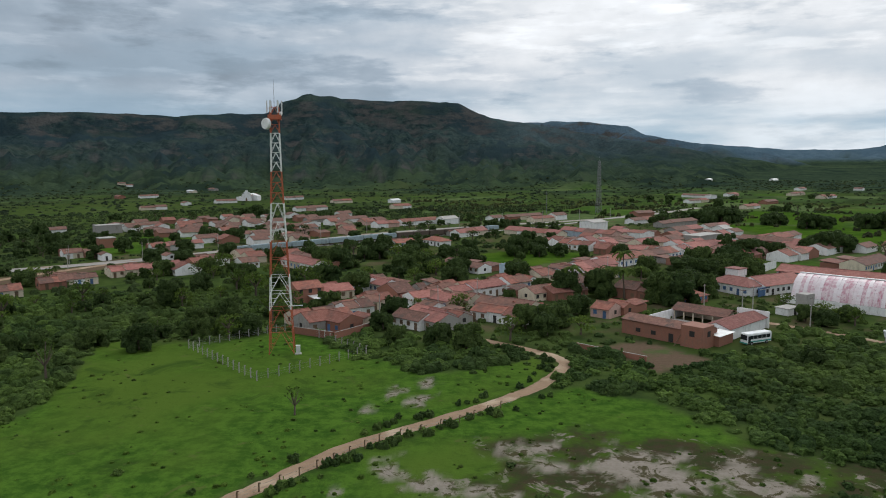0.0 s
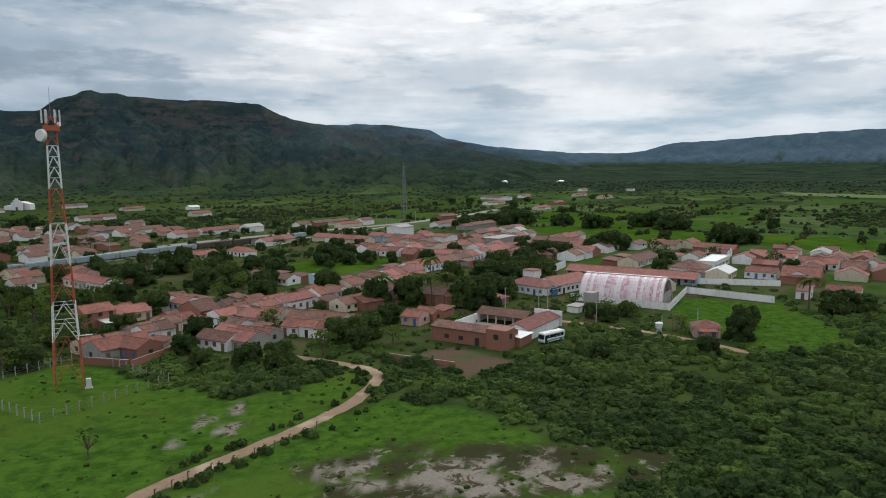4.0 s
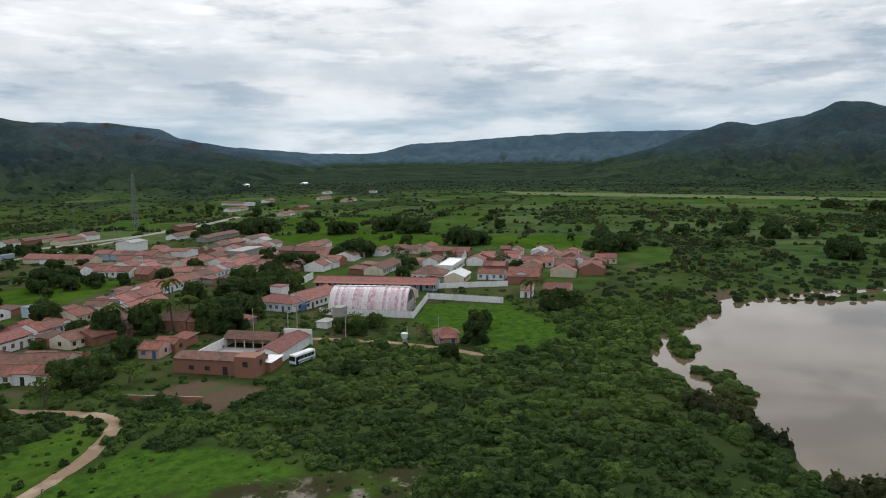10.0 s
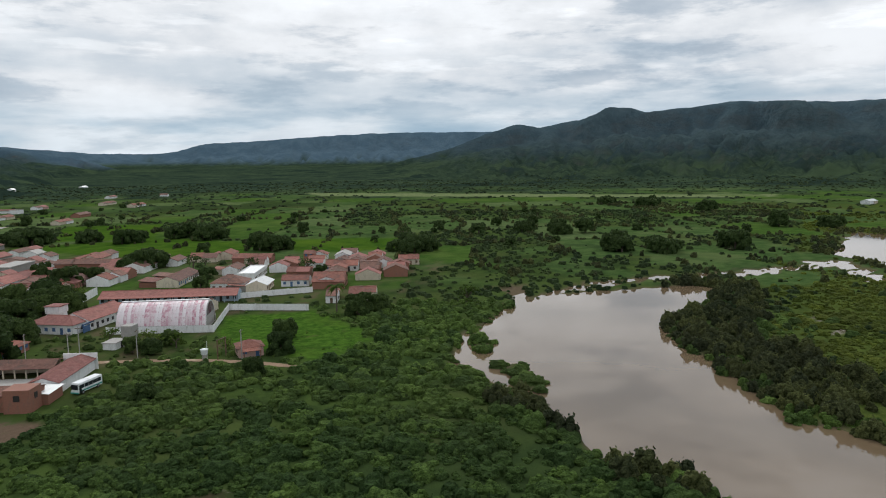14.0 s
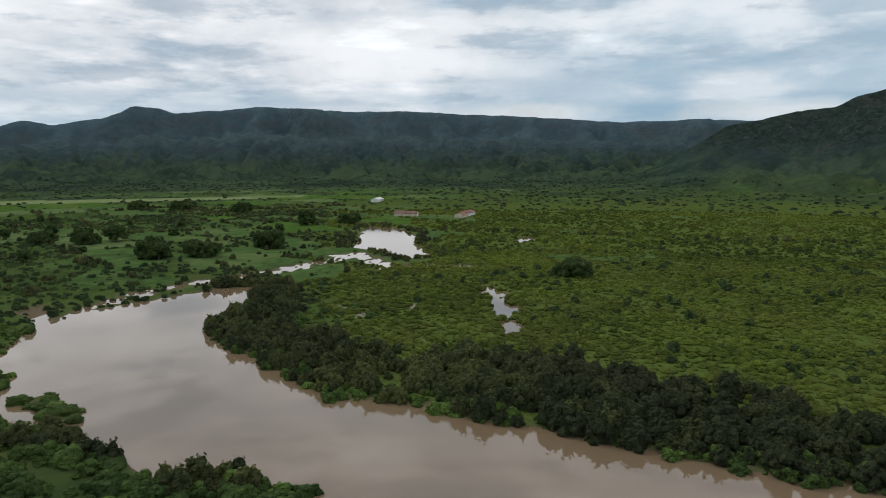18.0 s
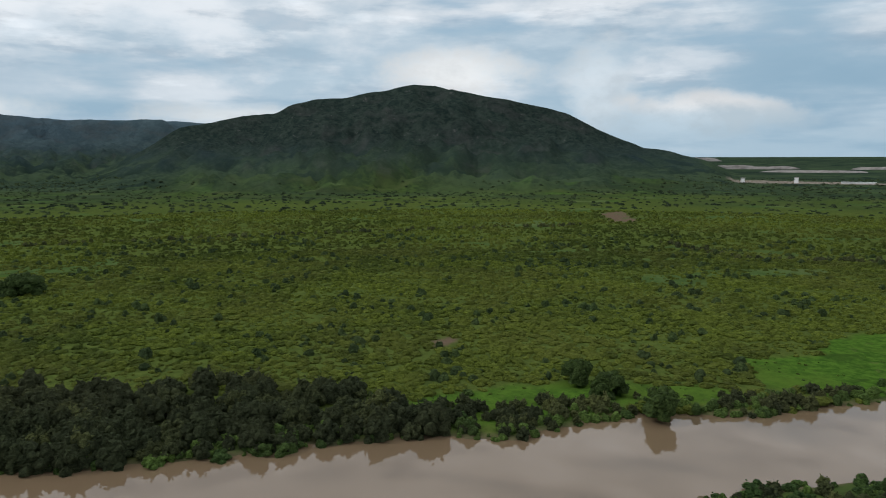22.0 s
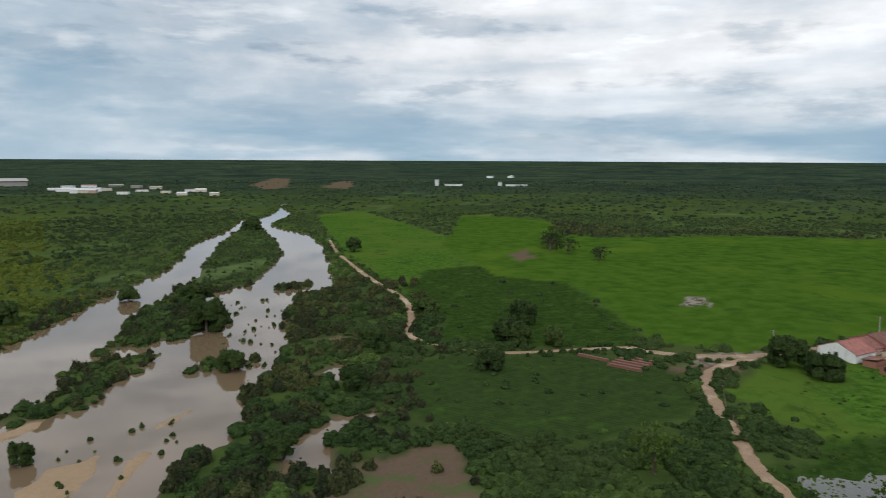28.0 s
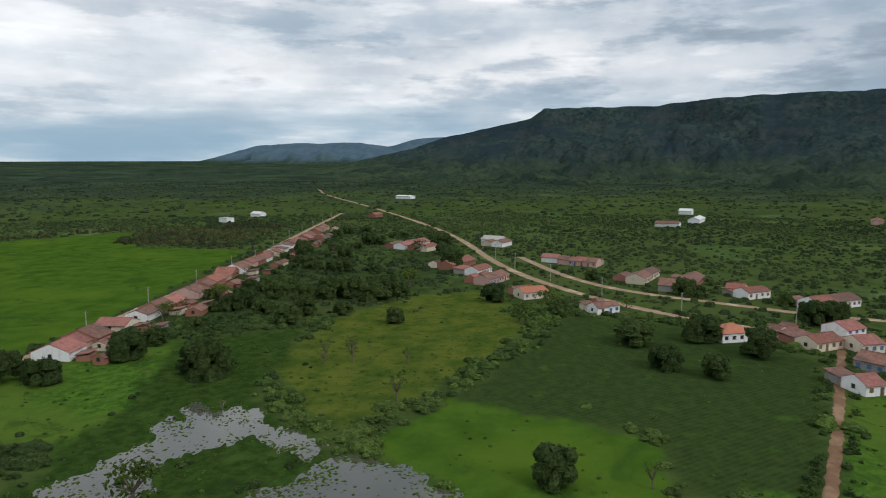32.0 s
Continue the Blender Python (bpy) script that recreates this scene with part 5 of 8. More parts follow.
row(-91, 835, 42, 13.0, 9, 1, "S", "W", 3.0, "g")
row(-73, 726, 42, 21.7, 9, 2, "T", "C", 3.0, "g")
row(-100, 405, 42, 9.5, 8, 1, "O", "C", 3.2, "e")
row(19, 560, 42, 12.4, 9, 1, "O", "W", 3.0, "e")
row(42, 577, 42, 41.0, 8, 3, "O", "B", 3.0, "g")
row(55, 556, 42, 24.2, 8, 2, "T", "C", 3.0, "g")
row(70, 573, 42, 13.7, 9, 1, "O", "W", 4.0, "e")
row(147, 610, 42, 24.7, 9, 2, "O", "B", 3.0, "g")
row(295, 935, 312, 39.0, 9, 3, "O", "W", 3.0, "g")
row(169, 305, 42, 30.0, 10, 2, "O", "C", 3.0, "g")
row(198, 361, 42, 15.0, 8, 1, "O", "W", 3.0, "g")
row(215, 358, 312, 15.2, 9, 2, "T", "C", 3.0, "g")
row(230, 359, 42, 15.0, 9, 1, "T", "C", 3.0, "g")
row(229, 332, 312, 21.3, 9, 3, "T", "B", 3.0, "g")
row(200, 307, 42, 15.0, 8, 1, "O", "W", 3.0, "g")
row(198, 288, 42, 27.3, 8, 1, "S", "W", 3.6, "f")
row(174, 270, 312, 14.6, 12, 1, "O", "W", 3.2, "h")
row(181, 258, 42, 15.0, 9, 1, "S", "C", 3.0, "g")
row(197, 253, 312, 12.4, 8, 1, "T", "W", 3.0, "g")
row(213, 271, 312, 11.2, 9, 2, "T", "B", 3.0, "g")
row(248, 306, 312, 5.7, 8, 1, "T", "B", 5.2, "g")
row(204, 239, 312, 9.3, 14, 1, "T", "W", 3.6, "e")
row(204, 238, 42, 15.0, 14, 1, "T", "B", 3.4, "e")
row(240, 270, 312, 16.5, 10, 3, "T", "C", 3.0, "g")
row(265, 297, 42, 14.0, 8, 1, "W", "W", 3.4, "e")
row(262, 282, 42, 18.8, 9, 2, "O", "P", 3.0, "g")
row(182, 211, 312, 4.6, 8, 1, "O", "W", 3.0, "g")
row(194, 206, 312, 11.1, 9, 2, "T", "B", 3.0, "g")
row(260, 260, 42, 12.4, 8, 1, "O", "W", 3.0, "g")
row(275, 256, 312, 11.3, 8, 2, "T", "C", 3.0, "g")
row(196, 378, 42, 21.9, 8, 2, "O", "B", 3.0, "g")
row(-465, -52, 153, 30.0, 9, 2, "P", "W", 3.0, "g")
row(-451, -38, 153, 22.4, 8, 2, "T", "C", 3.0, "g")
row(-380, -18, 153, 26.9, 9, 2, "T", "B", 3.0, "g")
row(-356, -6, 153, 15.0, 8, 1, "T", "W", 3.0, "g")
row(-332, 1, 153, 21.2, 8, 2, "O", "P", 3.0, "g")
row(-296, 17, 118, 12.1, 9, 1, "N", "C", 3.0, "g")
row(-267, 43, 118, 10.6, 6, 2, "O", "W", 2.8, "g")
row(-486, 3, 63, 15.0, 10, 1, "F", "W", 3.6, "h")
row(-474, 8, 153, 15.0, 8, 1, "O", "W", 3.0, "g")
row(-401, 35, 63, 9.5, 8, 1, "P", "W", 3.0, "g")
row(-389, 49, 63, 22.6, 8, 4, "O", "P", 3.0, "g")
row(-343, 74, 153, 30.0, 8, 2, "O", "C", 3.0, "g")
row(-316, 80, 153, 12.2, 8, 1, "O", "G", 3.0, "e")
row(-331, 93, 153, 23.4, 9, 2, "O", "B", 3.0, "g")
row(-308, 106, 63, 8.1, 8, 1, "T", "C", 3.0, "g")
row(-301, 110, 118, 12.9, 8, 1, "T", "W", 3.0, "g")
row(-282, 133, 118, 24.6, 9, 2, "T", "W", 3.2, "g")
row(-229, 77, 106, 11.0, 9, 1, "N", "W", 3.0, "h")
row(-232, 93, 43, 4.5, 7, 1, "O", "P", 2.8, "g")
row(-220, 101, 117, 11.6, 8, 1, "T", "C", 2.8, "g")
row(-228, 112, 118, 9.0, 9, 1, "P", "W", 5.0, "g")
row(-218, 113, 105, 7.9, 9, 1, "P", "C", 3.0, "g")
row(-197, 106, 40, 8.3, 9, 1, "O", "G", 3.0, "g")
row(-178, 93, 106, 6.3, 8, 1, "P", "W", 2.8, "g")
row(-619, 154, 63, 20.0, 9, 2, "O", "W", 3.0, "g")
row(-760, 208, 63, 13.0, 10, 1, "S", "W", 4.0, "g")
row(-663, 191, 153, 30.0, 10, 2, "S", "W", 3.4, "g")
row(-654, 347, 333, 26.0, 9, 2, "T", "C", 3.0, "g")
row(-707, -115, 153, 13.0, 9, 1, "T", "B", 3.0, "g")
row(-1052, -125, 63, 26.0, 14, 2, "S", "W", 4.0, "g")
row(-710, -237, 63, 13.0, 9, 1, "S", "W", 3.4, "g")
row(-645, -246, 63, 10.5, 9, 1, "F", "W", 4.0, "f")
row(680, 21, 347, 45.0, 9, 3, "T", "C", 3.0, "g")
row(679, 78, 262, 22.1, 9, 2, "O", "C", 3.0, "g")
row(906, 143, 354, 26.0, 10, 2, "S", "W", 3.0, "g")
row(256, 813, 42, 39.0, 9, 3, "O", "W", 3.0, "g")
row(304, 906, 42, 13.0, 9, 1, "W", "W", 4.0, "f")
row(274, 704, 42, 26.0, 9, 2, "T", "C", 3.0, "g")
row(325, 784, 42, 26.0, 9, 2, "O", "B", 3.0, "g")
row(497, 1498, 42, 13.0, 10, 1, "S", "W", 4.0, "g")
row(721, 1715, 42, 26.0, 10, 2, "S", "W", 3.0, "g")
row(444, 984, 42, 39.0, 9, 3, "O", "C", 3.0, "g")
row(444, 900, 42, 39.0, 9, 3, "T", "C", 3.0, "g")
row(351, 968, 42, 26.0, 9, 2, "O", "W", 3.0, "g")
row(614, 1143, 312, 13.0, 9, 1, "O", "W", 3.0, "g")
row(532, 1164, 42, 26.0, 9, 2, "O", "W", 3.0, "g")
row(18, -1357, 346, 70.0, 14, 3, "S", "W", 5.0, "g")
row(11, -1289, 166, 39.0, 14, 3, "S", "W", 5.0, "g")
row(59, -1424, 347, 19, 12, 1, "S", "W", 3.1, "g")
row(39, -1514, 352, 23, 11, 1, "S", "W", 3.8, "g")
row(4, -1546, 348, 26, 9, 1, "O", "W", 4.4, "g")
row(18, -1295, 366, 24, 11, 1, "O", "W", 3.2, "g")
row(-18, -1368, 360, 28, 11, 1, "S", "C", 4.0, "f")
row(-45, -1226, 347, 17, 12, 1, "O", "W", 4.4, "f")
row(-78, -1316, 366, 19, 11, 1, "O", "W", 3.6, "f")
row(-108, -1421, 349, 21, 10, 1, "W", "C", 3.4, "g")
row(-110, -1245, 342, 15, 11, 1, "S", "C", 3.2, "f")
row(-126, -1162, 346, 15, 10, 1, "S", "C", 3.3, "g")
row(-156, -1289, 363, 23, 10, 1, "O", "W", 4.3, "f")
row(-168, -1266, 347, 18, 10, 1, "S", "C", 4.4, "g")
row(-171, -1141, 354, 14, 11, 1, "S", "C", 4.1, "g")
row(-78, -1481, 340, 19, 11, 1, "W", "G", 4.3, "f")
row(-45, -1580, 361, 27, 11, 1, "W", "G", 3.4, "g")
row(-1053, -1807, 225, 26.0, 14, 2, "S", "W", 5.0, "g")
row(-1118, -1797, 223, 26.0, 14, 2, "S", "W", 5.0, "g")

# closely built blocks between the streets: houses wherever there is still room
def fill(outline, turn, step_u, step_v, seed, share):
    rng = random.Random(seed)
    ca, sa = math.cos(radians(turn)), math.sin(radians(turn))
    px, py = [p[0] for p in outline], [p[1] for p in outline]
    cx, cy = sum(px) / len(px), sum(py) / len(py)
    for i in range(-16, 17):
        for j in range(-12, 13):
            u, v = i * step_u + (rng.random() - 0.5) * 2, j * step_v + (rng.random() - 0.5) * 3
            x, y = cx + u * ca - v * sa, cy + u * sa + v * ca
            w, d = step_u * (0.75 + 0.25 * rng.random()), 8 + 4 * rng.random()
            skip = rng.random() > share
            roof, wall, h = rng.choice("OTPPO" if x > -60 else "OOOT"), rng.choice("WWCPB"), 2.7 + 0.7 * rng.random()
            if skip or inside(np.array([x]), np.array([y]), outline)[0] < 0 or road_d(np.array([x]), np.array([y]))[0] < 5:
                continue
            if min(math.hypot(x - a, y - b) - c for a, b, c in built) < 3.2:
                continue
            house(x, y, turn + rng.choice((0, 0, 90, 180, 270)) + (rng.random() - 0.5) * 6, w, d, roof, wall, h, "g", rng)


fill([(40, 385), (85, 330), (125, 318), (190, 350), (215, 400), (150, 475), (90, 455)], 42, 9.5, 14, 3, 0.95)
fill([(165, 262), (192, 245), (215, 225), (275, 245), (285, 300), (235, 345), (185, 300)], 42, 10, 15, 4, 0.8)
fill([(-262, 480), (-125, 392), (-70, 470), (-50, 540), (-150, 610), (-262, 550)], 42, 10, 17, 5, 0.55)
fill([(-30, 235), (5, 215), (60, 262), (60, 300), (20, 290)], 42, 9, 13, 6, 0.8)
fill([(-150, 270), (-95, 300), (-70, 340), (-100, 345), (-160, 300)], 42, 9, 14, 7, 0.65)
# the long single row of houses beside the field road
_rng = random.Random(5)
_x = -196.0
while _x > -585:
    wide = 6.0 + _rng.random() * 6.0
    base = -130.5 if _x > -300 else -131.0 - 0.03 * (-_x - 300)
    deep = 7.5 + _rng.random() * 5.0
    back = (_rng.random() ** 2) * 3.0
    house(_x, base + back + 1.0, (_rng.random() - 0.5) * 5, wide, deep, _rng.choice("OOTOTP"), _rng.choice("CPBBPW"), 2.1 + _rng.random() * 0.6, _rng.choice("ggge"), _rng, "houses along the field road")
    for k in range(2):
        if _rng.random() < 0.5:
            house(_x + 1 + 3 * _rng.random(), base + 11.0 + k * 6 + _rng.random() * 3, (_rng.random() - 0.5) * 20, wide * (0.4 + 0.4 * _rng.random()), 3.5 + 2.5 * _rng.random(), _rng.choice("OOTO"), _rng.choice("BBCG"), 2.1, _rng.choice("gss"), _rng, "houses along the field road")
    _x -= wide + 0.5 + (_rng.random() < 0.4) * (2 + 7 * _rng.random())

far_me = bpy.data.meshes.new("distant_houses")
far_bm.to_mesh(far_me)
far_bm.free()
for mat in far_mats:
    far_me.materials.append(mat)
tagged(new("distant_houses", far_me), "distant white and red-roofed houses and sheds scattered over the valley", "houses", kind="stuff")

# ---- landmarks ----
def tube(bm, p, q, r, sides=5):
    limb_free(bm, p, q, r, r, sides)


def limb_free(bm, p, q, r0, r1, sides=5):
    p, q = Vector(p), Vector(q)
    d = (q - p).normalized()
    a = d.orthogonal().normalized()
    b = d.cross(a)
    rings = [[bm.verts.new(c + (a * math.cos(t) + b * math.sin(t)) * r) for t in (i * 2 * math.pi / sides for i in range(sides))] for c, r in ((p, r0), (q, r1))]
    for i in range(sides):
        j = (i + 1) % sides
        bm.faces.new((rings[0][i], rings[0][j], rings[1][j], rings[1][i]))
    bm.faces.new(rings[1])
    bm.faces.new(rings[0][::-1])


def lattice(ob, cuts, half_at, mats, leg_r, brace_r, joined=False):
    """Sections of a square lattice mast between the heights in cuts: four legs each, and the bracing of each face."""
    for k, (z0, z1) in enumerate(zip(cuts, cuts[1:])):
        mat = mats[k % len(mats)]
        a, b = half_at(z0), half_at(z1)
        corners = [(-1, -1), (1, -1), (1, 1), (-1, 1)]
        for sx, sy in corners:
            bm = bmesh.new()
            limb_free(bm, (sx * a, sy * a, z0), (sx * b, sy * b, z1), leg_r, leg_r)
            part("leg", bm, mat, ob)
        n = max(int(round((z1 - z0) / (a + b) * 0.9)), 1)
        for (ax, ay), (bx, by) in zip(corners, corners[1:] + corners[:1]):
            runs = []
            for i in range(n):
                s0, s1 = z0 + (z1 - z0) * i / n, z0 + (z1 - z0) * (i + 1) / n
                h0, h1 = half_at(s0), half_at(s1)
                mid = Vector(((ax + bx) / 2 * h1, (ay + by) / 2 * h1, s1))
                p, q = Vector((ax * h0, ay * h0, s0)), Vector((bx * h0, by * h0, s0))
                runs += [(p, mid), (q, mid), ((ax * h1, ay * h1, s1), (bx * h1, by * h1, s1))]
                runs += [(p.lerp(mid, 0.5), (ax * (h0 + h1) / 2, ay * (h0 + h1) / 2, (s0 + s1) / 2)), (q.lerp(mid, 0.5), (bx * (h0 + h1) / 2, by * (h0 + h1) / 2, (s0 + s1) / 2))]
            if joined:
                bm = bmesh.new()
                for p, q in runs:
                    tube(bm, p, q, brace_r, 4)
                tagged(part("bracing", bm, mat, ob), kind="stuff")
            else:
                for p, q in runs:
                    bm = bmesh.new()
                    tube(bm, p, q, brace_r, 4)
                    part("brace", bm, mat, ob)


def disc(bm, c, axis, r, thick, sides=18):
    limb_free(bm, Vector(c) - Vector(axis) * thick / 2, Vector(c) + Vector(axis) * thick / 2, r, r * 0.9, sides)


mast = thing("radio_tower", "tall red and white lattice radio tower in a fenced plot", "tower", "", -46, 166, 12)
lattice(mast, [0, 10.6, 18.6, 27, 36, 43.5, 52.5, 58.5], lambda z: 2.9 - (2.9 - 1.0) * min(z, 48) / 48, [M_REDPAINT, M_WHITEPAINT], 0.13, 0.06)
part("platform", boxes((-1.5, 1.5, -1.5, 1.5, 55.6, 55.75), (-1.5, 1.5, -1.5, -1.45, 55.75, 56.7), (-1.5, 1.5, 1.45, 1.5, 55.75, 56.7)), M_REDPAINT, mast)
bm = bmesh.new()
disc(bm, (-1.9, -1.6, 54.6), (-0.7, -0.7, 0), 1.35, 0.7)
part("dish_antenna", bm, M_WHITEPAINT, mast, "round white microwave dish")
bm = bmesh.new()
disc(bm, (1.5, -0.6, 57.0), (0.9, -0.4, 0), 0.5, 0.4)
part("dish_antenna", bm, M_WHITEPAINT, mast)
for i in range(6):
    t = i * math.pi / 3
    x0, y0 = 1.7 * math.cos(t), 1.7 * math.sin(t)
    part("panel_antenna", boxes((x0 - 0.16, x0 + 0.16, y0 - 0.12, y0 + 0.12, 57.2, 60.0)), M_SHEET, mast)
bm = bmesh.new()
limb_free(bm, (0, 0, 58.5), (0, 0, 64.8), 0.07, 0.03)
part("lightning_rod", bm, M_GREYSTEEL, mast)
part("lamp_arm", boxes((1.9, 5.2, -0.1, 0.1, 11.0, 11.18)), M_WHITEPAINT, mast)
cab = thing("equipment_cabinet", "pale metal equipment cabinet beside the tower", "cabinet", "", -41.5, 163.5, 12)
part("body", boxes((-0.5, 0.5, -0.4, 0.4, 0.1, 2.1)), M_SHEET, cab)
part("plinth", boxes((-0.8, 0.8, -0.7, 0.7, -0.2, 0.1)), M_CONCRETE, cab)


def fence(corners, step, high, label, mat=M_CONCRETE, closed=True):
    """Posts along a line in plan, with three wires."""
    ob = thing("fence", label, "fence", "", corners[0][0], corners[0][1], 0, 0)
    ox, oy = corners[0]
    pts = list(corners) + ([corners[0]] if closed else [])
    post = None
    for (ax, ay), (bx, by) in zip(pts, pts[1:]):
        L = math.hypot(bx - ax, by - ay)
        n = max(int(L / step), 1)
        for i in range(n):
            x, y = ax + (bx - ax) * i / n - ox, ay + (by - ay) * i / n - oy
            if post is None:
                post = part("post", boxes((-0.09, 0.09, -0.09, 0.09, -0.4, high), (-0.06, 0.3, -0.06, 0.06, high, high + 0.12)), mat, ob)
                post.location = (x, y, 0)
            else:
                c = post.copy()
                scene.collection.objects.link(c)
                c.location = (x, y, 0)
        for z in (0.5, 1.0, 1.5):
            if z < high:
                bm = bmesh.new()
                tube(bm, (ax - ox, ay - oy, z), (bx - ox, by - oy, z), 0.018, 3)
                part("wire", bm, M_GREYSTEEL, ob)
    return ob


fence([(-70, 168), (-45, 142), (-25, 163), (-49, 189)], 2.6, 2.1, "grey concrete-post wire fence round the radio tower plot", M_GREY)
fence([(-36, 84), (-25, 97), (-15, 110), (-2, 119), (8, 129)], 3.2, 1.3, "rough wooden-post wire fence along the dirt track", M_WOOD, False)
fence([(-118, -96), (-130, -112), (-142, -124), (-154, -131)], 3.5, 1.3, "rough wooden-post wire fence beside the lower track", M_WOOD, False)


def wall_run(x0, y0, x1, y1, high, mat, label, thick=0.2):
    L = math.hypot(x1 - x0, y1 - y0)
    ob = thing("boundary_wall", label, "wall", "", (x0 + x1) / 2, (y0 + y1) / 2, math.degrees(math.atan2(y1 - y0, x1 - x0)))
    n = max(int(L / 8), 1)
    for i in range(n):
        a, b = -L / 2 + L * i / n, -L / 2 + L * (i + 1) / n
        part("wall_panel", boxes((a, b - 0.02, -thick / 2, thick / 2, -0.4, high + 0.08 * (i % 2))), mat, ob)
        part("pillar", boxes((a - 0.16, a + 0.16, -thick / 2 - 0.08, thick / 2 + 0.08, -0.4, high + 0.2)), mat, ob)
    part("coping", boxes((-L / 2 + 0.2, L / 2, -thick / 2 - 0.03, thick / 2 + 0.03, high + 0.09, high + 0.15)), M_CONCRETE, ob)
    built.extend((x0 + (x1 - x0) * k / 6, y0 + (y1 - y0) * k / 6, 1.2) for k in range(7))


for seg in ((100.5, 229, 124, 203.5), (124, 203.5, 147, 230), (147, 230, 165, 205), (162, 247, 190, 233)):
    wall_run(*seg, 2.3, M_WHITE, "white school boundary wall")
wall_run(101, 270, 131, 305, 3.2, M_WHITE, "tall white school boundary wall")
wall_run(-48, 184, -36, 178, 1.8, M_BRICK, "low brick yard wall")
wall_run(-35.5, 178, -23, 197, 1.6, M_BRICK, "low brick yard wall")
wall_run(-23, 215, -33, 226, 1.5, M_BRICK, "low brick yard wall")
wall_run(26, 170, 40, 158, 1.2, M_BRICK, "overgrown low yard wall")

# sports hall with a barrel roof
hall = thing("sports_hall", "open sports hall under a faded pink barrel roof", "sports hall", "", 118.5, 223.0, -43)
HALF, LONG, SPRING, RISE = 8.0, 14.3, 1.34, 8.86
n_sheet = 26
for i in range(n_sheet):
    a, b = -LONG + 2 * LONG * i / n_sheet, -LONG + 2 * LONG * (i + 1) / n_sheet - 0.03
    up = 0.04 * (i % 2)
    bm = bmesh.new()
    prev = None
    for k in range(17):
        t = math.pi * (0.06 + 0.88 * k / 16)
        y, z = -HALF * math.cos(t), SPRING + (RISE + up) * math.sin(t) - 1.2
        ring = [bm.verts.new((x, y, z + dz)) for x, dz in ((a, 0), ((a + b) / 2, 0.07), (b, 0))]
        if prev:
            for q in (0, 1):
                bm.faces.new((prev[q], prev[q + 1], ring[q + 1], ring[q]))
        prev = ring
    part("roof_sheet", bm, M_PINKSHEET, hall)
for x in (-LONG - 0.1, LONG + 0.02):
    bm = bmesh.new()
    lo, hi = [], []
    for k in range(17):
        t = math.pi * (0.06 + 0.88 * k / 16)
        y, z = -HALF * math.cos(t), SPRING + RISE * math.sin(t) - 1.25
        lo.append((bm.verts.new((x, y * 0.985, z - 0.45)), bm.verts.new((x + 0.08, y * 0.985, z - 0.45))))
        hi.append((bm.verts.new((x, y, z)), bm.verts.new((x + 0.08, y, z))))
    for k in range(16):
        bm.faces.new((lo[k][0], lo[k + 1][0], hi[k + 1][0], hi[k][0]))
        bm.faces.new((lo[k][1], hi[k][1], hi[k + 1][1], lo[k + 1][1]))
        bm.faces.new((lo[k][0], lo[k][1], lo[k + 1][1], lo[k + 1][0]))
    part("gable_arch", bm, M_WHITE, hall)
for i in range(7):
    x = -LONG + 2 * LONG * i / 6
    for s in (-1, 1):
        part("column", boxes((x - 0.2, x + 0.2, s * 7.6 - 0.2, s * 7.6 + 0.2, -0.4, 1.9)), M_CONCRETE, hall)
part("court_floor", boxes((-LONG, LONG, -7.3, 7.3, -0.3, 0.08)), M_CONCRETE, hall)
part("end_wall", boxes((-LONG + 0.2, -LONG + 0.4, -7.0, 7.0, 0.1, 4.2)), M_CONCRETE, hall)
part("end_wall", boxes((LONG - 0.4, LONG - 0.2, -7.0, 7.0, 0.1, 4.2)), M_CONCRETE, hall)
part("ridge_vent", boxes((-LONG, LONG, -0.5, 0.5, SPRING + RISE - 1.1, SPRING + RISE - 0.85)), M_SHEET, hall)
built.append((118.5, 223, 15))

# school blocks
_r = random.Random(3)
for cx, cy, turn, w, d, roof, wall, h, kind in ((93, 247, 300, 17, 9, "P", "W", 3.2, "h"), (106, 250, 30, 22, 12, "P", "W", 3.4, "g"), (118, 252, 300, 12, 9, "N", "W", 3.0, "g"), (143, 264.5, 315.5, 54, 8, "P", "L", 3.2, "g"), (140, 237, 300, 9, 8, "T", "C", 3.0, "g")):
    ob = house(cx, cy, turn, w, d, roof, wall, h, kind, _r, "blocks of the school")
    ob.name = "school_block"
    tagged(ob, "single-storey school block with a %s" % ROOFS[roof][1], "school")
    if w > 40:
        for i in range(14):
            part("veranda_column", boxes((-26 + 4 * i - 0.12, -26 + 4 * i + 0.12, -6.0, -5.8, -0.2, 2.7)), M_BLUE, ob)
        bm = bmesh.new()
        slope(bm, (-27, -6.3, 2.6), (27, -6.3, 2.6), (27, -4.2, 3.1), (-27, -4.2, 3.1), 0.1, 100)
        part("veranda_roof", bm, M_TILE_PINK, ob)
box_tower = thing("water_box", "square white water tower of the school", "water tower", "", 97, 259, 35)
part("tank", boxes((-2.6, 2.6, -2.6, 2.6, 4.2, 6.6)), M_WHITE, box_tower)
part("shaft", boxes((-2.3, 2.3, -2.3, 2.3, -0.3, 4.2)), M_WHITE, box_tower)
part("cap", boxes((-2.9, 2.9, -2.9, 2.9, 6.6, 6.85)), M_TILE_PINK, box_tower)
gate = thing("school_gate", "blue-painted school gate between white pillars", "gate", "", 99, 239, 35)
part("leaf", boxes((-2.5, -0.05, -0.06, 0.06, 0.05, 2.2)), M_BLUEDOOR, gate)
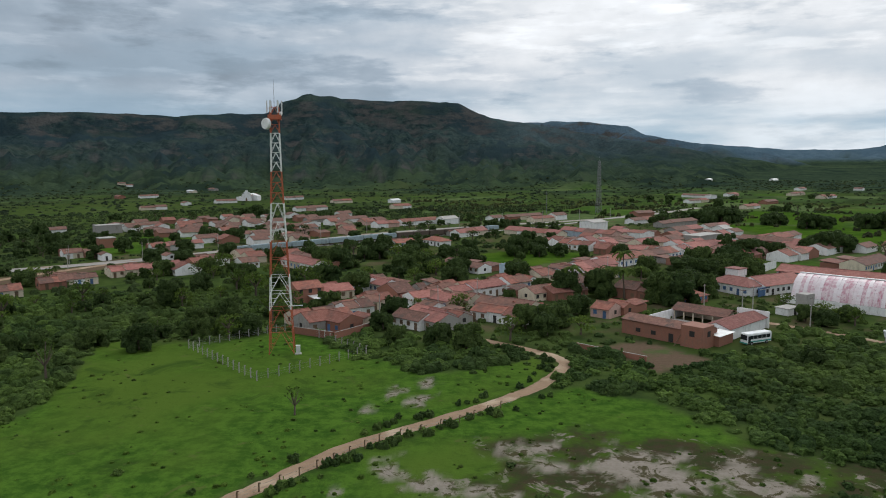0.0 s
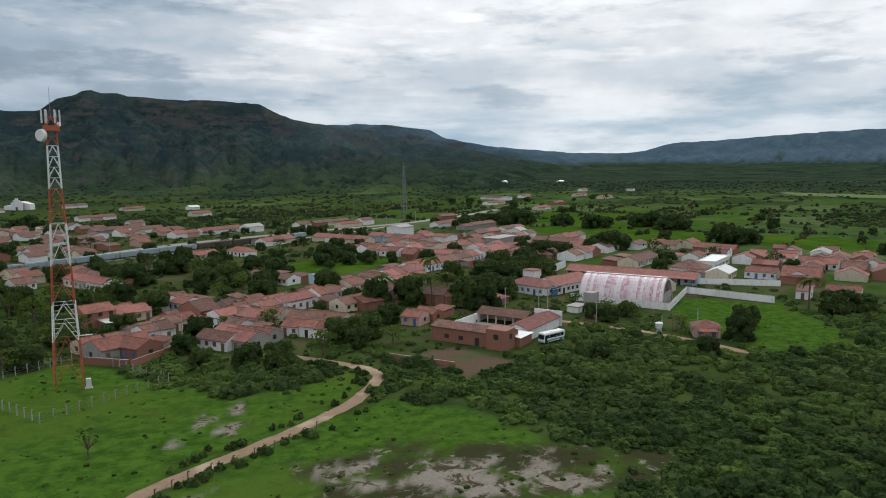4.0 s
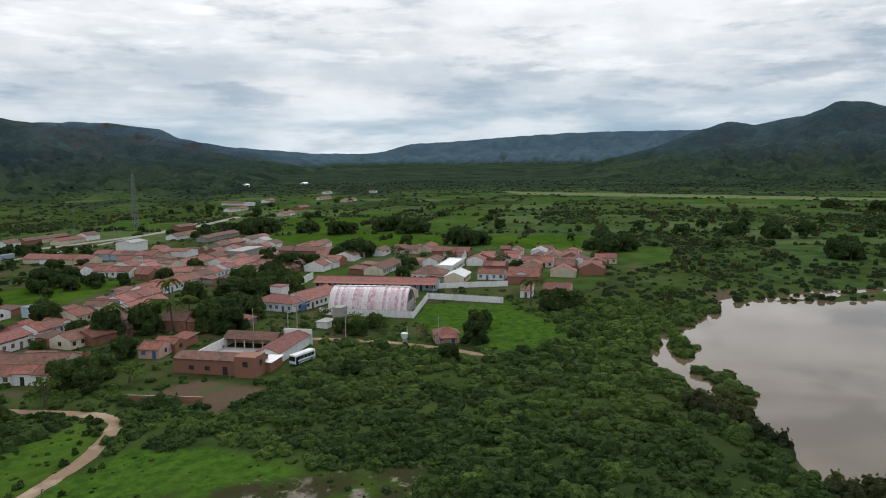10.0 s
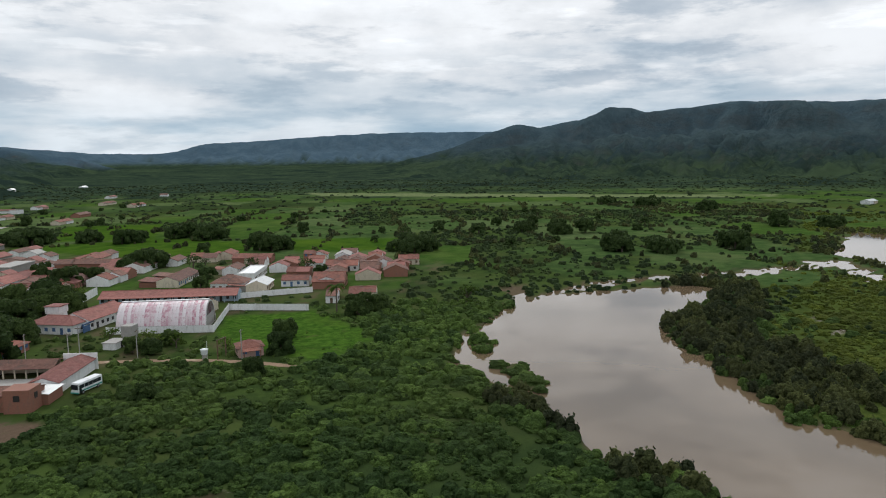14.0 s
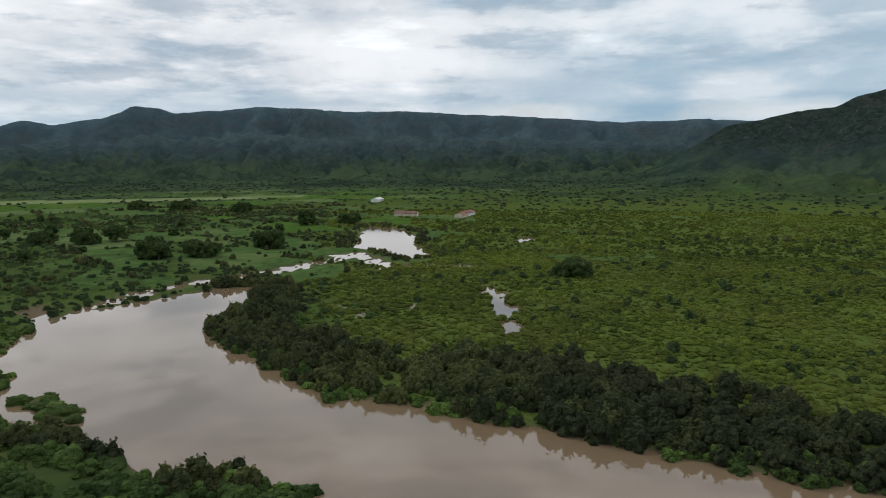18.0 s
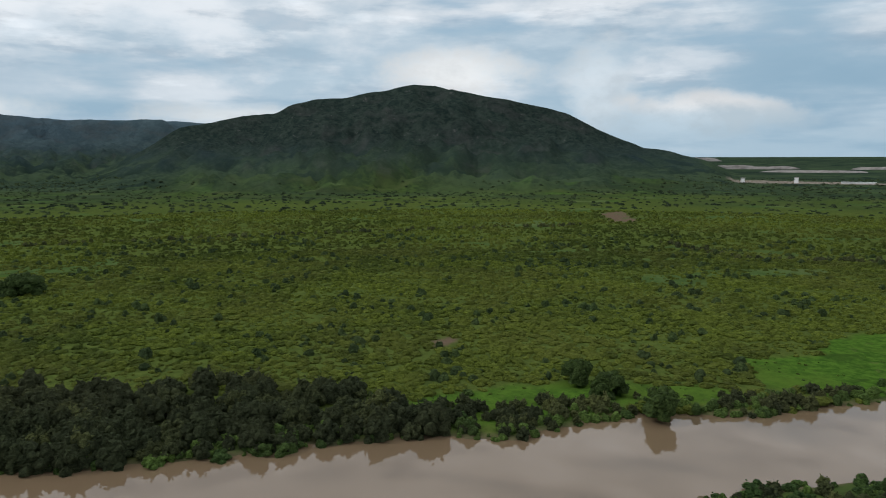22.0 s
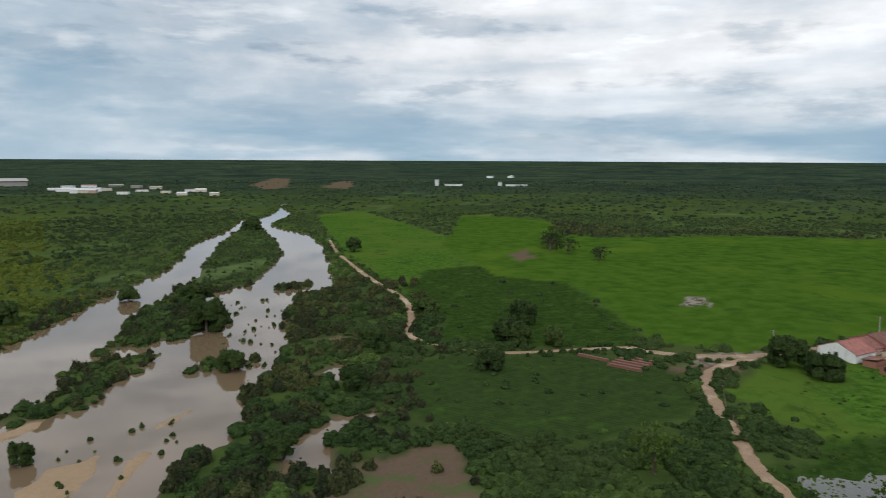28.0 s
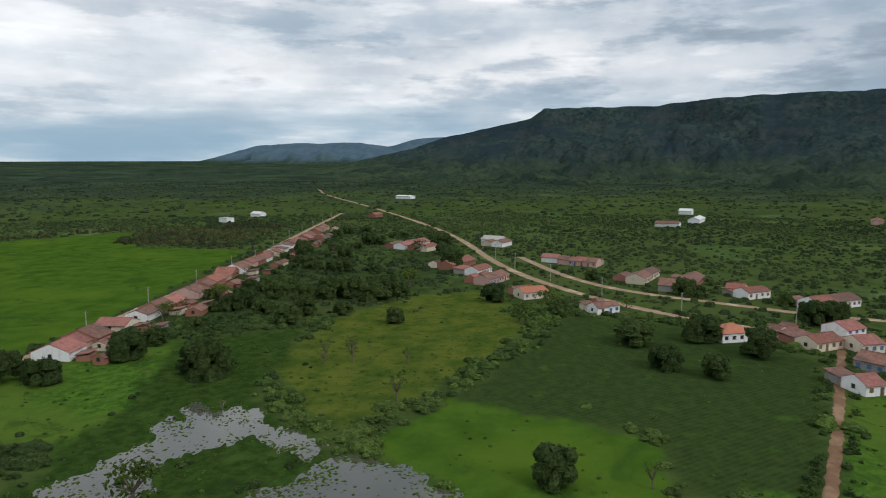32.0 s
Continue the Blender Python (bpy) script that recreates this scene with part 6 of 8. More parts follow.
part("leaf", boxes((0.05, 2.5, -0.06, 0.06, 0.05, 2.2)), M_BLUEDOOR, gate)
part("pillar", boxes((-2.95, -2.55, -0.2, 0.2, -0.3, 2.6)), M_BLUEDOOR, gate)
part("pillar", boxes((2.55, 2.95, -0.2, 0.2, -0.3, 2.6)), M_BLUEDOOR, gate)
part("lintel", boxes((-3.1, 3.1, -0.25, 0.25, 2.6, 3.0)), M_BLUEDOOR, gate)
pump = thing("concrete_water_tower", "stained concrete water tower with a square tank", "water tower", "", 98.5, 208.5, 35)
part("tank", boxes((-2.0, 2.0, -1.7, 1.7, 3.4, 6.6)), M_GREY, pump)
for sx in (-1.7, 1.4):
    for sy in (-1.5, 1.2):
        part("leg", boxes((sx, sx + 0.3, sy, sy + 0.3, -0.3, 3.4)), M_GREY, pump)
hut_w = thing("pump_house", "low whitewashed pump house", "shed", "", 94.5, 210.5, 35)
part("wall", boxes((-3, 3, -2, 2, -0.3, 2.0)), M_WHITE, hut_w)
part("roof", boxes((-3.3, 3.3, -2.3, 2.3, 2.0, 2.2)), M_CONCRETE, hut_w)
part("door", leaf_door(0.5, -2, 0, 0.8, 1.8, -1), M_DARK, hut_w)
stand = thing("tank_stand", "round pale water tank on a short pedestal by the lane", "water tank", "", 104, 176, 0)
bm = bmesh.new()
limb_free(bm, (0, 0, 1.6), (0, 0, 3.1), 0.85, 1.1, 18)
part("tank", bm, M_TANK, stand)
bm = bmesh.new()
limb_free(bm, (0, 0, 3.1), (0, 0, 3.35), 1.15, 0.5, 18)
part("lid", bm, M_TANK, stand)
bm = bmesh.new()
limb_free(bm, (0, 0, -0.3), (0, 0, 1.6), 0.7, 0.6, 12)
part("pedestal", bm, M_CONCRETE, stand)
bm = bmesh.new()
tube(bm, (0.9, 0, 0), (0.9, 0, 5.2), 0.06)
part("pipe", bm, M_TANK, stand)
frame_ob = thing("bore_frame", "weathered timber frame over the well", "frame", "", 108, 173.5, 20)
for sx in (-1.8, 1.8):
    part("post", boxes((sx - 0.12, sx + 0.12, -0.12, 0.12, -0.3, 5.6)), M_WOOD, frame_ob)
part("beam", boxes((-2.2, 2.2, -0.1, 0.1, 5.6, 5.85)), M_WOOD, frame_ob)
kiosk = house(115.5, 171, 335, 7, 6.5, "T", "P", 2.7, "h", _r)
tagged(kiosk, "small hipped pink house with a tiled porch", "house")
bm = bmesh.new()
slope(bm, (-2.6, -5.4, 2.1), (2.6, -5.4, 2.1), (2.6, -3.2, 2.8), (-2.6, -3.2, 2.8), 0.1, 10)
part("porch_roof", bm, M_TILE, kiosk)
for sx in (-2.3, 2.3):
    part("porch_post", boxes((sx - 0.1, sx + 0.1, -5.2, -5.0, -0.2, 2.1)), M_BRICK, kiosk)

# courtyard building with a brick front
yard = thing("courtyard_building", "brick courtyard building with tiled wings and a white back wall", "building", "", 57, 169, 44)
built.extend([(57, 175, 9), (66, 181, 9), (75, 190, 9), (62, 195, 9), (52, 185, 9), (70, 200, 9)])
part("brick_wing", gable_walls(11.5, 3.6, 3.9, 1.0), M_BRICK, yard, "bare brick front wing").matrix_local = pose(3.6, 12.5, 0, 0, 0, 90)
bm = bmesh.new()
slope(bm, (-11.7, -4.0, 3.8), (11.7, -4.0, 3.8), (11.7, 0, 4.9), (-11.7, 0, 4.9), 0.12, 46)
slope(bm, (11.7, 4.0, 3.8), (-11.7, 4.0, 3.8), (-11.7, 0, 4.9), (11.7, 0, 4.9), 0.12, 46)
part("front_roof", bm, M_TILE_OLD, yard).matrix_local = pose(3.6, 12.5, 0, 0, 0, 90)
part("brick_tower", boxes((-1.2, 4.2, 0.3, 6.2, -0.5, 5.4)), M_BRICK, yard, "unfinished two-storey brick corner")
part("tower_opening", leaf_door(0, 0, 2.8, 1.2, 1.3, -1), M_DARK, yard).matrix_local = pose(1.6, 0.3, 0)
part("tower_opening", leaf_door(0, 0, 2.8, 1.2, 1.3, -1), M_DARK, yard).matrix_local = pose(-1.2, 3.2, 0, 0, 0, -90)
part("tower_opening", leaf_door(0, 0, 0.1, 1.1, 2.1, -1), M_DARK, yard).matrix_local = pose(-0.05, 9.5, 0, 0, 0, -90)
part("tower_opening", leaf_door(0, 0, 1.1, 1.2, 1.0, -1), M_DARK, yard).matrix_local = pose(-0.05, 14.5, 0, 0, 0, -90)
part("tower_opening", leaf_door(0, 0, 1.1, 1.2, 1.0, -1), M_DARK, yard).matrix_local = pose(-0.05, 19.0, 0, 0, 0, -90)
part("low_brick_room", boxes((4.3, 11.5, -1.0, 5.0, -0.4, 2.6)), M_BRICK, yard)
bm = bmesh.new()
slope(bm, (4.0, -1.4, 2.6), (11.9, -1.4, 2.6), (11.9, 5.2, 3.3), (4.0, 5.2, 3.3), 0.08, 0)
part("sheet_roof", bm, M_SHEET, yard, "pale sheet roof")
part("right_wing", gable_walls(10.5, 3.4, 3.0, 1.2), M_WHITE, yard, "white side wing").matrix_local = pose(22.3, 3.6, 0)
bm = bmesh.new()
slope(bm, (-10.8, -3.9, 2.9), (10.8, -3.9, 2.9), (10.8, 0, 4.2), (-10.8, 0, 4.2), 0.12, 42)
slope(bm, (10.8, 3.9, 2.9), (-10.8, 3.9, 2.9), (-10.8, 0, 4.2), (10.8, 0, 4.2), 0.12, 42)
part("right_roof", bm, M_TILE_PINK, yard).matrix_local = pose(22.3, 3.6, 0)
part("end_parapet", boxes((32.9, 33.2, -0.6, 8.4, -0.4, 4.6)), M_WHITE, yard)
part("back_wing", boxes((31.4, 31.7, 8.6, 24.0, -0.4, 3.6)), M_CREAM, yard)
for i in range(6):
    part("veranda_column", boxes((26.0, 26.3, 9.0 + 2.9 * i, 9.3 + 2.9 * i, -0.2, 2.6)), M_CREAM, yard)
bm = bmesh.new()
slope(bm, (25.4, 24.5, 2.6), (25.4, 7.6, 2.6), (29.0, 7.6, 4.3), (29.0, 24.5, 4.3), 0.12, 34)
slope(bm, (32.4, 7.6, 3.2), (32.4, 24.5, 3.2), (29.0, 24.5, 4.3), (29.0, 7.6, 4.3), 0.12, 34)
part("back_roof", bm, M_TILE_OLD, yard)
part("white_wall", boxes((7.4, 31.3, 23.9, 24.15, -0.4, 2.8)), M_WHITE, yard)
part("court_floor", boxes((7.3, 25.8, 7.2, 23.8, -0.3, 0.07)), M_CONCRETE, yard)
bm = bmesh.new()
limb_free(bm, (-2.4, 7.2, 0), (-0.4, 6.2, 3.4), 0.1, 0.1)
part("ladder_pole", bm, M_WOOD, yard)


def bus(x, y, turn):
    ob = thing("bus", "white and green midibus parked on the grass", "bus", "", x, y, turn)
    bm = boxes((-4.1, 4.1, -1.18, 1.18, 0.45, 2.95))
    bmesh.ops.bevel(bm, geom=[e for e in bm.edges], offset=0.16, segments=2, affect="EDGES")
    part("body", bm, M_BUSPAINT, ob)
    for s in (-1, 1):
        for i in range(5):
            part("side_window", boxes((-3.5 + 1.42 * i, -2.2 + 1.42 * i, s * 1.17 - 0.03, s * 1.17 + 0.03, 1.55, 2.45)), M_GLASS, ob)
        part("stripe", boxes((-3.9, 3.9, s * 1.175 - 0.02, s * 1.175 + 0.02, 0.75, 1.1)), M_BUSGREEN, ob)
    part("windscreen", boxes((-4.13, -4.07, -1.0, 1.0, 1.35, 2.6)), M_GLASS, ob)
    part("rear_window", boxes((4.07, 4.13, -0.9, 0.9, 1.6, 2.5)), M_GLASS, ob)
    part("bumper", boxes((-4.25, -4.08, -1.1, 1.1, 0.4, 0.7)), M_BUSGREEN, ob)
    part("door", boxes((-3.9, -3.1, -1.22, -1.19, 0.55, 2.4)), M_GLASS, ob)
    for wx in (-2.7, 2.4):
        for s in (-1, 1):
            bm = bmesh.new()
            disc(bm, (wx, s * 1.08, 0.48), (0, 1, 0), 0.48, 0.26, 14)
            wheel = part("wheel", bm, M_RUBBER, ob)
            bm = bmesh.new()
            disc(bm, (wx, s * 1.22, 0.48), (0, 1, 0), 0.25, 0.06, 10)
            part("rim", bm, M_METAL, wheel)
    part("roof_hatch", boxes((-0.5, 0.5, -0.45, 0.45, 2.93, 3.05)), M_BUSPAINT, ob)
    built.append((x, y, 4.5))


bus(71.3, 175.3, 26)

# railway with goods wagons
RAIL = [(-260, 246), (-203, 290), (-160, 325), (-117, 356), (-60, 412), (-5, 456), (60, 515), (120, 590), (190, 690)]
strip("railway_ballast", 4.2, RAIL, M_GREY, "stony grey railway bed", 0.16, "railway")


def point_on(line, s):
    for (ax, ay), (bx, by) in zip(line, line[1:]):
        L = math.hypot(bx - ax, by - ay)
        if s <= L:
            return ax + (bx - ax) * s / L, ay + (by - ay) * s / L, math.degrees(math.atan2(by - ay, bx - ax))
        s -= L
    return bx, by, 0


def make_wagon(mat, label):
    ob = tagged(new("goods_wagon"), label, "wagon", "wagons of the goods train")
    bm = boxes((-5.4, 5.4, -1.4, 1.4, 1.15, 3.75))
    bmesh.ops.bevel(bm, geom=[e for e in bm.edges if abs(e.verts[0].co.z - 3.75) < 0.01 and abs(e.verts[1].co.z - 3.75) < 0.01], offset=0.35, segments=2, affect="EDGES")
    part("body", bm, mat, ob)
    part("underframe", boxes((-5.5, 5.5, -1.2, 1.2, 0.85, 1.14)), M_WAGON_DARK, ob)
    for i in range(7):
        for s in (-1, 1):
            part("rib", boxes((-5.1 + 1.7 * i - 0.06, -5.1 + 1.7 * i + 0.06, s * 1.42 - 0.05, s * 1.42 + 0.05, 1.15, 3.4)), mat, ob)
    for bx in (-3.8, 3.8):
        part("bogie", boxes((bx - 1.1, bx + 1.1, -1.1, 1.1, 0.35, 0.84)), M_WAGON_DARK, ob)
        for wx in (bx - 0.8, bx + 0.8):
            bm = bmesh.new()
            tube(bm, (wx, -0.85, 0.55), (wx, 0.85, 0.55), 0.42, 10)
            part("wheelset", bm, M_WAGON_DARK, ob)
    return ob


wagons = [make_wagon(M_WAGON, "pale blue-grey covered goods wagon on the railway"), make_wagon(M_WAGON_DARK, "dark rusty goods wagon on the railway")]
for i in range(16):
    wx, wy, wa = point_on(RAIL, 178 + 11.9 * i)
    if i == 0:
        wagons[0].matrix_basis = pose(wx, wy, 0.2, 0, 0, wa)
    elif i == 10:
        wagons[1].matrix_basis = pose(wx, wy, 0.2, 0, 0, wa)
    else:
        copy_thing(wagons[i >= 9 and i < 15], pose(wx, wy, 0.2, 0, 0, wa))
    built.append((wx, wy, 6))

# church on the rise
church = thing("church", "white village church with a stepped gable front", "church", "", -285, 893, -14)
part("nave", gable_walls(4.5, 11, 6.5, 3.0), M_WHITE, church).matrix_local = pose(0, 8, 0, 0, 0, 90)
bm = bmesh.new()
slope(bm, (-11.3, -4.9, 6.3), (11.3, -4.9, 6.3), (11.3, 0, 9.0), (-11.3, 0, 9.0), 0.15, 0)
slope(bm, (11.3, 4.9, 6.3), (-11.3, 4.9, 6.3), (-11.3, 0, 9.0), (11.3, 0, 9.0), 0.15, 0)
part("roof", bm, M_TILE_OLD, church).matrix_local = pose(0, 8, 0, 0, 0, 90)
part("front", boxes((-6.5, 6.5, -4.2, -3.2, -1, 9.0), (-4.0, 4.0, -4.2, -3.2, 9.0, 11.5), (-1.6, 1.6, -4.2, -3.2, 11.5, 13.5)), M_WHITE, church)
part("side_aisle", boxes((-16, -5, -2, 14, -1, 5)), M_WHITE, church)
part("door", leaf_door(0, -4.2, 0, 2.2, 3.6, -1), M_WOOD, church)
built.append((-285, 893, 22))

# grey transmission mast and a slim pole mast behind the town
grey = thing("lattice_mast", "slender grey lattice mast beyond the town", "mast", "", 115, 640, 20)
lattice(grey, [0, 12, 24, 36, 47], lambda z: 2.0 - 1.2 * z / 47, [M_GREYSTEEL], 0.16, 0.09, True)
bm = bmesh.new()
limb_free(bm, (0, 0, 47), (0, 0, 51), 0.12, 0.05)
part("tip", bm, M_GREYSTEEL, grey)
slim = thing("pole_mast", "thin steel pole mast beyond the town", "mast", "", 69, 645, 0)
bm = bmesh.new()
limb_free(bm, (0, 0, -0.5), (0, 0, 20), 0.35, 0.15)
part("pole", bm, M_GREYSTEEL, slim)
part("crossbar", boxes((-1.2, 1.2, -0.08, 0.08, 18.4, 18.6)), M_GREYSTEEL, slim)


def make_pole():
    ob = tagged(new("utility_pole"), "concrete utility pole with a crossarm", "pole", "utility poles along the streets")
    bm = bmesh.new()
    limb_free(bm, (0, 0, -0.6), (0, 0, 8.6), 0.17, 0.11, 8)
    part("shaft", bm, M_CONCRETE, ob)
    part("crossarm", boxes((-0.9, 0.9, -0.06, 0.06, 8.0, 8.14)), M_WOOD, ob)
    for x in (-0.8, 0.0, 0.8):
        part("insulator", boxes((x - 0.05, x + 0.05, -0.05, 0.05, 8.14, 8.34)), M_GREYSTEEL, ob)
    return ob


pole = make_pole()
first = True
for key, side, s0, s1, step in (("main_street", 6.5, 30, 520, 38), ("village_road", 4.5, 980, 1560, 42), ("school_lane", 2.6, 4, 80, 30), ("field_road", -3.4, 40, 560, 45)):
    line = ROADS[key][1]
    s = s0
    while s < s1:
        px, py, pa = point_on(line, s)
        px, py = px - side * math.sin(radians(pa)), py + side * math.cos(radians(pa))
        m = pose(px, py, 0, 0, 0, pa + 90)
        if first:
            pole.matrix_basis, first = m, False
        else:
            copy_thing(pole, m)
        s += step
for px, py in ((-26, 196), (2, 225), (28, 252), (54, 278), (-10, 210), (84, 210), (79, 205)):
    copy_thing(pole, pose(px, py, 0, 0, 0, 130))

# brick stacks drying by the road fork
stack = tagged(new("brick_stack"), "long low stack of drying red bricks", "bricks", "brick stacks by the road fork")
for lvl in range(4):
    part("course", boxes((-5 + 0.06 * lvl, 5 - 0.06 * lvl, -0.55 + 0.05 * lvl, 0.55 - 0.05 * lvl, 0.2 * lvl - 0.05, 0.2 * lvl + 0.14)), M_RAWBRICK, stack)
stack.matrix_basis = pose(-130, -146.5, 0, 0, 0, 115)
for bx, by, ba in ((-132.2, -147.5, 115), (-134.4, -148.6, 116), (-136.6, -149.6, 114), (-138.8, -150.6, 115), (-128.5, -158, 112)):
    copy_thing(stack, pose(bx, by, 0, 0, 0, ba))


# the factory far across the plain, and white silos on the quarry beyond
works = thing("factory_shed", "very long low grey factory shed with a pale roof", "factory", "", 268, -1650, 9)
part("wall", boxes((-150, 150, -30, 30, -2, 10)), M_GREY, works)
bm = bmesh.new()
slope(bm, (-152, -32, 10), (152, -32, 10), (152, 0, 15), (-152, 0, 15), 0.4, 0)
slope(bm, (152, 32, 10), (-152, 32, 10), (-152, 0, 15), (152, 0, 15), 0.4, 0)
part("roof", bm, M_CONCRETE, works)
part("gate", boxes((-60, -48, 30, 30.4, -1, 7)), M_DARK, works)
for x, y, w, h in ((790, -1440, 7, 9), (700, -1490, 7, 11), (-676, -1390, 6, 13), (-800, -1330, 6, 8)):
    silo = thing("silo_tower", "white concrete silo tower at the quarry", "silo", "silos of the quarry", x, y, 20)
    part("shaft", boxes((-w / 2, w / 2, -w / 2, w / 2, -3, h)), M_WHITE, silo)
    part("cap", boxes((-w / 2 - 0.6, w / 2 + 0.6, -w / 2 - 0.6, w / 2 + 0.6, h, h + 1.2)), M_CONCRETE, silo)
for x, y, w in ((-712, -1380, 38), (-830, -1310, 45), (600, -1540, 60), (500, -1590, 50)):
    hall_far = thing("works_hall", "long low white works hall", "hall", "halls of the quarry", x, y, math.degrees(math.atan2(y, x)) + 90)
    part("wall", boxes((-w / 2, w / 2, -8, 8, -2, 3.0)), M_WHITE, hall_far)
    part("roof", boxes((-w / 2 - 1, w / 2 + 1, -9, 9, 3.0, 3.5)), M_SHEET, hall_far)

def spoil_heap(x, y, wide, high, seed):
    """A long flat-topped heap of quarry rubble, uneven along its crest."""
    rnd = random.Random(seed)
    bm = bmesh.new()
    rings = []
    for k, (out, up) in enumerate(((1.0, 0.0), (0.86, 0.45), (0.74, 0.9), (0.45, 1.0))):
        ring = []
        for i in range(22):
            t = i * 2 * math.pi / 22
            q = out * (0.9 + 0.2 * rnd.random())
            ring.append(bm.verts.new((q * wide / 2 * math.cos(t), q * wide / 9 * math.sin(t), high * up * (0.75 + 0.4 * rnd.random()) - (3 if k == 0 else 0))))
        if rings:
            for i in range(22):
                bm.faces.new((rings[-1][i], rings[-1][(i + 1) % 22], ring[(i + 1) % 22], ring[i]))
        rings.append(ring)
    bm.faces.new(rings[-1])
    heap = thing("spoil_heap", "long pale heap of quarry rubble on the far plain", "rubble heap", "spoil heaps of the quarry", x, y, math.degrees(math.atan2(y, x)) + 90)
    part("rubble", bm, M_RUBBLE, heap)


for k, (x, y, w, h) in enumerate([(1380, -2203, 150, 9), (1283, -2262, 170, 12), (1182, -2316, 190, 9), (933, -2157, 220, 6), (899, -2440, 160, 8), (709, -2241, 180, 6), (984, -2134, 260, 5)]):
    spoil_heap(x, y, w, h, k)

# ---- trees ----
def cards(n, rng, lobes, size, flat=0.75):
    """Leaf tufts spread over overlapping lobes: arrays of quads. lobes: (x, y, z, r)."""
    lob = np.array(lobes, float)
    w = lob[:, 3] ** 2
    pick = rng.choice(len(lob), n, p=w / w.sum())
    u = rng.normal(size=(n, 3))
    u /= np.linalg.norm(u, axis=1)[:, None]
    u[:, 2] = np.where(u[:, 2] < -0.35, -u[:, 2], u[:, 2])
    c = lob[pick, :3] + u * lob[pick, 3:4] * (0.72 + 0.33 * rng.random((n, 1))) * (1, 1, flat)
    nrm = u + 0.55 * rng.normal(size=(n, 3))
    nrm /= np.linalg.norm(nrm, axis=1)[:, None]
    a = np.cross(nrm, rng.normal(size=(n, 3)))
    a /= np.linalg.norm(a, axis=1)[:, None] + 1e-9
    b = np.cross(nrm, a)
    s = size * (0.6 + 0.8 * rng.random((n, 1)))
    k = 0.35 + 0.3 * rng.random((n, 1))
    v = np.stack([c - a * s, c - b * s * k * 1.3 + a * s * 0.1, c + a * s, c + b * s * k * 1.3 - a * s * 0.15], 1)
    return v.reshape(-1, 3)


def lump(rng, cx, cy, cz, r, h, sides=6, bands=2):
    """One rounded leafy mass: an uneven dome of quads, open below."""
    rings = []
    for k, (rr, zz) in enumerate(((1.0, 0.0), (0.95, 0.5), (0.5, 0.95)) if bands == 2 else ((1.0, 0.0), (0.6, 0.9))):
        a = np.arange(sides) * 2 * np.pi / sides + rng.random() * 0.8
        q = r * rr * (0.82 + 0.36 * rng.random(sides))
        rings.append(np.stack([cx + q * np.cos(a), cy + q * np.sin(a), cz + h * (zz + 0.16 * (rng.random(sides) - 0.5))], -1))
    out = []
    for lo, hi in zip(rings[:-1], rings[1:]):
        for i in range(sides):
            j = (i + 1) % sides
            out += [lo[i], lo[j], hi[j], hi[i]]
    t = rings[-1]
    for i in range(0, sides - 2, 2):
        out += [t[0], t[i + 1], t[i + 2], t[(i + 3) % sides]]
    return np.array(out)


def limb(bm, p, q, r0, r1, sides=6):
    """A tapered limb between two places."""
    p, q = Vector(p), Vector(q)
    d = (q - p).normalized()
    a = d.orthogonal().normalized()
    b = d.cross(a)
    rings = []
    for c, r in ((p, r0), (q, r1)):
        rings.append([bm.verts.new(c + (a * math.cos(t) + b * math.sin(t)) * r) for t in (i * 2 * math.pi / sides for i in range(sides))])
    for i in range(sides):
        j = (i + 1) % sides
        bm.faces.new((rings[0][i], rings[0][j], rings[1][j], rings[1][i]))
    bm.faces.new(rings[1])


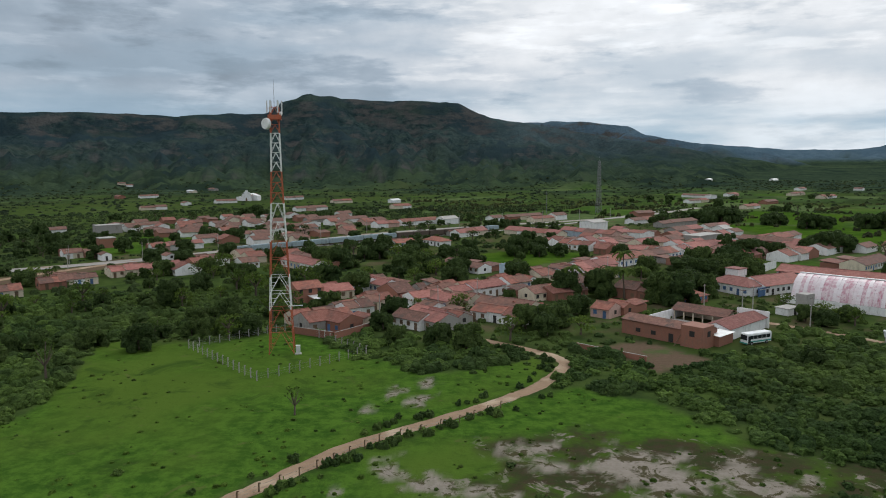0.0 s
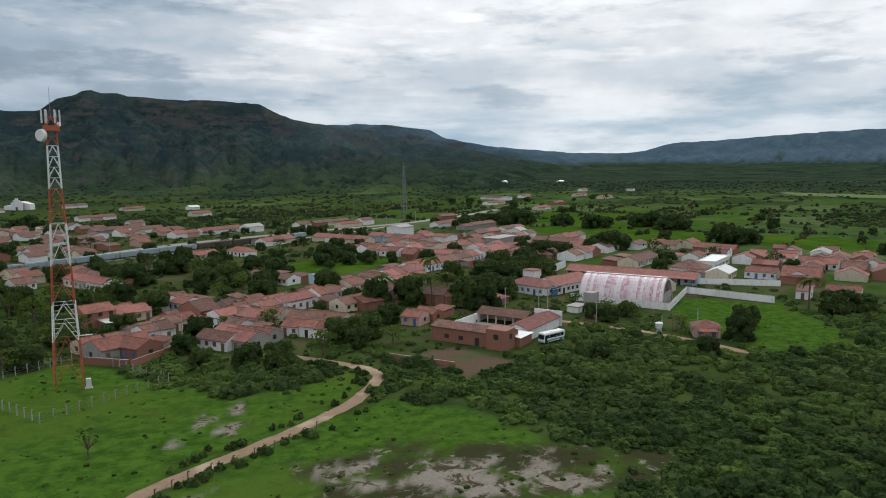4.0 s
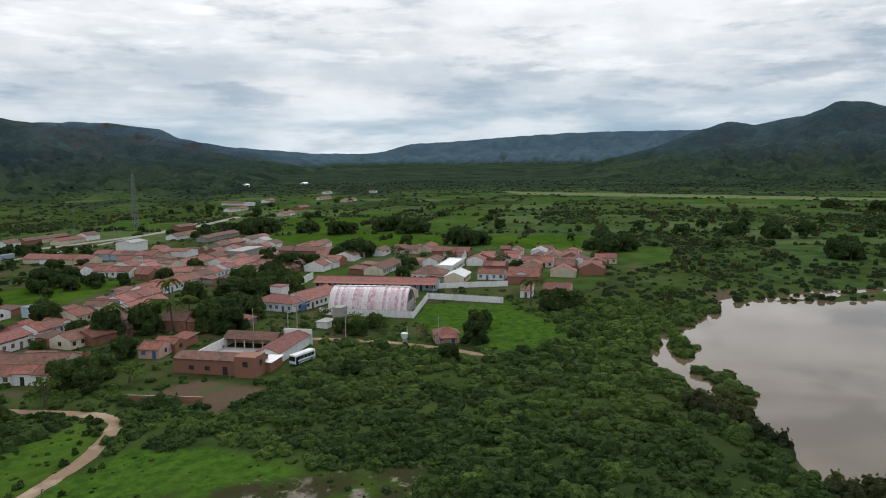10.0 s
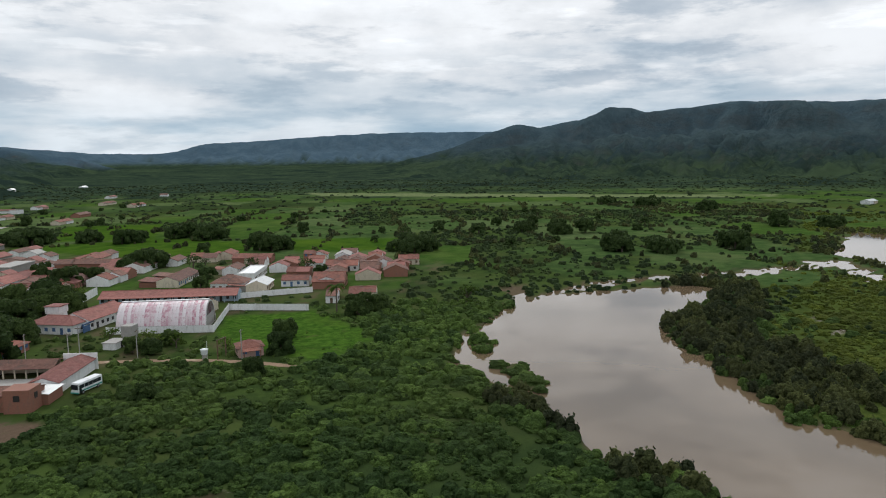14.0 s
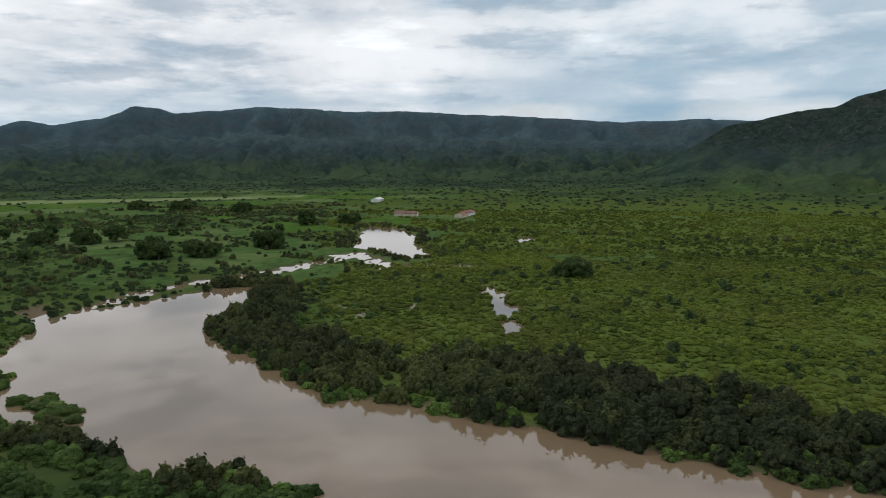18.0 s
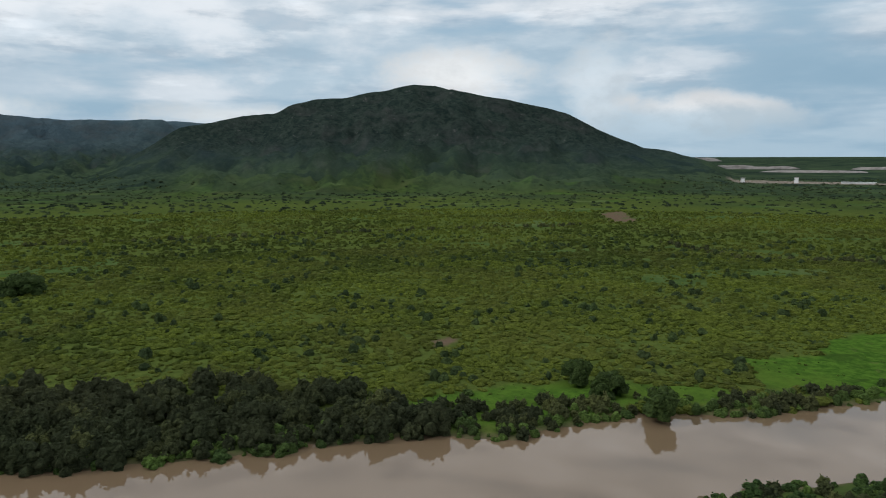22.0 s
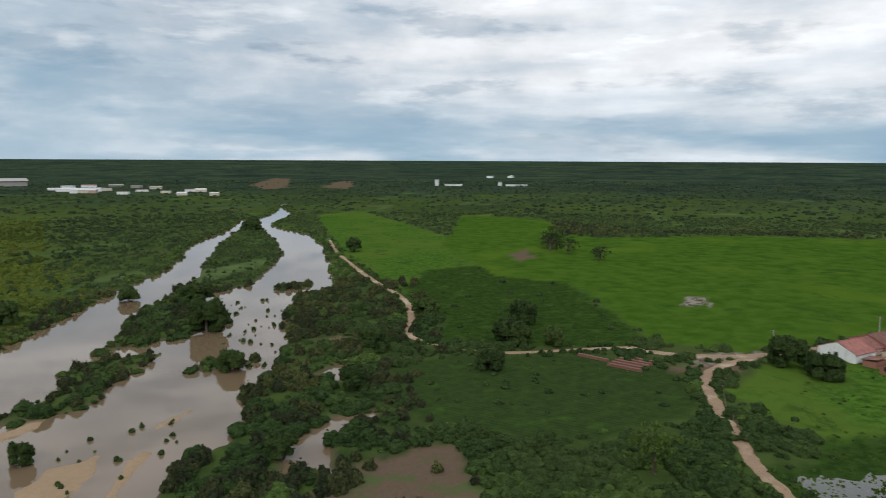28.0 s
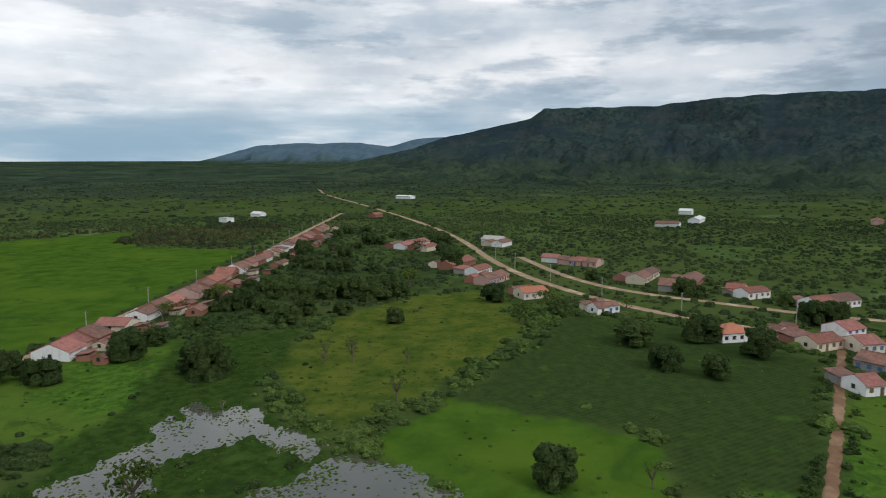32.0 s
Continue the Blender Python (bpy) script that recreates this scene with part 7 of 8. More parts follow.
def make_tree(kind, seed):
    """A tree one metre wide at the crown, to be scaled: m broad dense, l light and open, s small sparse, c coconut palm."""
    rng = np.random.default_rng(seed)
    rnd = random.Random(seed)
    if kind == "c":
        ob = tagged(new("palm_tree"), "tall coconut palm with arching fronds", "palm", "palms by the school")
        bm = bmesh.new()
        pts = [(0, 0, -0.1), (0.03, 0, 0.5), (0.08, 0.01, 1.0), (0.12, 0.02, 1.45)]
        for (p, q), r in zip(zip(pts, pts[1:]), (0.05, 0.04, 0.035)):
            limb(bm, p, q, r, r * 0.85)
        part("trunk", bm, M_BARK, ob)
        for i in range(15):
            bm = bmesh.new()
            t = i * 2.4 + rnd.random()
            up = 0.25 + 0.5 * rnd.random()
            prev = None
            for j in range(7):
                s = j / 6
                c = Vector((0.12 + 0.62 * s * math.cos(t), 0.02 + 0.62 * s * math.sin(t), 1.45 + up * s - (0.55 + 0.35 * up) * s * s))
                side = Vector((-math.sin(t), math.cos(t), 0)) * (0.02 + 0.10 * math.sin(math.pi * min(s + 0.12, 1)))
                ring = (bm.verts.new(c - side - Vector((0, 0, 0.05))), bm.verts.new(c), bm.verts.new(c + side - Vector((0, 0, 0.05))))
                if prev:
                    bm.faces.new((prev[0], prev[1], ring[1], ring[0]))
                    bm.faces.new((prev[1], prev[2], ring[2], ring[1]))
                prev = ring
            part("frond", bm, M_CROWN_LIGHT, ob)
        return ob
    name, label = {"m": ("broad_tree", "broad dense dark green tree with a rounded crown"), "l": ("light_tree", "light green open-crowned tree"), "s": ("sparse_tree", "small half-bare tree with thin grey branches")}[kind]
    ob = tagged(new(name), label, "tree", "trees of the valley")
    high = {"m": 0.56, "l": 0.6, "s": 0.75}[kind]
    bm = bmesh.new()
    fork = (0.02, 0.01, high * 0.45)
    limb(bm, (0, 0, -0.08), fork, 0.045, 0.032, 7)
    tips = []
    for i in range(6 if kind != "s" else 9):
        t = i * 2.4 + rnd.random()
        r = 0.22 + 0.14 * rnd.random()
        tip = (r * math.cos(t), r * math.sin(t), high * (0.8 + 0.5 * rnd.random()))
        limb(bm, fork, tip, 0.022, 0.007, 5)
        tips.append(tip)
    part("trunk", bm, M_BARK, ob)
    lobes = []
    if kind == "s":
        for p in tips:
            lobes.append((*p, 0.12))
        v = cards(90, rng, lobes, 0.045)
    else:
        for p in tips:
            lobes.append((p[0] * 0.95, p[1] * 0.95, p[2] * 0.85, 0.15 + 0.07 * rnd.random()))
        for i in range(13):
            t = rnd.random() * 6.28
            k = rnd.random()
            r = (0.40 if k < 0.6 else 0.26) * (0.55 + 0.45 * rnd.random())
            lobes.append((r * math.cos(t), r * math.sin(t), high * (0.20 + 0.80 * k), 0.14 + 0.07 * rnd.random()))
        lobes.append((0, 0, high * 0.9, 0.27))
        v = cards(420 if kind == "m" else 280, rng, lobes, 0.044)
        if kind == "m":
            v = np.concatenate([lump(rng, a, b, c - r * 0.75, r * 0.9, r * 1.35, 7) for a, b, c, r in lobes] + [v])
    me = mesh_from("crown", v, np.arange(len(v)).reshape(-1, 4), M_CROWN_LIGHT if kind in "ls" else M_CROWN)
    crown = new("crown", me)
    crown.parent = ob
    return ob


PROTOS = {k: [make_tree(k, 10 * i + ord(k)) for i in range(n)] for k, n in (("m", 5), ("l", 3), ("s", 3), ("c", 2))}
_used = set()
_tree_n = [0]
far_trees, stems = [], []


def tree(x, y, width, kind):
    if any(math.hypot(x - a, y - b) < 0.3 * min(width, c) for a, b, c in stems):
        return None
    stems.append((x, y, width))
    if width > 15.5:
        # a stand of several trees grown together
        pick = random.Random("%d %d" % (x, y))
        n = 3 + int(width / 7)
        for j in range(n):
            a, r = j * 2.4 + pick.random(), width * 0.36 * math.sqrt((j + 0.3) / n)
            stems[:] = [q for q in stems if q[2] <= 15.5]
            tree(x + r * math.cos(a), y + r * math.sin(a), 6.5 + 0.16 * width + 3.0 * pick.random(), kind)
        return None
    i = _tree_n[0] = _tree_n[0] + 1
    proto = PROTOS[kind][i % len(PROTOS[kind])]
    rnd = random.Random(i)
    if kind == "c":
        width = 6.5
    z = max(float(ground_z(np.array([x]), np.array([y]))[0]), -0.5)
    if math.hypot(x, y) > 330 and proto.name in _used:
        # beyond counting distance: joined below
        far_trees.append((x, y, z, width * 1.08, 0.85 + 0.35 * rnd.random(), rnd.random() * 6.283, proto))
        built.append((x, y, width * 0.35))
        return None
    if proto.name in _used:
        ob = copy_thing(proto, pose(x, y, z, 0, 0, rnd.random() * 360))
    else:
        _used.add(proto.name)
        ob = proto
        ob.matrix_basis = pose(x, y, z, 0, 0, rnd.random() * 360)
    k = width * (1.08 if kind != "s" else 1.2)
    tall = 0.85 + 0.35 * rnd.random()
    if width > 14:
        tall *= 0.72
    ob.scale = (k, k, k * tall)
    built.append((x, y, width * 0.35))
    return ob


tree(-61, 306, 18.9, "m")
tree(-55, 372, 7.6, "m")
tree(-44, 335, 10.4, "m")
tree(-30, 302, 8.4, "m")
tree(-95, 169, 7.2, "m")
tree(-198, 628, 21.2, "m")
tree(33, 409, 9.3, "m")
tree(-1, 169, 7.2, "m")
tree(-8, 172, 7.2, "m")
tree(-19, 174, 5.8, "m")
tree(-17, 216, 4.4, "l")
tree(20, 183, 7.2, "m")
tree(29, 184, 7.2, "l")
tree(10, 177, 7.3, "l")
tree(32, 237, 10.7, "m")
tree(43, 237, 10.8, "m")
tree(32, 210, 8.7, "m")
tree(62, 229, 11.6, "m")
tree(58, 241, 8.1, "c")
tree(51, 233, 7.4, "c")
tree(35, 239, 7.1, "c")
tree(76, 250, 14.9, "m")
tree(87, 267, 13.7, "m")
tree(110, 302, 13, "m")
tree(77, 158, 4.8, "m")
tree(187, 540, 36.8, "m")
tree(199, 540, 23.2, "m")
tree(220, 519, 18.2, "m")
tree(235, 491, 26.3, "m")
tree(276, 490, 27.2, "m")
tree(173, 360, 19.4, "m")
tree(103, 206, 6.2, "l")
tree(107, 200, 6.2, "m")
tree(-32, 122, 3.8, "s")
tree(-91, 143, 5.6, "s")
tree(77, 156, 4.8, "m")
tree(98, 194, 6.2, "m")
tree(95, 200, 6.2, "m")
tree(106, 195, 5.5, "l")
tree(104, 200, 4.8, "l")
tree(122, 165, 8.5, "m")
tree(134, 179, 7.8, "m")
tree(104, 153, 5.6, "m")
tree(76, 242, 16.7, "m")
tree(66, 221, 11.4, "m")
tree(61, 232, 8.9, "m")
tree(70, 282, 9.5, "m")
tree(58, 268, 8.5, "c")
tree(48, 245, 7.4, "c")
tree(129, 334, 14.6, "m")
tree(103, 294, 15.2, "m")
tree(96, 298, 12.8, "m")
tree(180, 183, 9.7, "m")
tree(170, 195, 6.4, "c")
tree(113, 179, 5.3, "l")
tree(96, 217, 5.9, "l")
tree(20, 196, 7.2, "m")
tree(25, 200, 7.2, "m")
tree(15, 190, 8, "m")
tree(272, 370, 29.8, "m")
tree(281, 460, 26.2, "m")
tree(235, 489, 19.7, "m")
tree(192, 551, 28.3, "m")
tree(315, 290, 31.3, "m")
tree(392, 191, 14.1, "m")
tree(395, 165, 19.1, "m")
tree(432, 135, 14.7, "m")
tree(413, 314, 12.6, "m")
tree(171, 184, 10.4, "m")
tree(208, 163, 10, "l")
tree(186, 362, 19.9, "m")
tree(109, 289, 15.2, "m")
tree(86, 285, 14.7, "m")
tree(467, 255, 15.5, "m")
tree(463, 276, 13.1, "m")
tree(438, 137, 16.8, "m")
tree(397, 166, 19.3, "m")
tree(385, 188, 15.7, "m")
tree(449, 266, 16.9, "m")
tree(449, 299, 17.5, "m")
tree(333, -42, 16.4, "m")
tree(732, 260, 25.1, "m")
tree(756, 332, 33.3, "m")
tree(774, 393, 28, "m")
tree(587, 152, 14.7, "m")
tree(603, 118, 19.9, "m")
tree(26, -277, 9.9, "m")
tree(73, -325, 16.2, "m")
tree(107, -345, 17.5, "m")
tree(84, -326, 10.9, "m")
tree(110, -134, 7.3, "m")
tree(100, -134, 8.5, "m")
tree(83, -131, 7.9, "m")
tree(51, -200, 11.9, "m")
tree(26, -155, 6.1, "m")
tree(39, -131, 2.1, "m")
tree(-110, -232, 9.6, "m")
tree(-134, -203, 9.5, "m")
tree(-118, -180, 7.7, "m")
tree(12, -149, 4.6, "m")
tree(-13, -307, 8, "m")
tree(23, -152, 6.5, "m")
tree(-34, -241, 11.9, "m")
tree(-145, -411, 10.5, "m")
tree(-256, -362, 14.3, "l")
tree(-260, -349, 14, "l")
tree(-257, -318, 8.5, "l")
tree(-58, -163, 8.1, "m")
tree(-32, -131, 6.9, "m")
tree(-36, -291, 14.3, "m")
tree(-34, -193, 7.4, "m")
tree(-97, -162, 7.8, "m")
tree(-75, -194, 10.2, "m")
tree(-116, -576, 16, "m")
tree(-134, -204, 10.4, "m")
tree(-172, -129, 9.9, "m")
tree(-172, -117, 9.6, "m")
tree(-195, -107, 10.6, "m")
tree(-181, -77, 12.3, "m")
tree(-242, -72, 8.7, "m")
tree(-247, -34, 6.1, "m")
tree(-196, -40, 4.6, "s")
tree(-194, -48, 4, "s")
tree(-163, -23, 5.5, "s")
tree(-116, -184, 10.7, "m")
tree(-127, -175, 7.1, "m")
tree(-260, -318, 11.3, "l")
tree(-267, -375, 18.5, "l")
tree(-91, -93, 10.2, "l")
tree(-108, -60, 9.7, "l")
tree(-122, 11, 8, "m")
tree(-222, 46, 14.2, "m")
tree(-261, 25, 9, "m")
tree(-226, 67, 11.7, "m")
tree(-195, 48, 9.4, "m")
tree(-208, 79, 10.3, "m")
tree(-188, 60, 8.3, "m")
tree(-196, -108, 12.2, "m")
tree(-186, -79, 14.1, "m")
tree(-242, -71, 8.7, "m")
tree(-231, -102, 7, "m")
tree(-268, -97, 10.7, "m")
tree(-245, -34, 6.1, "m")
tree(-197, -48, 4.4, "s")
tree(-205, -42, 4.2, "s")
tree(-162, -24, 5.5, "s")
tree(-195, -24, 3.6, "s")
tree(-121, 28, 3.7, "s")
tree(-293, -55, 17, "m")
tree(-292, -67, 14.7, "m")
tree(-374, -20, 12.1, "m")
tree(-458, -32, 14.8, "m")
tree(-287, -49, 14.3, "m")
tree(-253, -84, 8.7, "m")
tree(-212, -106, 7.8, "m")
tree(-256, 123, 8.4, "m")

# more trees in the gardens and yards of the two villages
_rng = random.Random(21)
_spots = [(40, 300, 90, 60, 46), (150, 380, 90, 50, 26), (210, 270, 50, 40, 10), (-120, 400, 90, 70, 34), (-200, 520, 120, 90, 26), (-40, 300, 60, 60, 22), (-400, -70, 150, 45, 60), (-300, 60, 60, 60, 14), (-20, 205, 30, 20, 8), (90, 560, 90, 60, 14),
          (320, 700, 200, 200, 30), (480, 300, 150, 150, 26), (-60, 560, 90, 60, 14), (-330, 300, 80, 120, 14)]
for cx, cy, rx, ry, n in _spots:
    for _ in range(n):
        x, y = cx + rx * (2 * _rng.random() - 1), cy + ry * (2 * _rng.random() - 1)
        if min(math.hypot(x - a, y - b) - c for a, b, c in built) > 1.5 and road_d(np.array([x]), np.array([y]))[0] > 2.5:
            tree(x, y, 4.5 + 6.5 * _rng.random(), _rng.choice("mmml"))

# dark garden trees and thickets between the houses of the upper village
_rng = random.Random(77)
for _ in range(1500):
    r, a = 185 + 330 * _rng.random(), -8 + 44 * _rng.random()
    x, y = -r * math.sin(radians(a)), r * math.cos(radians(a))
    if _tree_n[0] > 720 or road_d(np.array([x]), np.array([y]))[0] < 5 or min(math.hypot(x - p, y - q) - c for p, q, c in built) < 1.4 or wob(x, y, 37, 3) < -0.25:
        continue
    tree(x, y, 4.5 + 5.5 * _rng.random() ** 2, _rng.choice("mmml"))

# yard trees behind the houses of the field road
for _ in range(60):
    x = -200 - 380 * _rng.random()
    y = -131 - 0.03 * max(-x - 300, 0) + 9 + 22 * _rng.random()
    if min(math.hypot(x - p, y - q) - c for p, q, c in built) > 1.5:
        tree(x, y, 4.0 + 4.5 * _rng.random() ** 2, _rng.choice("mmls"))

for which, label, mat in (("trunk", "thin trunks of the distant trees", M_BARK), ("crown", "rounded dark crowns of distant trees standing among houses and fields", M_CROWN)):
    vs, fs, base = [], [], 0
    for x, y, z, k, tall, a, proto in far_trees:
        me = [c for c in proto.children if c.name.startswith(which)][0].data
        v = np.empty(len(me.vertices) * 3, np.float32)
        me.vertices.foreach_get("co", v)
        v = v.reshape(-1, 3) * (k, k, k * tall)
        q = [tuple(p.vertices) for p in me.polygons if len(p.vertices) == 4]
        q = q[:max(len(q) - 360, 240)] if which == "crown" else q
        vs.append(np.stack([x + v[:, 0] * math.cos(a) - v[:, 1] * math.sin(a), y + v[:, 0] * math.sin(a) + v[:, 1] * math.cos(a), z + v[:, 2]], -1))
        fs.append(np.array(q) + base)
        base += len(v)
    tagged(new("distant_tree_%ss" % which, mesh_from("distant_%ss" % which, np.concatenate(vs), np.concatenate(fs), mat)), label, "trees", kind="stuff")

# ---- scrub, river woods and grass, past counting ----
def bush_template(n, size, seed, lobes=3, sides=6, spread=0.5, bands=2):
    """A bush of width 2 and height 1: rounded masses with loose tufts standing out of them."""
    rng = np.random.default_rng(seed)
    parts, lb = [], []
    for i in range(lobes):
        t, r = rng.random() * 6.28, spread * math.sqrt(rng.random())
        rad, hh = 0.5 + 0.22 * rng.random(), 0.62 + 0.38 * rng.random()
        x0, y0 = (r * math.cos(t), r * math.sin(t)) if lobes > 1 else (0.0, 0.0)
        if lobes == 1:
            rad, hh = 0.95, 0.95
        parts.append(lump(rng, x0, y0, -0.08, rad, hh, sides, bands))
        lb.append((x0, y0, hh * 0.45, rad * 0.95))
    if n:
        c = cards(n, rng, lb, size, 0.8)
        c[:, 2] = np.maximum(c[:, 2], 0.02)
        parts.append(c)
    return np.concatenate(parts)


def crown_template(n, size, seed, lobes=11):
    """A tree crown of width 2 and height 1 down to the ground: small rounded masses over a dome, with loose tufts."""
    rng = np.random.default_rng(seed)
    parts, lb = [], []
    for i in range(lobes):
        up = (i + 0.4) / lobes
        t, r = i * 2.4 + rng.random(), 0.74 * math.sqrt(max(1 - up * up, 0.02))
        rad = 0.26 + 0.14 * rng.random()
        x0, y0, z0 = r * math.cos(t), r * math.sin(t), 0.66 * up + 0.08 * rng.random()
        parts.append(lump(rng, x0, y0, z0 - 0.12, rad, rad * 1.0, 5))
        lb.append((x0, y0, z0 + 0.1, rad))
    parts.append(lump(rng, 0, 0, -0.1, 0.8, 0.7, 6, 1))
    c = cards(n, rng, lb, size, 0.9)
    parts.append(c)
    return np.concatenate(parts)


def scatter_points(n, r0, r1, rng, a0=-180.0, a1=180.0):
    r = np.sqrt(rng.random(n) * (r1 * r1 - r0 * r0) + r0 * r0)
    a = np.radians(a0 + (a1 - a0) * rng.random(n))
    return -r * np.sin(a), r * np.cos(a)


def clear_of(x, y, circles, gap):
    """True where a place keeps the gap from all circles; places are taken in strips to stay quick."""
    ok = np.ones(len(x), bool)
    order = np.argsort(x)
    for i in range(0, len(x), 600):
        s = order[i:i + 600]
        b = circles[(circles[:, 0] + circles[:, 2] + gap > x[s[0]]) & (circles[:, 0] - circles[:, 2] - gap < x[s[-1]])]
        if len(b):
            ok[s] = (np.hypot(x[s, None] - b[None, :, 0], y[s, None] - b[None, :, 1]) - b[None, :, 2]).min(1) > gap
    return ok


def free(x, y, gap=0.6):
    """True where no house, road or water is in the way."""
    ok = road_d(x, y) > gap
    ok &= wet(x, y) < 0.4
    ok &= swamp(x, y) < 0.0
    return ok & clear_of(x, y, np.array(built), gap)


def grow(name, label, x, y, width, height, templates, mat, rng, category="shrubs", single=0.20, broad=0.16, shade=0.0):
    """One object of many bushes: templates are turned, scaled and set down at the places given."""
    z = ground_z(x, y)
    z = np.maximum(z, -0.7)  # roots just under water
    tint_all = np.clip(0.5 + 0.20 * wob(x, y, 14, 3) + 0.22 * wob(x, y, 47, 6) + broad * (wob(x, y, 160, 2) + wob(x, y, 75, 9)) + 1.3 * broad * (plots(x, y, 130, 75)[0] - 0.5) + single * rng.normal(size=len(x)) - shade, 0, 1)
    vs, ts = [], []
    which = rng.integers(0, len(templates), len(x))
    for k, t in enumerate(templates):
        m = which == k
        c = m.sum()
        if not c:
            continue
        a = rng.random(c) * 6.283
        ca, sa = np.cos(a)[:, None], np.sin(a)[:, None]
        w, h = width[m][:, None] / 2, height[m][:, None]
        X = x[m][:, None] + (t[None, :, 0] * ca - t[None, :, 1] * sa) * w
        Y = y[m][:, None] + (t[None, :, 0] * sa + t[None, :, 1] * ca) * w
        Z = z[m][:, None] + t[None, :, 2] * h
        vs.append(np.stack([X, Y, Z], -1).reshape(-1, 3))
        ts.append(np.repeat(tint_all[m], len(t)))
    v = np.concatenate(vs)
    me = mesh_from(name, v, np.arange(len(v)).reshape(-1, 4), mat, attrs={"tint": np.concatenate(ts)})
    return tagged(new(name, me), label, category, kind="stuff")


BANK = [(303, 105), (262, 88), (222, 84), (206, 72), (187, 52), (173, 42), (160, 22), (158, 0), (148, -14), (142, -32), (134, -46), (126, -60), (114, -82), (103, -100), (98, -118)]


def gallery(x, y):
    """How much of a dark river wood stands here, 0 to 1."""
    d = along(x, y, BANK)
    far_side = inside(x, y, RIVER) < 0
    wide = np.interp(np.arctan2(y, x), [-1.0, -0.62, -0.5, -0.25, 0.0, 0.1, 0.25, 0.38, 0.6], [5, 14, 30, 38, 36, 27, 20, 17, 10]) * (1 + 0.25 * wob(x, y, 15, 8))
    g = smooth(1.1, 0.8, d / np.maximum(wide, 3)) * far_side
    rim = inside(x, y, RIVER)
    g = np.maximum(g, 0.75 * smooth(9, 3, np.abs(rim + 4)) * (y < -60) * (wob(x, y, 17, 2) > -0.25))
    g = np.maximum(g, 0.9 * smooth(40, 10, along(x, y, [(-30, -120), (-60, -190), (-95, -280), (-130, -420), (-150, -520), (-200, -700)])) * (wob(x, y, 15, 5) > -0.1))
    for isl in ISLANDS:
        if isl[0][0] > 100:
            continue
        g = np.maximum(g, (inside(x, y, isl) > 0) * (wob(x, y, 8, 7) > -0.35) * 0.85)
    g = np.maximum(g, 0.8 * (along(x, y, [(112, 44), (122, 58), (133, 88)]) < 7))
    return g


def open_land(x, y):
    """Share of open field and grass, where few bushes stand."""
    c = cover(x, y)
    return np.clip(0.94 * c["meadow"] + c["pale"] * 0.95 + c["grass"] + c["crop"] + c["maize"] + c["soil"] + c["sand"] + c["marsh"] * 0.95 + c["yellow"] * 0.9 + 0.55 * c["dry"], 0, 1)


rng = np.random.default_rng(7)
NEAR = [bush_template(14, 0.15, s, 3) for s in range(3)] + [crown_template(12, 0.11, 30 + s, 7) for s in range(4)]
NEXT = [bush_template(4, 0.20, 100 + s, 2, 5) for s in range(7)]
MID = [bush_template(5, 0.24, 20 + s, 2, 5) for s in range(7)]
PLAIN = [bush_template(2, 0.26, 80 + s, 1, 5) for s in range(7)]
FAR = [bush_template(0, 0.5, 40 + s, 1, 5, 0.5, 1) for s in range(7)]
SMALL = [bush_template(0, 0.5, 140 + s, 1, 4, 0.5, 1) for s in range(9)]
WOOD = [crown_template(26, 0.12, 60 + s) for s in range(6)]

# near scrub
x, y = scatter_points(36000, 84, 270, rng)
gal, op, ea = gallery(x, y), open_land(x, y), east(x, y)
dense = 0.92 * (1 - op) ** 2 * (1 - ea) * (1 - gal) * smooth(-0.75, 0.0, wob(x, y, 16, 1) + 0.4)
land = cover(x, y)
town = smooth(8, -8, inside(x, y, TOWN))
town = np.maximum(town, smooth(-5, -25, x) * smooth(300, 285, y))
dense *= 0.35 + 0.65 * town
dense = np.maximum(dense, 0.004 * op + 0.06 * land["maize"] * (y < -60) + 0.03 * land["marsh"])
k = (rng.random(len(x)) < dense) & free(x, y)
x, y = x[k], y[k]
w = (2.4 + 5.0 * rng.random(len(x)) ** 2.0) * (1 - 0.45 * open_land(x, y))
w *= np.where(inside(x, y, TOWN) > 0, 0.7, 1.0)
close = np.hypot(x, y) < 165
for pick, kinds, nm in ((close, NEAR, "scrub_bushes"), (~close, NEXT, "outer_scrub_bushes")):
    grow(nm, "dense green thorn scrub of low rounded bushes", x[pick], y[pick], w[pick], w[pick] * (0.28 + 0.20 * rng.random(pick.sum())), kinds, M_SCRUB, rng, shade=0.35 * smooth(-30, -80, y[pick]))

# hedges of weeds along the tracks
hx, hy = [], []
DITCHES = ((2.0, [(-136, -31), (-153, -22), (-173, -10), (-205, 5), (-226, 17)]), (1.5, [(-131, -34), (-112, -44), (-96, -60)]))
for wd, line in [ROADS[key] for key in ("dirt_track", "farm_track", "lower_track", "field_lane")] + list(DITCHES):
    for (ax, ay), (bx, by) in zip(line[:-1], line[1:]):
        L = math.hypot(bx - ax, by - ay)
        m = int(L * (1.1 if wd > 2.2 else 0.45))
        t = rng.random(m)
        s = np.where(rng.random(m) < 0.5, -1, 1) * (wd / 2 + 1.0 + (3.0 if wd > 2.2 else 1.0) * rng.random(m) ** 2)
        hx.append(ax + (bx - ax) * t - (by - ay) / L * s)
        hy.append(ay + (by - ay) * t + (bx - ax) / L * s)
x, y = np.concatenate(hx), np.concatenate(hy)
k = free(x, y, 0.4) & (wob(x, y, 9, 6) > -0.35)
x, y = x[k], y[k]
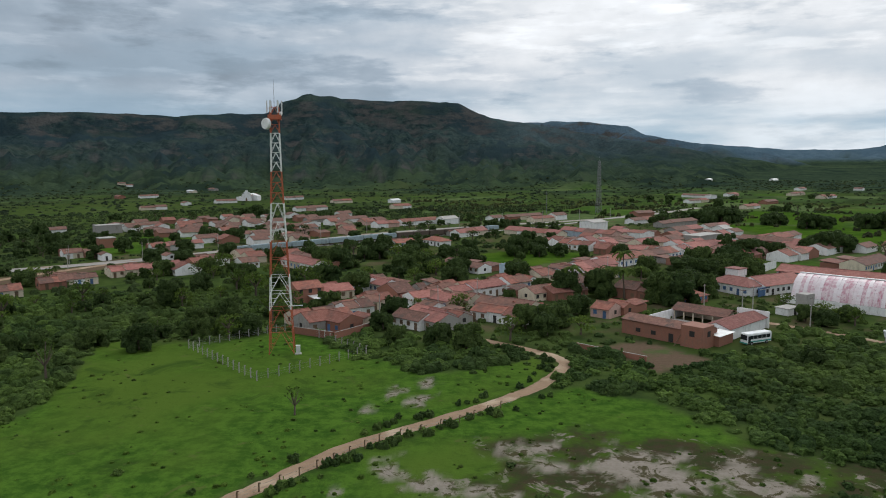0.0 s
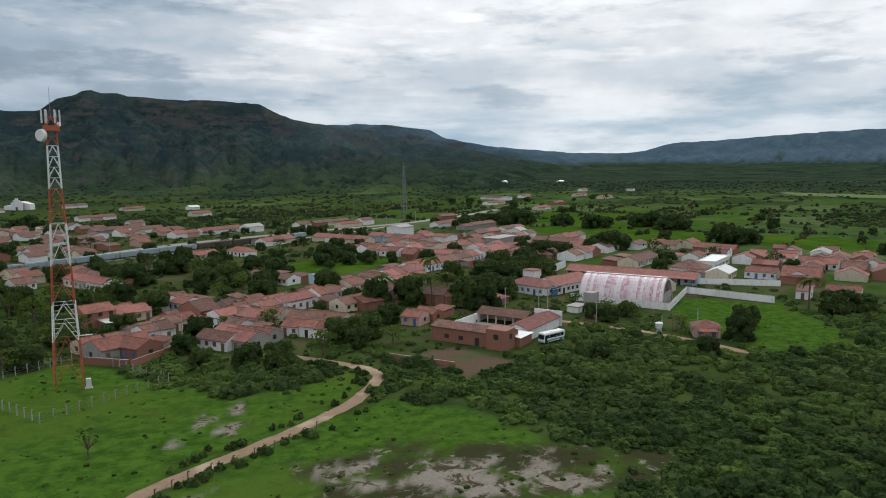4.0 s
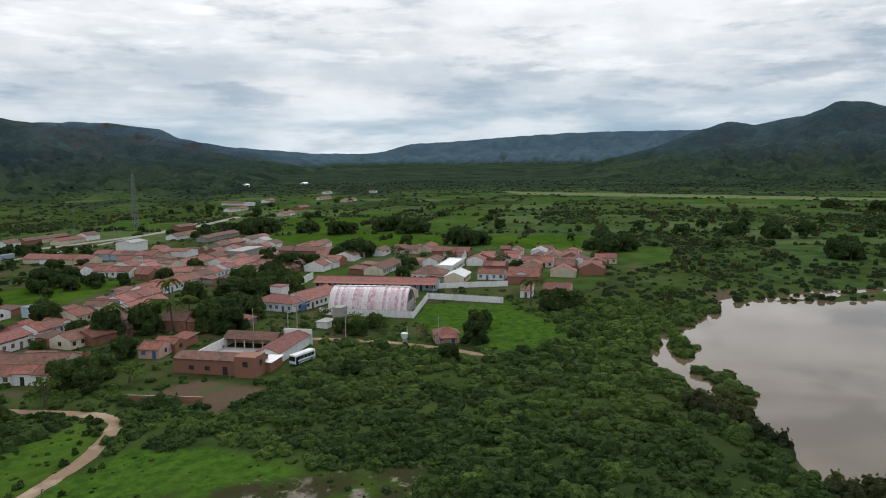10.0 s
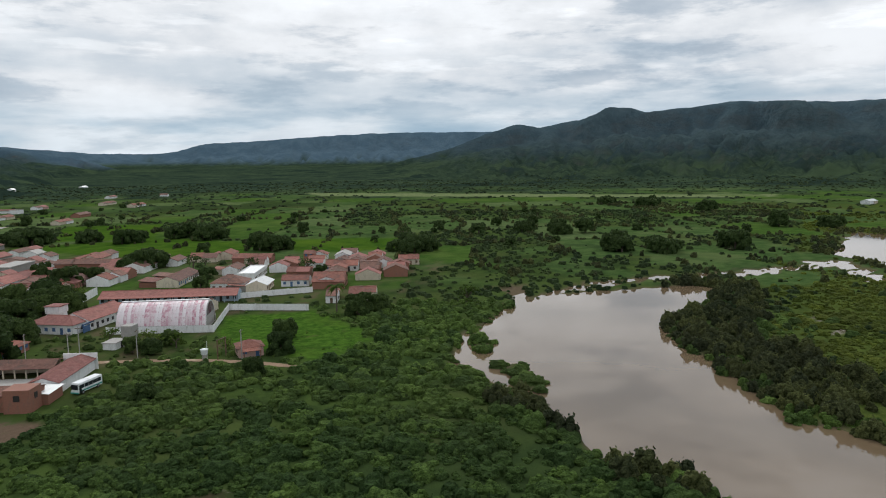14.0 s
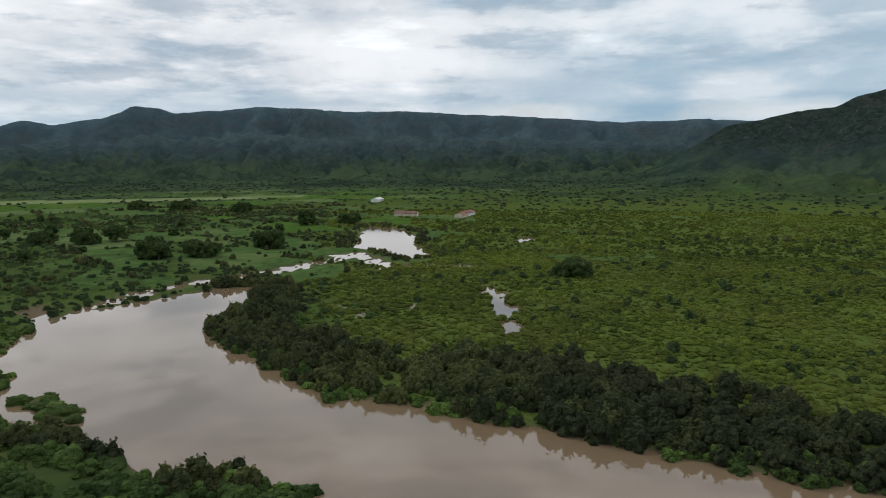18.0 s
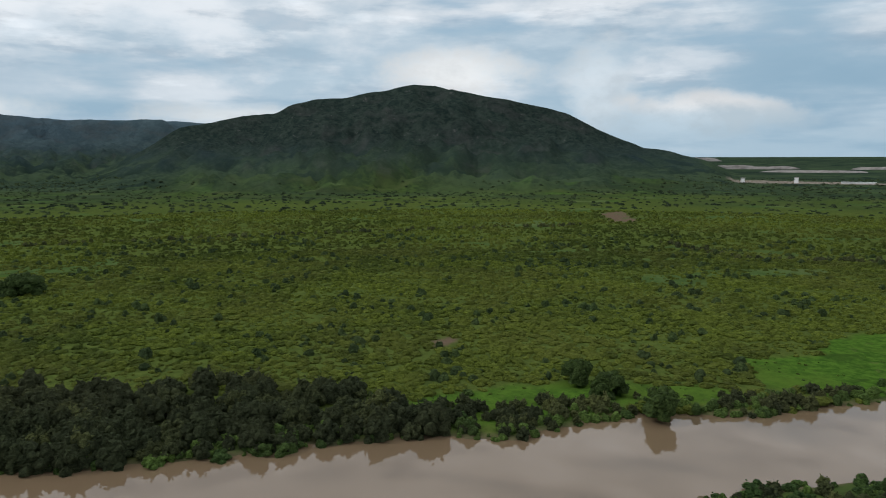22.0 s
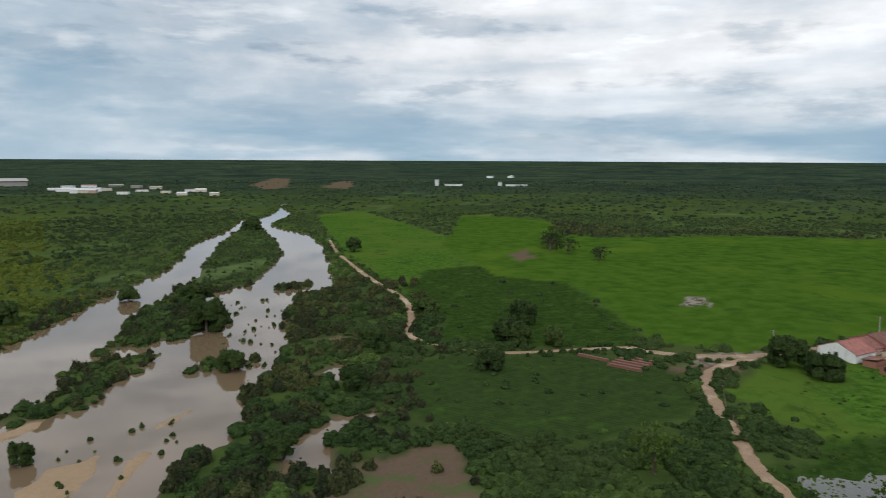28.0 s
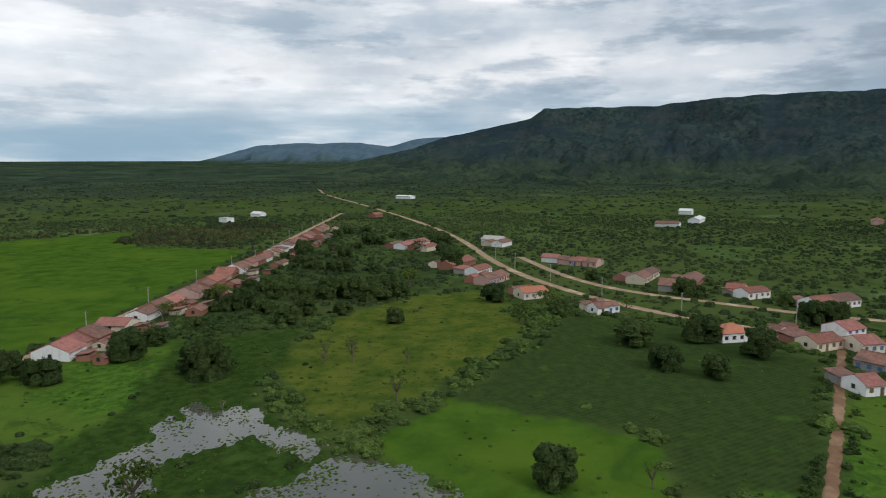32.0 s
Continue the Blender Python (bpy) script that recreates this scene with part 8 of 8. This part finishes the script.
w = 0.9 + 1.6 * rng.random(len(x))
grow("track_side_weeds", "dark green weeds and low bushes along the dirt tracks", x, y, w, w * 0.7, NEAR, M_SCRUB, rng, shade=0.3)

# olive plain
x, y = scatter_points(62000, 125, 430, rng, -185, -70)
gal, op, ea = gallery(x, y), open_land(x, y), east(x, y)
k = (rng.random(len(x)) < 0.9 * ea * (1 - gal) * (1 - op) * (0.55 + 0.45 * smooth(-0.6, 0.3, wob(x, y, 22, 5)))) & free(x, y)
x, y = x[k], y[k]
w = (1.3 + 3.2 * rng.random(len(x)) ** 2.2) * (1 + 0.3 * wob(x, y, 31, 2))
close = np.hypot(x, y) < 270
for pick, kinds, nm in ((close, PLAIN, "olive_scrub"), (~close, SMALL, "outer_olive_scrub")):
    grow(nm, "even yellow-green scrub covering the plain across the river", x[pick], y[pick], w[pick], w[pick] * (0.24 + 0.16 * rng.random(pick.sum())), kinds, M_MEADOW, rng, single=0.16, broad=0.22)

# darker taller shrubs standing out of the olive plain
x, y = scatter_points(9000, 130, 520, rng, -185, -70)
k = (rng.random(len(x)) < 0.5 * east(x, y) * (1 - gallery(x, y)) * (1 - open_land(x, y)) * smooth(-0.5, 0.6, wob(x, y, 40, 6) + 0.5 * wob(x, y, 13, 2))) & free(x, y, 0.6)
x, y = x[k], y[k]
w = 2.2 + 3.4 * rng.random(len(x)) ** 2
grow("plain_shrubs", "darker rounded shrubs standing out of the yellow-green plain", x, y, w, w * (0.45 + 0.25 * rng.random(len(x))), NEXT, M_VALLEY, rng)

# river woods
x, y = scatter_points(36000, 84, 330, rng)
k = (rng.random(len(x)) < gallery(x, y) * 0.85) & free(x, y, 0.3)
x, y = x[k], y[k]
w = 2.8 + 4.6 * rng.random(len(x)) ** 1.3
small = np.max([inside(x, y, isl) > 0 for isl in ISLANDS], axis=0)
low = np.where(small, 0.5, np.where(y < -90, 0.62, np.where(y < 15, 1.05, 0.85)))
w = w * low
grow("river_wood", "dark dense trees crowding the river bank", x, y, w, w * (0.62 + 0.25 * rng.random(len(x))), WOOD, M_GALLERY, rng, "trees", shade=0.42 * smooth(30, -30, y) * (y > -110))

# low growth along the water's edge
edge = RIVER[8:44]
hx, hy = [], []
for (ax, ay), (bx, by) in zip(edge[:-1], edge[1:]):
    L = math.hypot(bx - ax, by - ay)
    m = int(L * (2.2 if ay > -260 else 0.9))
    t, s = rng.random(m), -1.0 + 10.0 * rng.random(m) ** 1.4
    hx.append(ax + (bx - ax) * t - (by - ay) / L * s)
    hy.append(ay + (by - ay) * t + (bx - ax) / L * s)
x, y = np.concatenate(hx), np.concatenate(hy)
k = free(x, y, 0.3) & (inside(x, y, RIVER) < 1.5)
x, y = x[k], y[k]
w = 1.2 + 3.2 * rng.random(len(x)) ** 2
grow("bank_bushes", "low green bushes lining the river bank", x, y, w, w * (0.42 + 0.3 * rng.random(len(x))), NEXT, M_SCRUB, rng)

# low thickets on the islands
hx, hy = [], []
for isl in ISLANDS:
    p = np.array(isl, float)
    lo, hi = p.min(0), p.max(0)
    m = int(min((hi - lo).prod() * 0.16, 900))
    hx.append(lo[0] + (hi[0] - lo[0]) * rng.random(m))
    hy.append(lo[1] + (hi[1] - lo[1]) * rng.random(m))
x, y = np.concatenate(hx), np.concatenate(hy)
k = (np.max([inside(x, y, isl) for isl in ISLANDS], axis=0) > -0.5) & (wob(x, y, 11, 5) > -0.45) & free(x, y, 0.2)
x, y = x[k], y[k]
w = 1.0 + 2.2 * rng.random(len(x)) ** 2
grow("island_thicket", "low green thickets covering the river islands", x, y, w, w * (0.4 + 0.3 * rng.random(len(x))), NEXT, M_SCRUB, rng, shade=0.15)

# bushes standing in the flooded channel
x = np.concatenate([-75 + 60 * rng.random(420), -20 + 30 * rng.random(60)])
y = np.concatenate([-290 + 110 * rng.random(420), -160 + 30 * rng.random(60)])
k = (np.maximum(inside(x, y, [(-48, -290), (-71, -287), (-52, -214), (-42, -190), (-33, -209)]), -5.0) > 0) & (wob(x, y, 6, 4) > 0.15) & (wet(x, y) > 0.5)
k |= (np.arange(len(x)) >= 420) & (rng.random(len(x)) < 0.2)
x, y = x[k], y[k]
w = 0.8 + 2.0 * rng.random(len(x)) ** 2
grow("drowned_bushes", "small bushes standing in the flooded river channel", x, y, w, w * 0.45 + 0.3, NEXT, M_SCRUB, rng, shade=0.25)

# groves beside the large field, clumps round the lake, a tree line across the plain
x, y = scatter_points(90000, 330, 880, rng)
grove = np.maximum(inside(x, y, [(-470, -262), (-455, -168), (-590, -172), (-640, -200), (-575, -285)]), inside(x, y, [(-317, -430), (-352, -412), (-392, -445), (-390, -540), (-350, -500)]))
grove = np.maximum(grove, 7 - along(x, y, [(-341, -477), (-384, -434), (-439, -400), (-569, -299)]) + 2 * wob(x, y, 14, 3))
grove = np.maximum(grove, np.where(wob(x, y, 30, 3) + 0.5 * wob(x, y, 11, 5) > 0.0, inside(x, y, [(809, 451), (843, 373), (786, 248), (648, 116), (668, 199), (671, 272)]), -1))
grove = np.maximum(grove, 4 - along(x, y, [(267, -402), (230, -381), (197, -373), (167, -394), (142, -415)]) + 3 * wob(x, y, 9, 2))
line = 3.5 - np.abs(along(x, y, [(541, 40), (536, 0), (490, -160), (436, -315), (384, -447)]) + 2 * wob(x, y, 12, 1))
rim = 9 - np.abs(inside(x, y, LAKE) + 4) + 9 * wob(x, y, 20, 4) - 3
az = np.degrees(np.arctan2(-x, y))
hedge = (2.6 - plots(x, y)[1]) * (az < 5) * (az > -80) * (wob(x, y, 26, 7) > -0.25) * (inside(x, y, TOWN) < -5) * (cover(x, y)["pale"] < 0.5)
k = (np.maximum(np.maximum(np.maximum(grove, line), rim), hedge) > 0) & free(x, y, 0.5)
x, y = x[k], y[k]
w = 2.6 + 3.5 * rng.random(len(x)) ** 1.5
grow("dark_groves", "dark dense groves and tree lines at the edge of the fields", x, y, w, w * (0.55 + 0.3 * rng.random(len(x))), MID, M_GALLERY, rng, "trees")

# middle distance
x, y = scatter_points(100000, 270, 760, rng)
op, ea = open_land(x, y), east(x, y)
den = 0.72 * (1 - op) * smooth(-0.8, 0.1, wob(x, y, 34, 2) + 0.45 * wob(x, y, 11, 8) + 0.35)
den *= 0.4 + 0.6 * smooth(8, -8, inside(x, y, TOWN))
den = np.where(ea > 0.5, 0.85 * (1 - op), den)
den *= np.where(ea > 0.5, (np.hypot(x, y) > 400), 1)
k = (rng.random(len(x)) < den) & free(x, y, 1.0)
x, y = x[k], y[k]
w = 1.8 + 3.6 * rng.random(len(x)) ** 2.0
e = east(x, y) > 0.5
for pick, nm, lb, mt in ((~e, "valley_scrub", "dark green scrub and low trees scattered over the valley", M_VALLEY), (e, "far_olive_scrub", "yellow-green scrub on the far plain", M_MEADOW)):
    grow(nm, lb, x[pick], y[pick], w[pick], w[pick] * (0.30 + 0.2 * rng.random(pick.sum())), SMALL, mt, rng, single=0.10, broad=0.28)

# far woods to the foot of the hills
x, y = scatter_points(40000, 740, 1900, rng)
den = smooth(-0.9, 0.2, wob(x, y, 70, 3) + 0.5 * wob(x, y, 26, 6) + 0.3) * (1 - 0.93 * np.clip(open_land(x, y), 0, 1))
k = (rng.random(len(x)) < 0.8 * den) & (ground_z(x, y) < 16) & (inside(x, y, RIVER) < -2)
b = np.array([q for q in built if math.hypot(q[0], q[1]) > 600])
k &= clear_of(x, y, b, 1)
x, y = x[k], y[k]
w = 3.5 + 6 * rng.random(len(x)) ** 1.8
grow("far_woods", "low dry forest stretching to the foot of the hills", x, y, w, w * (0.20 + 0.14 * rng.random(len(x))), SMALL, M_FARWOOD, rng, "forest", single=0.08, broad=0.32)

# tussocks in the meadows, reeds in the swamp
x, y = scatter_points(14000, 84, 230, rng)
c = cover(x, y)
k = (rng.random(len(x)) < 0.75 * np.clip(c["grass"] + c["marsh"] + c["yellow"] + 0.6 * c["dry"] + 0.3 * c["crop"] + 0.15 * c["maize"], 0, 1) * smooth(-0.5, 0.5, wob(x, y, 7, 2) + wob(x, y, 19, 5))) & free(x, y, 0.2)
x, y = x[k], y[k]
w = 0.5 + 0.9 * rng.random(len(x)) ** 2
grow("grass_tussocks", "tussocks of tall grass and weeds in the meadows", x, y, w, w * (0.22 + 0.2 * rng.random(len(x))), FAR, M_TUSSOCK, rng, "grass")
px = np.concatenate([-95 - 70 * rng.random(16000), -95 - 42 * rng.random(8000)])
py = np.concatenate([-88 + 60 * rng.random(16000), -48 + 46 * rng.random(8000)])
s = swamp(px, py)
k = (s > 0.2) & (rng.random(len(px)) < np.clip(1.1 - s / 9, 0.12, 1) * (0.32 + 0.6 * (wob(px, py, 6, 2) > 0.0)))
px, py = px[k], py[k]
w = 0.3 + 0.8 * rng.random(len(px)) ** 2
grow("swamp_reeds", "grass and reeds standing in the shallow swamp", px, py, w, w * 0.2 + 0.12, FAR, M_TUSSOCK, rng, "reeds", shade=-0.2)
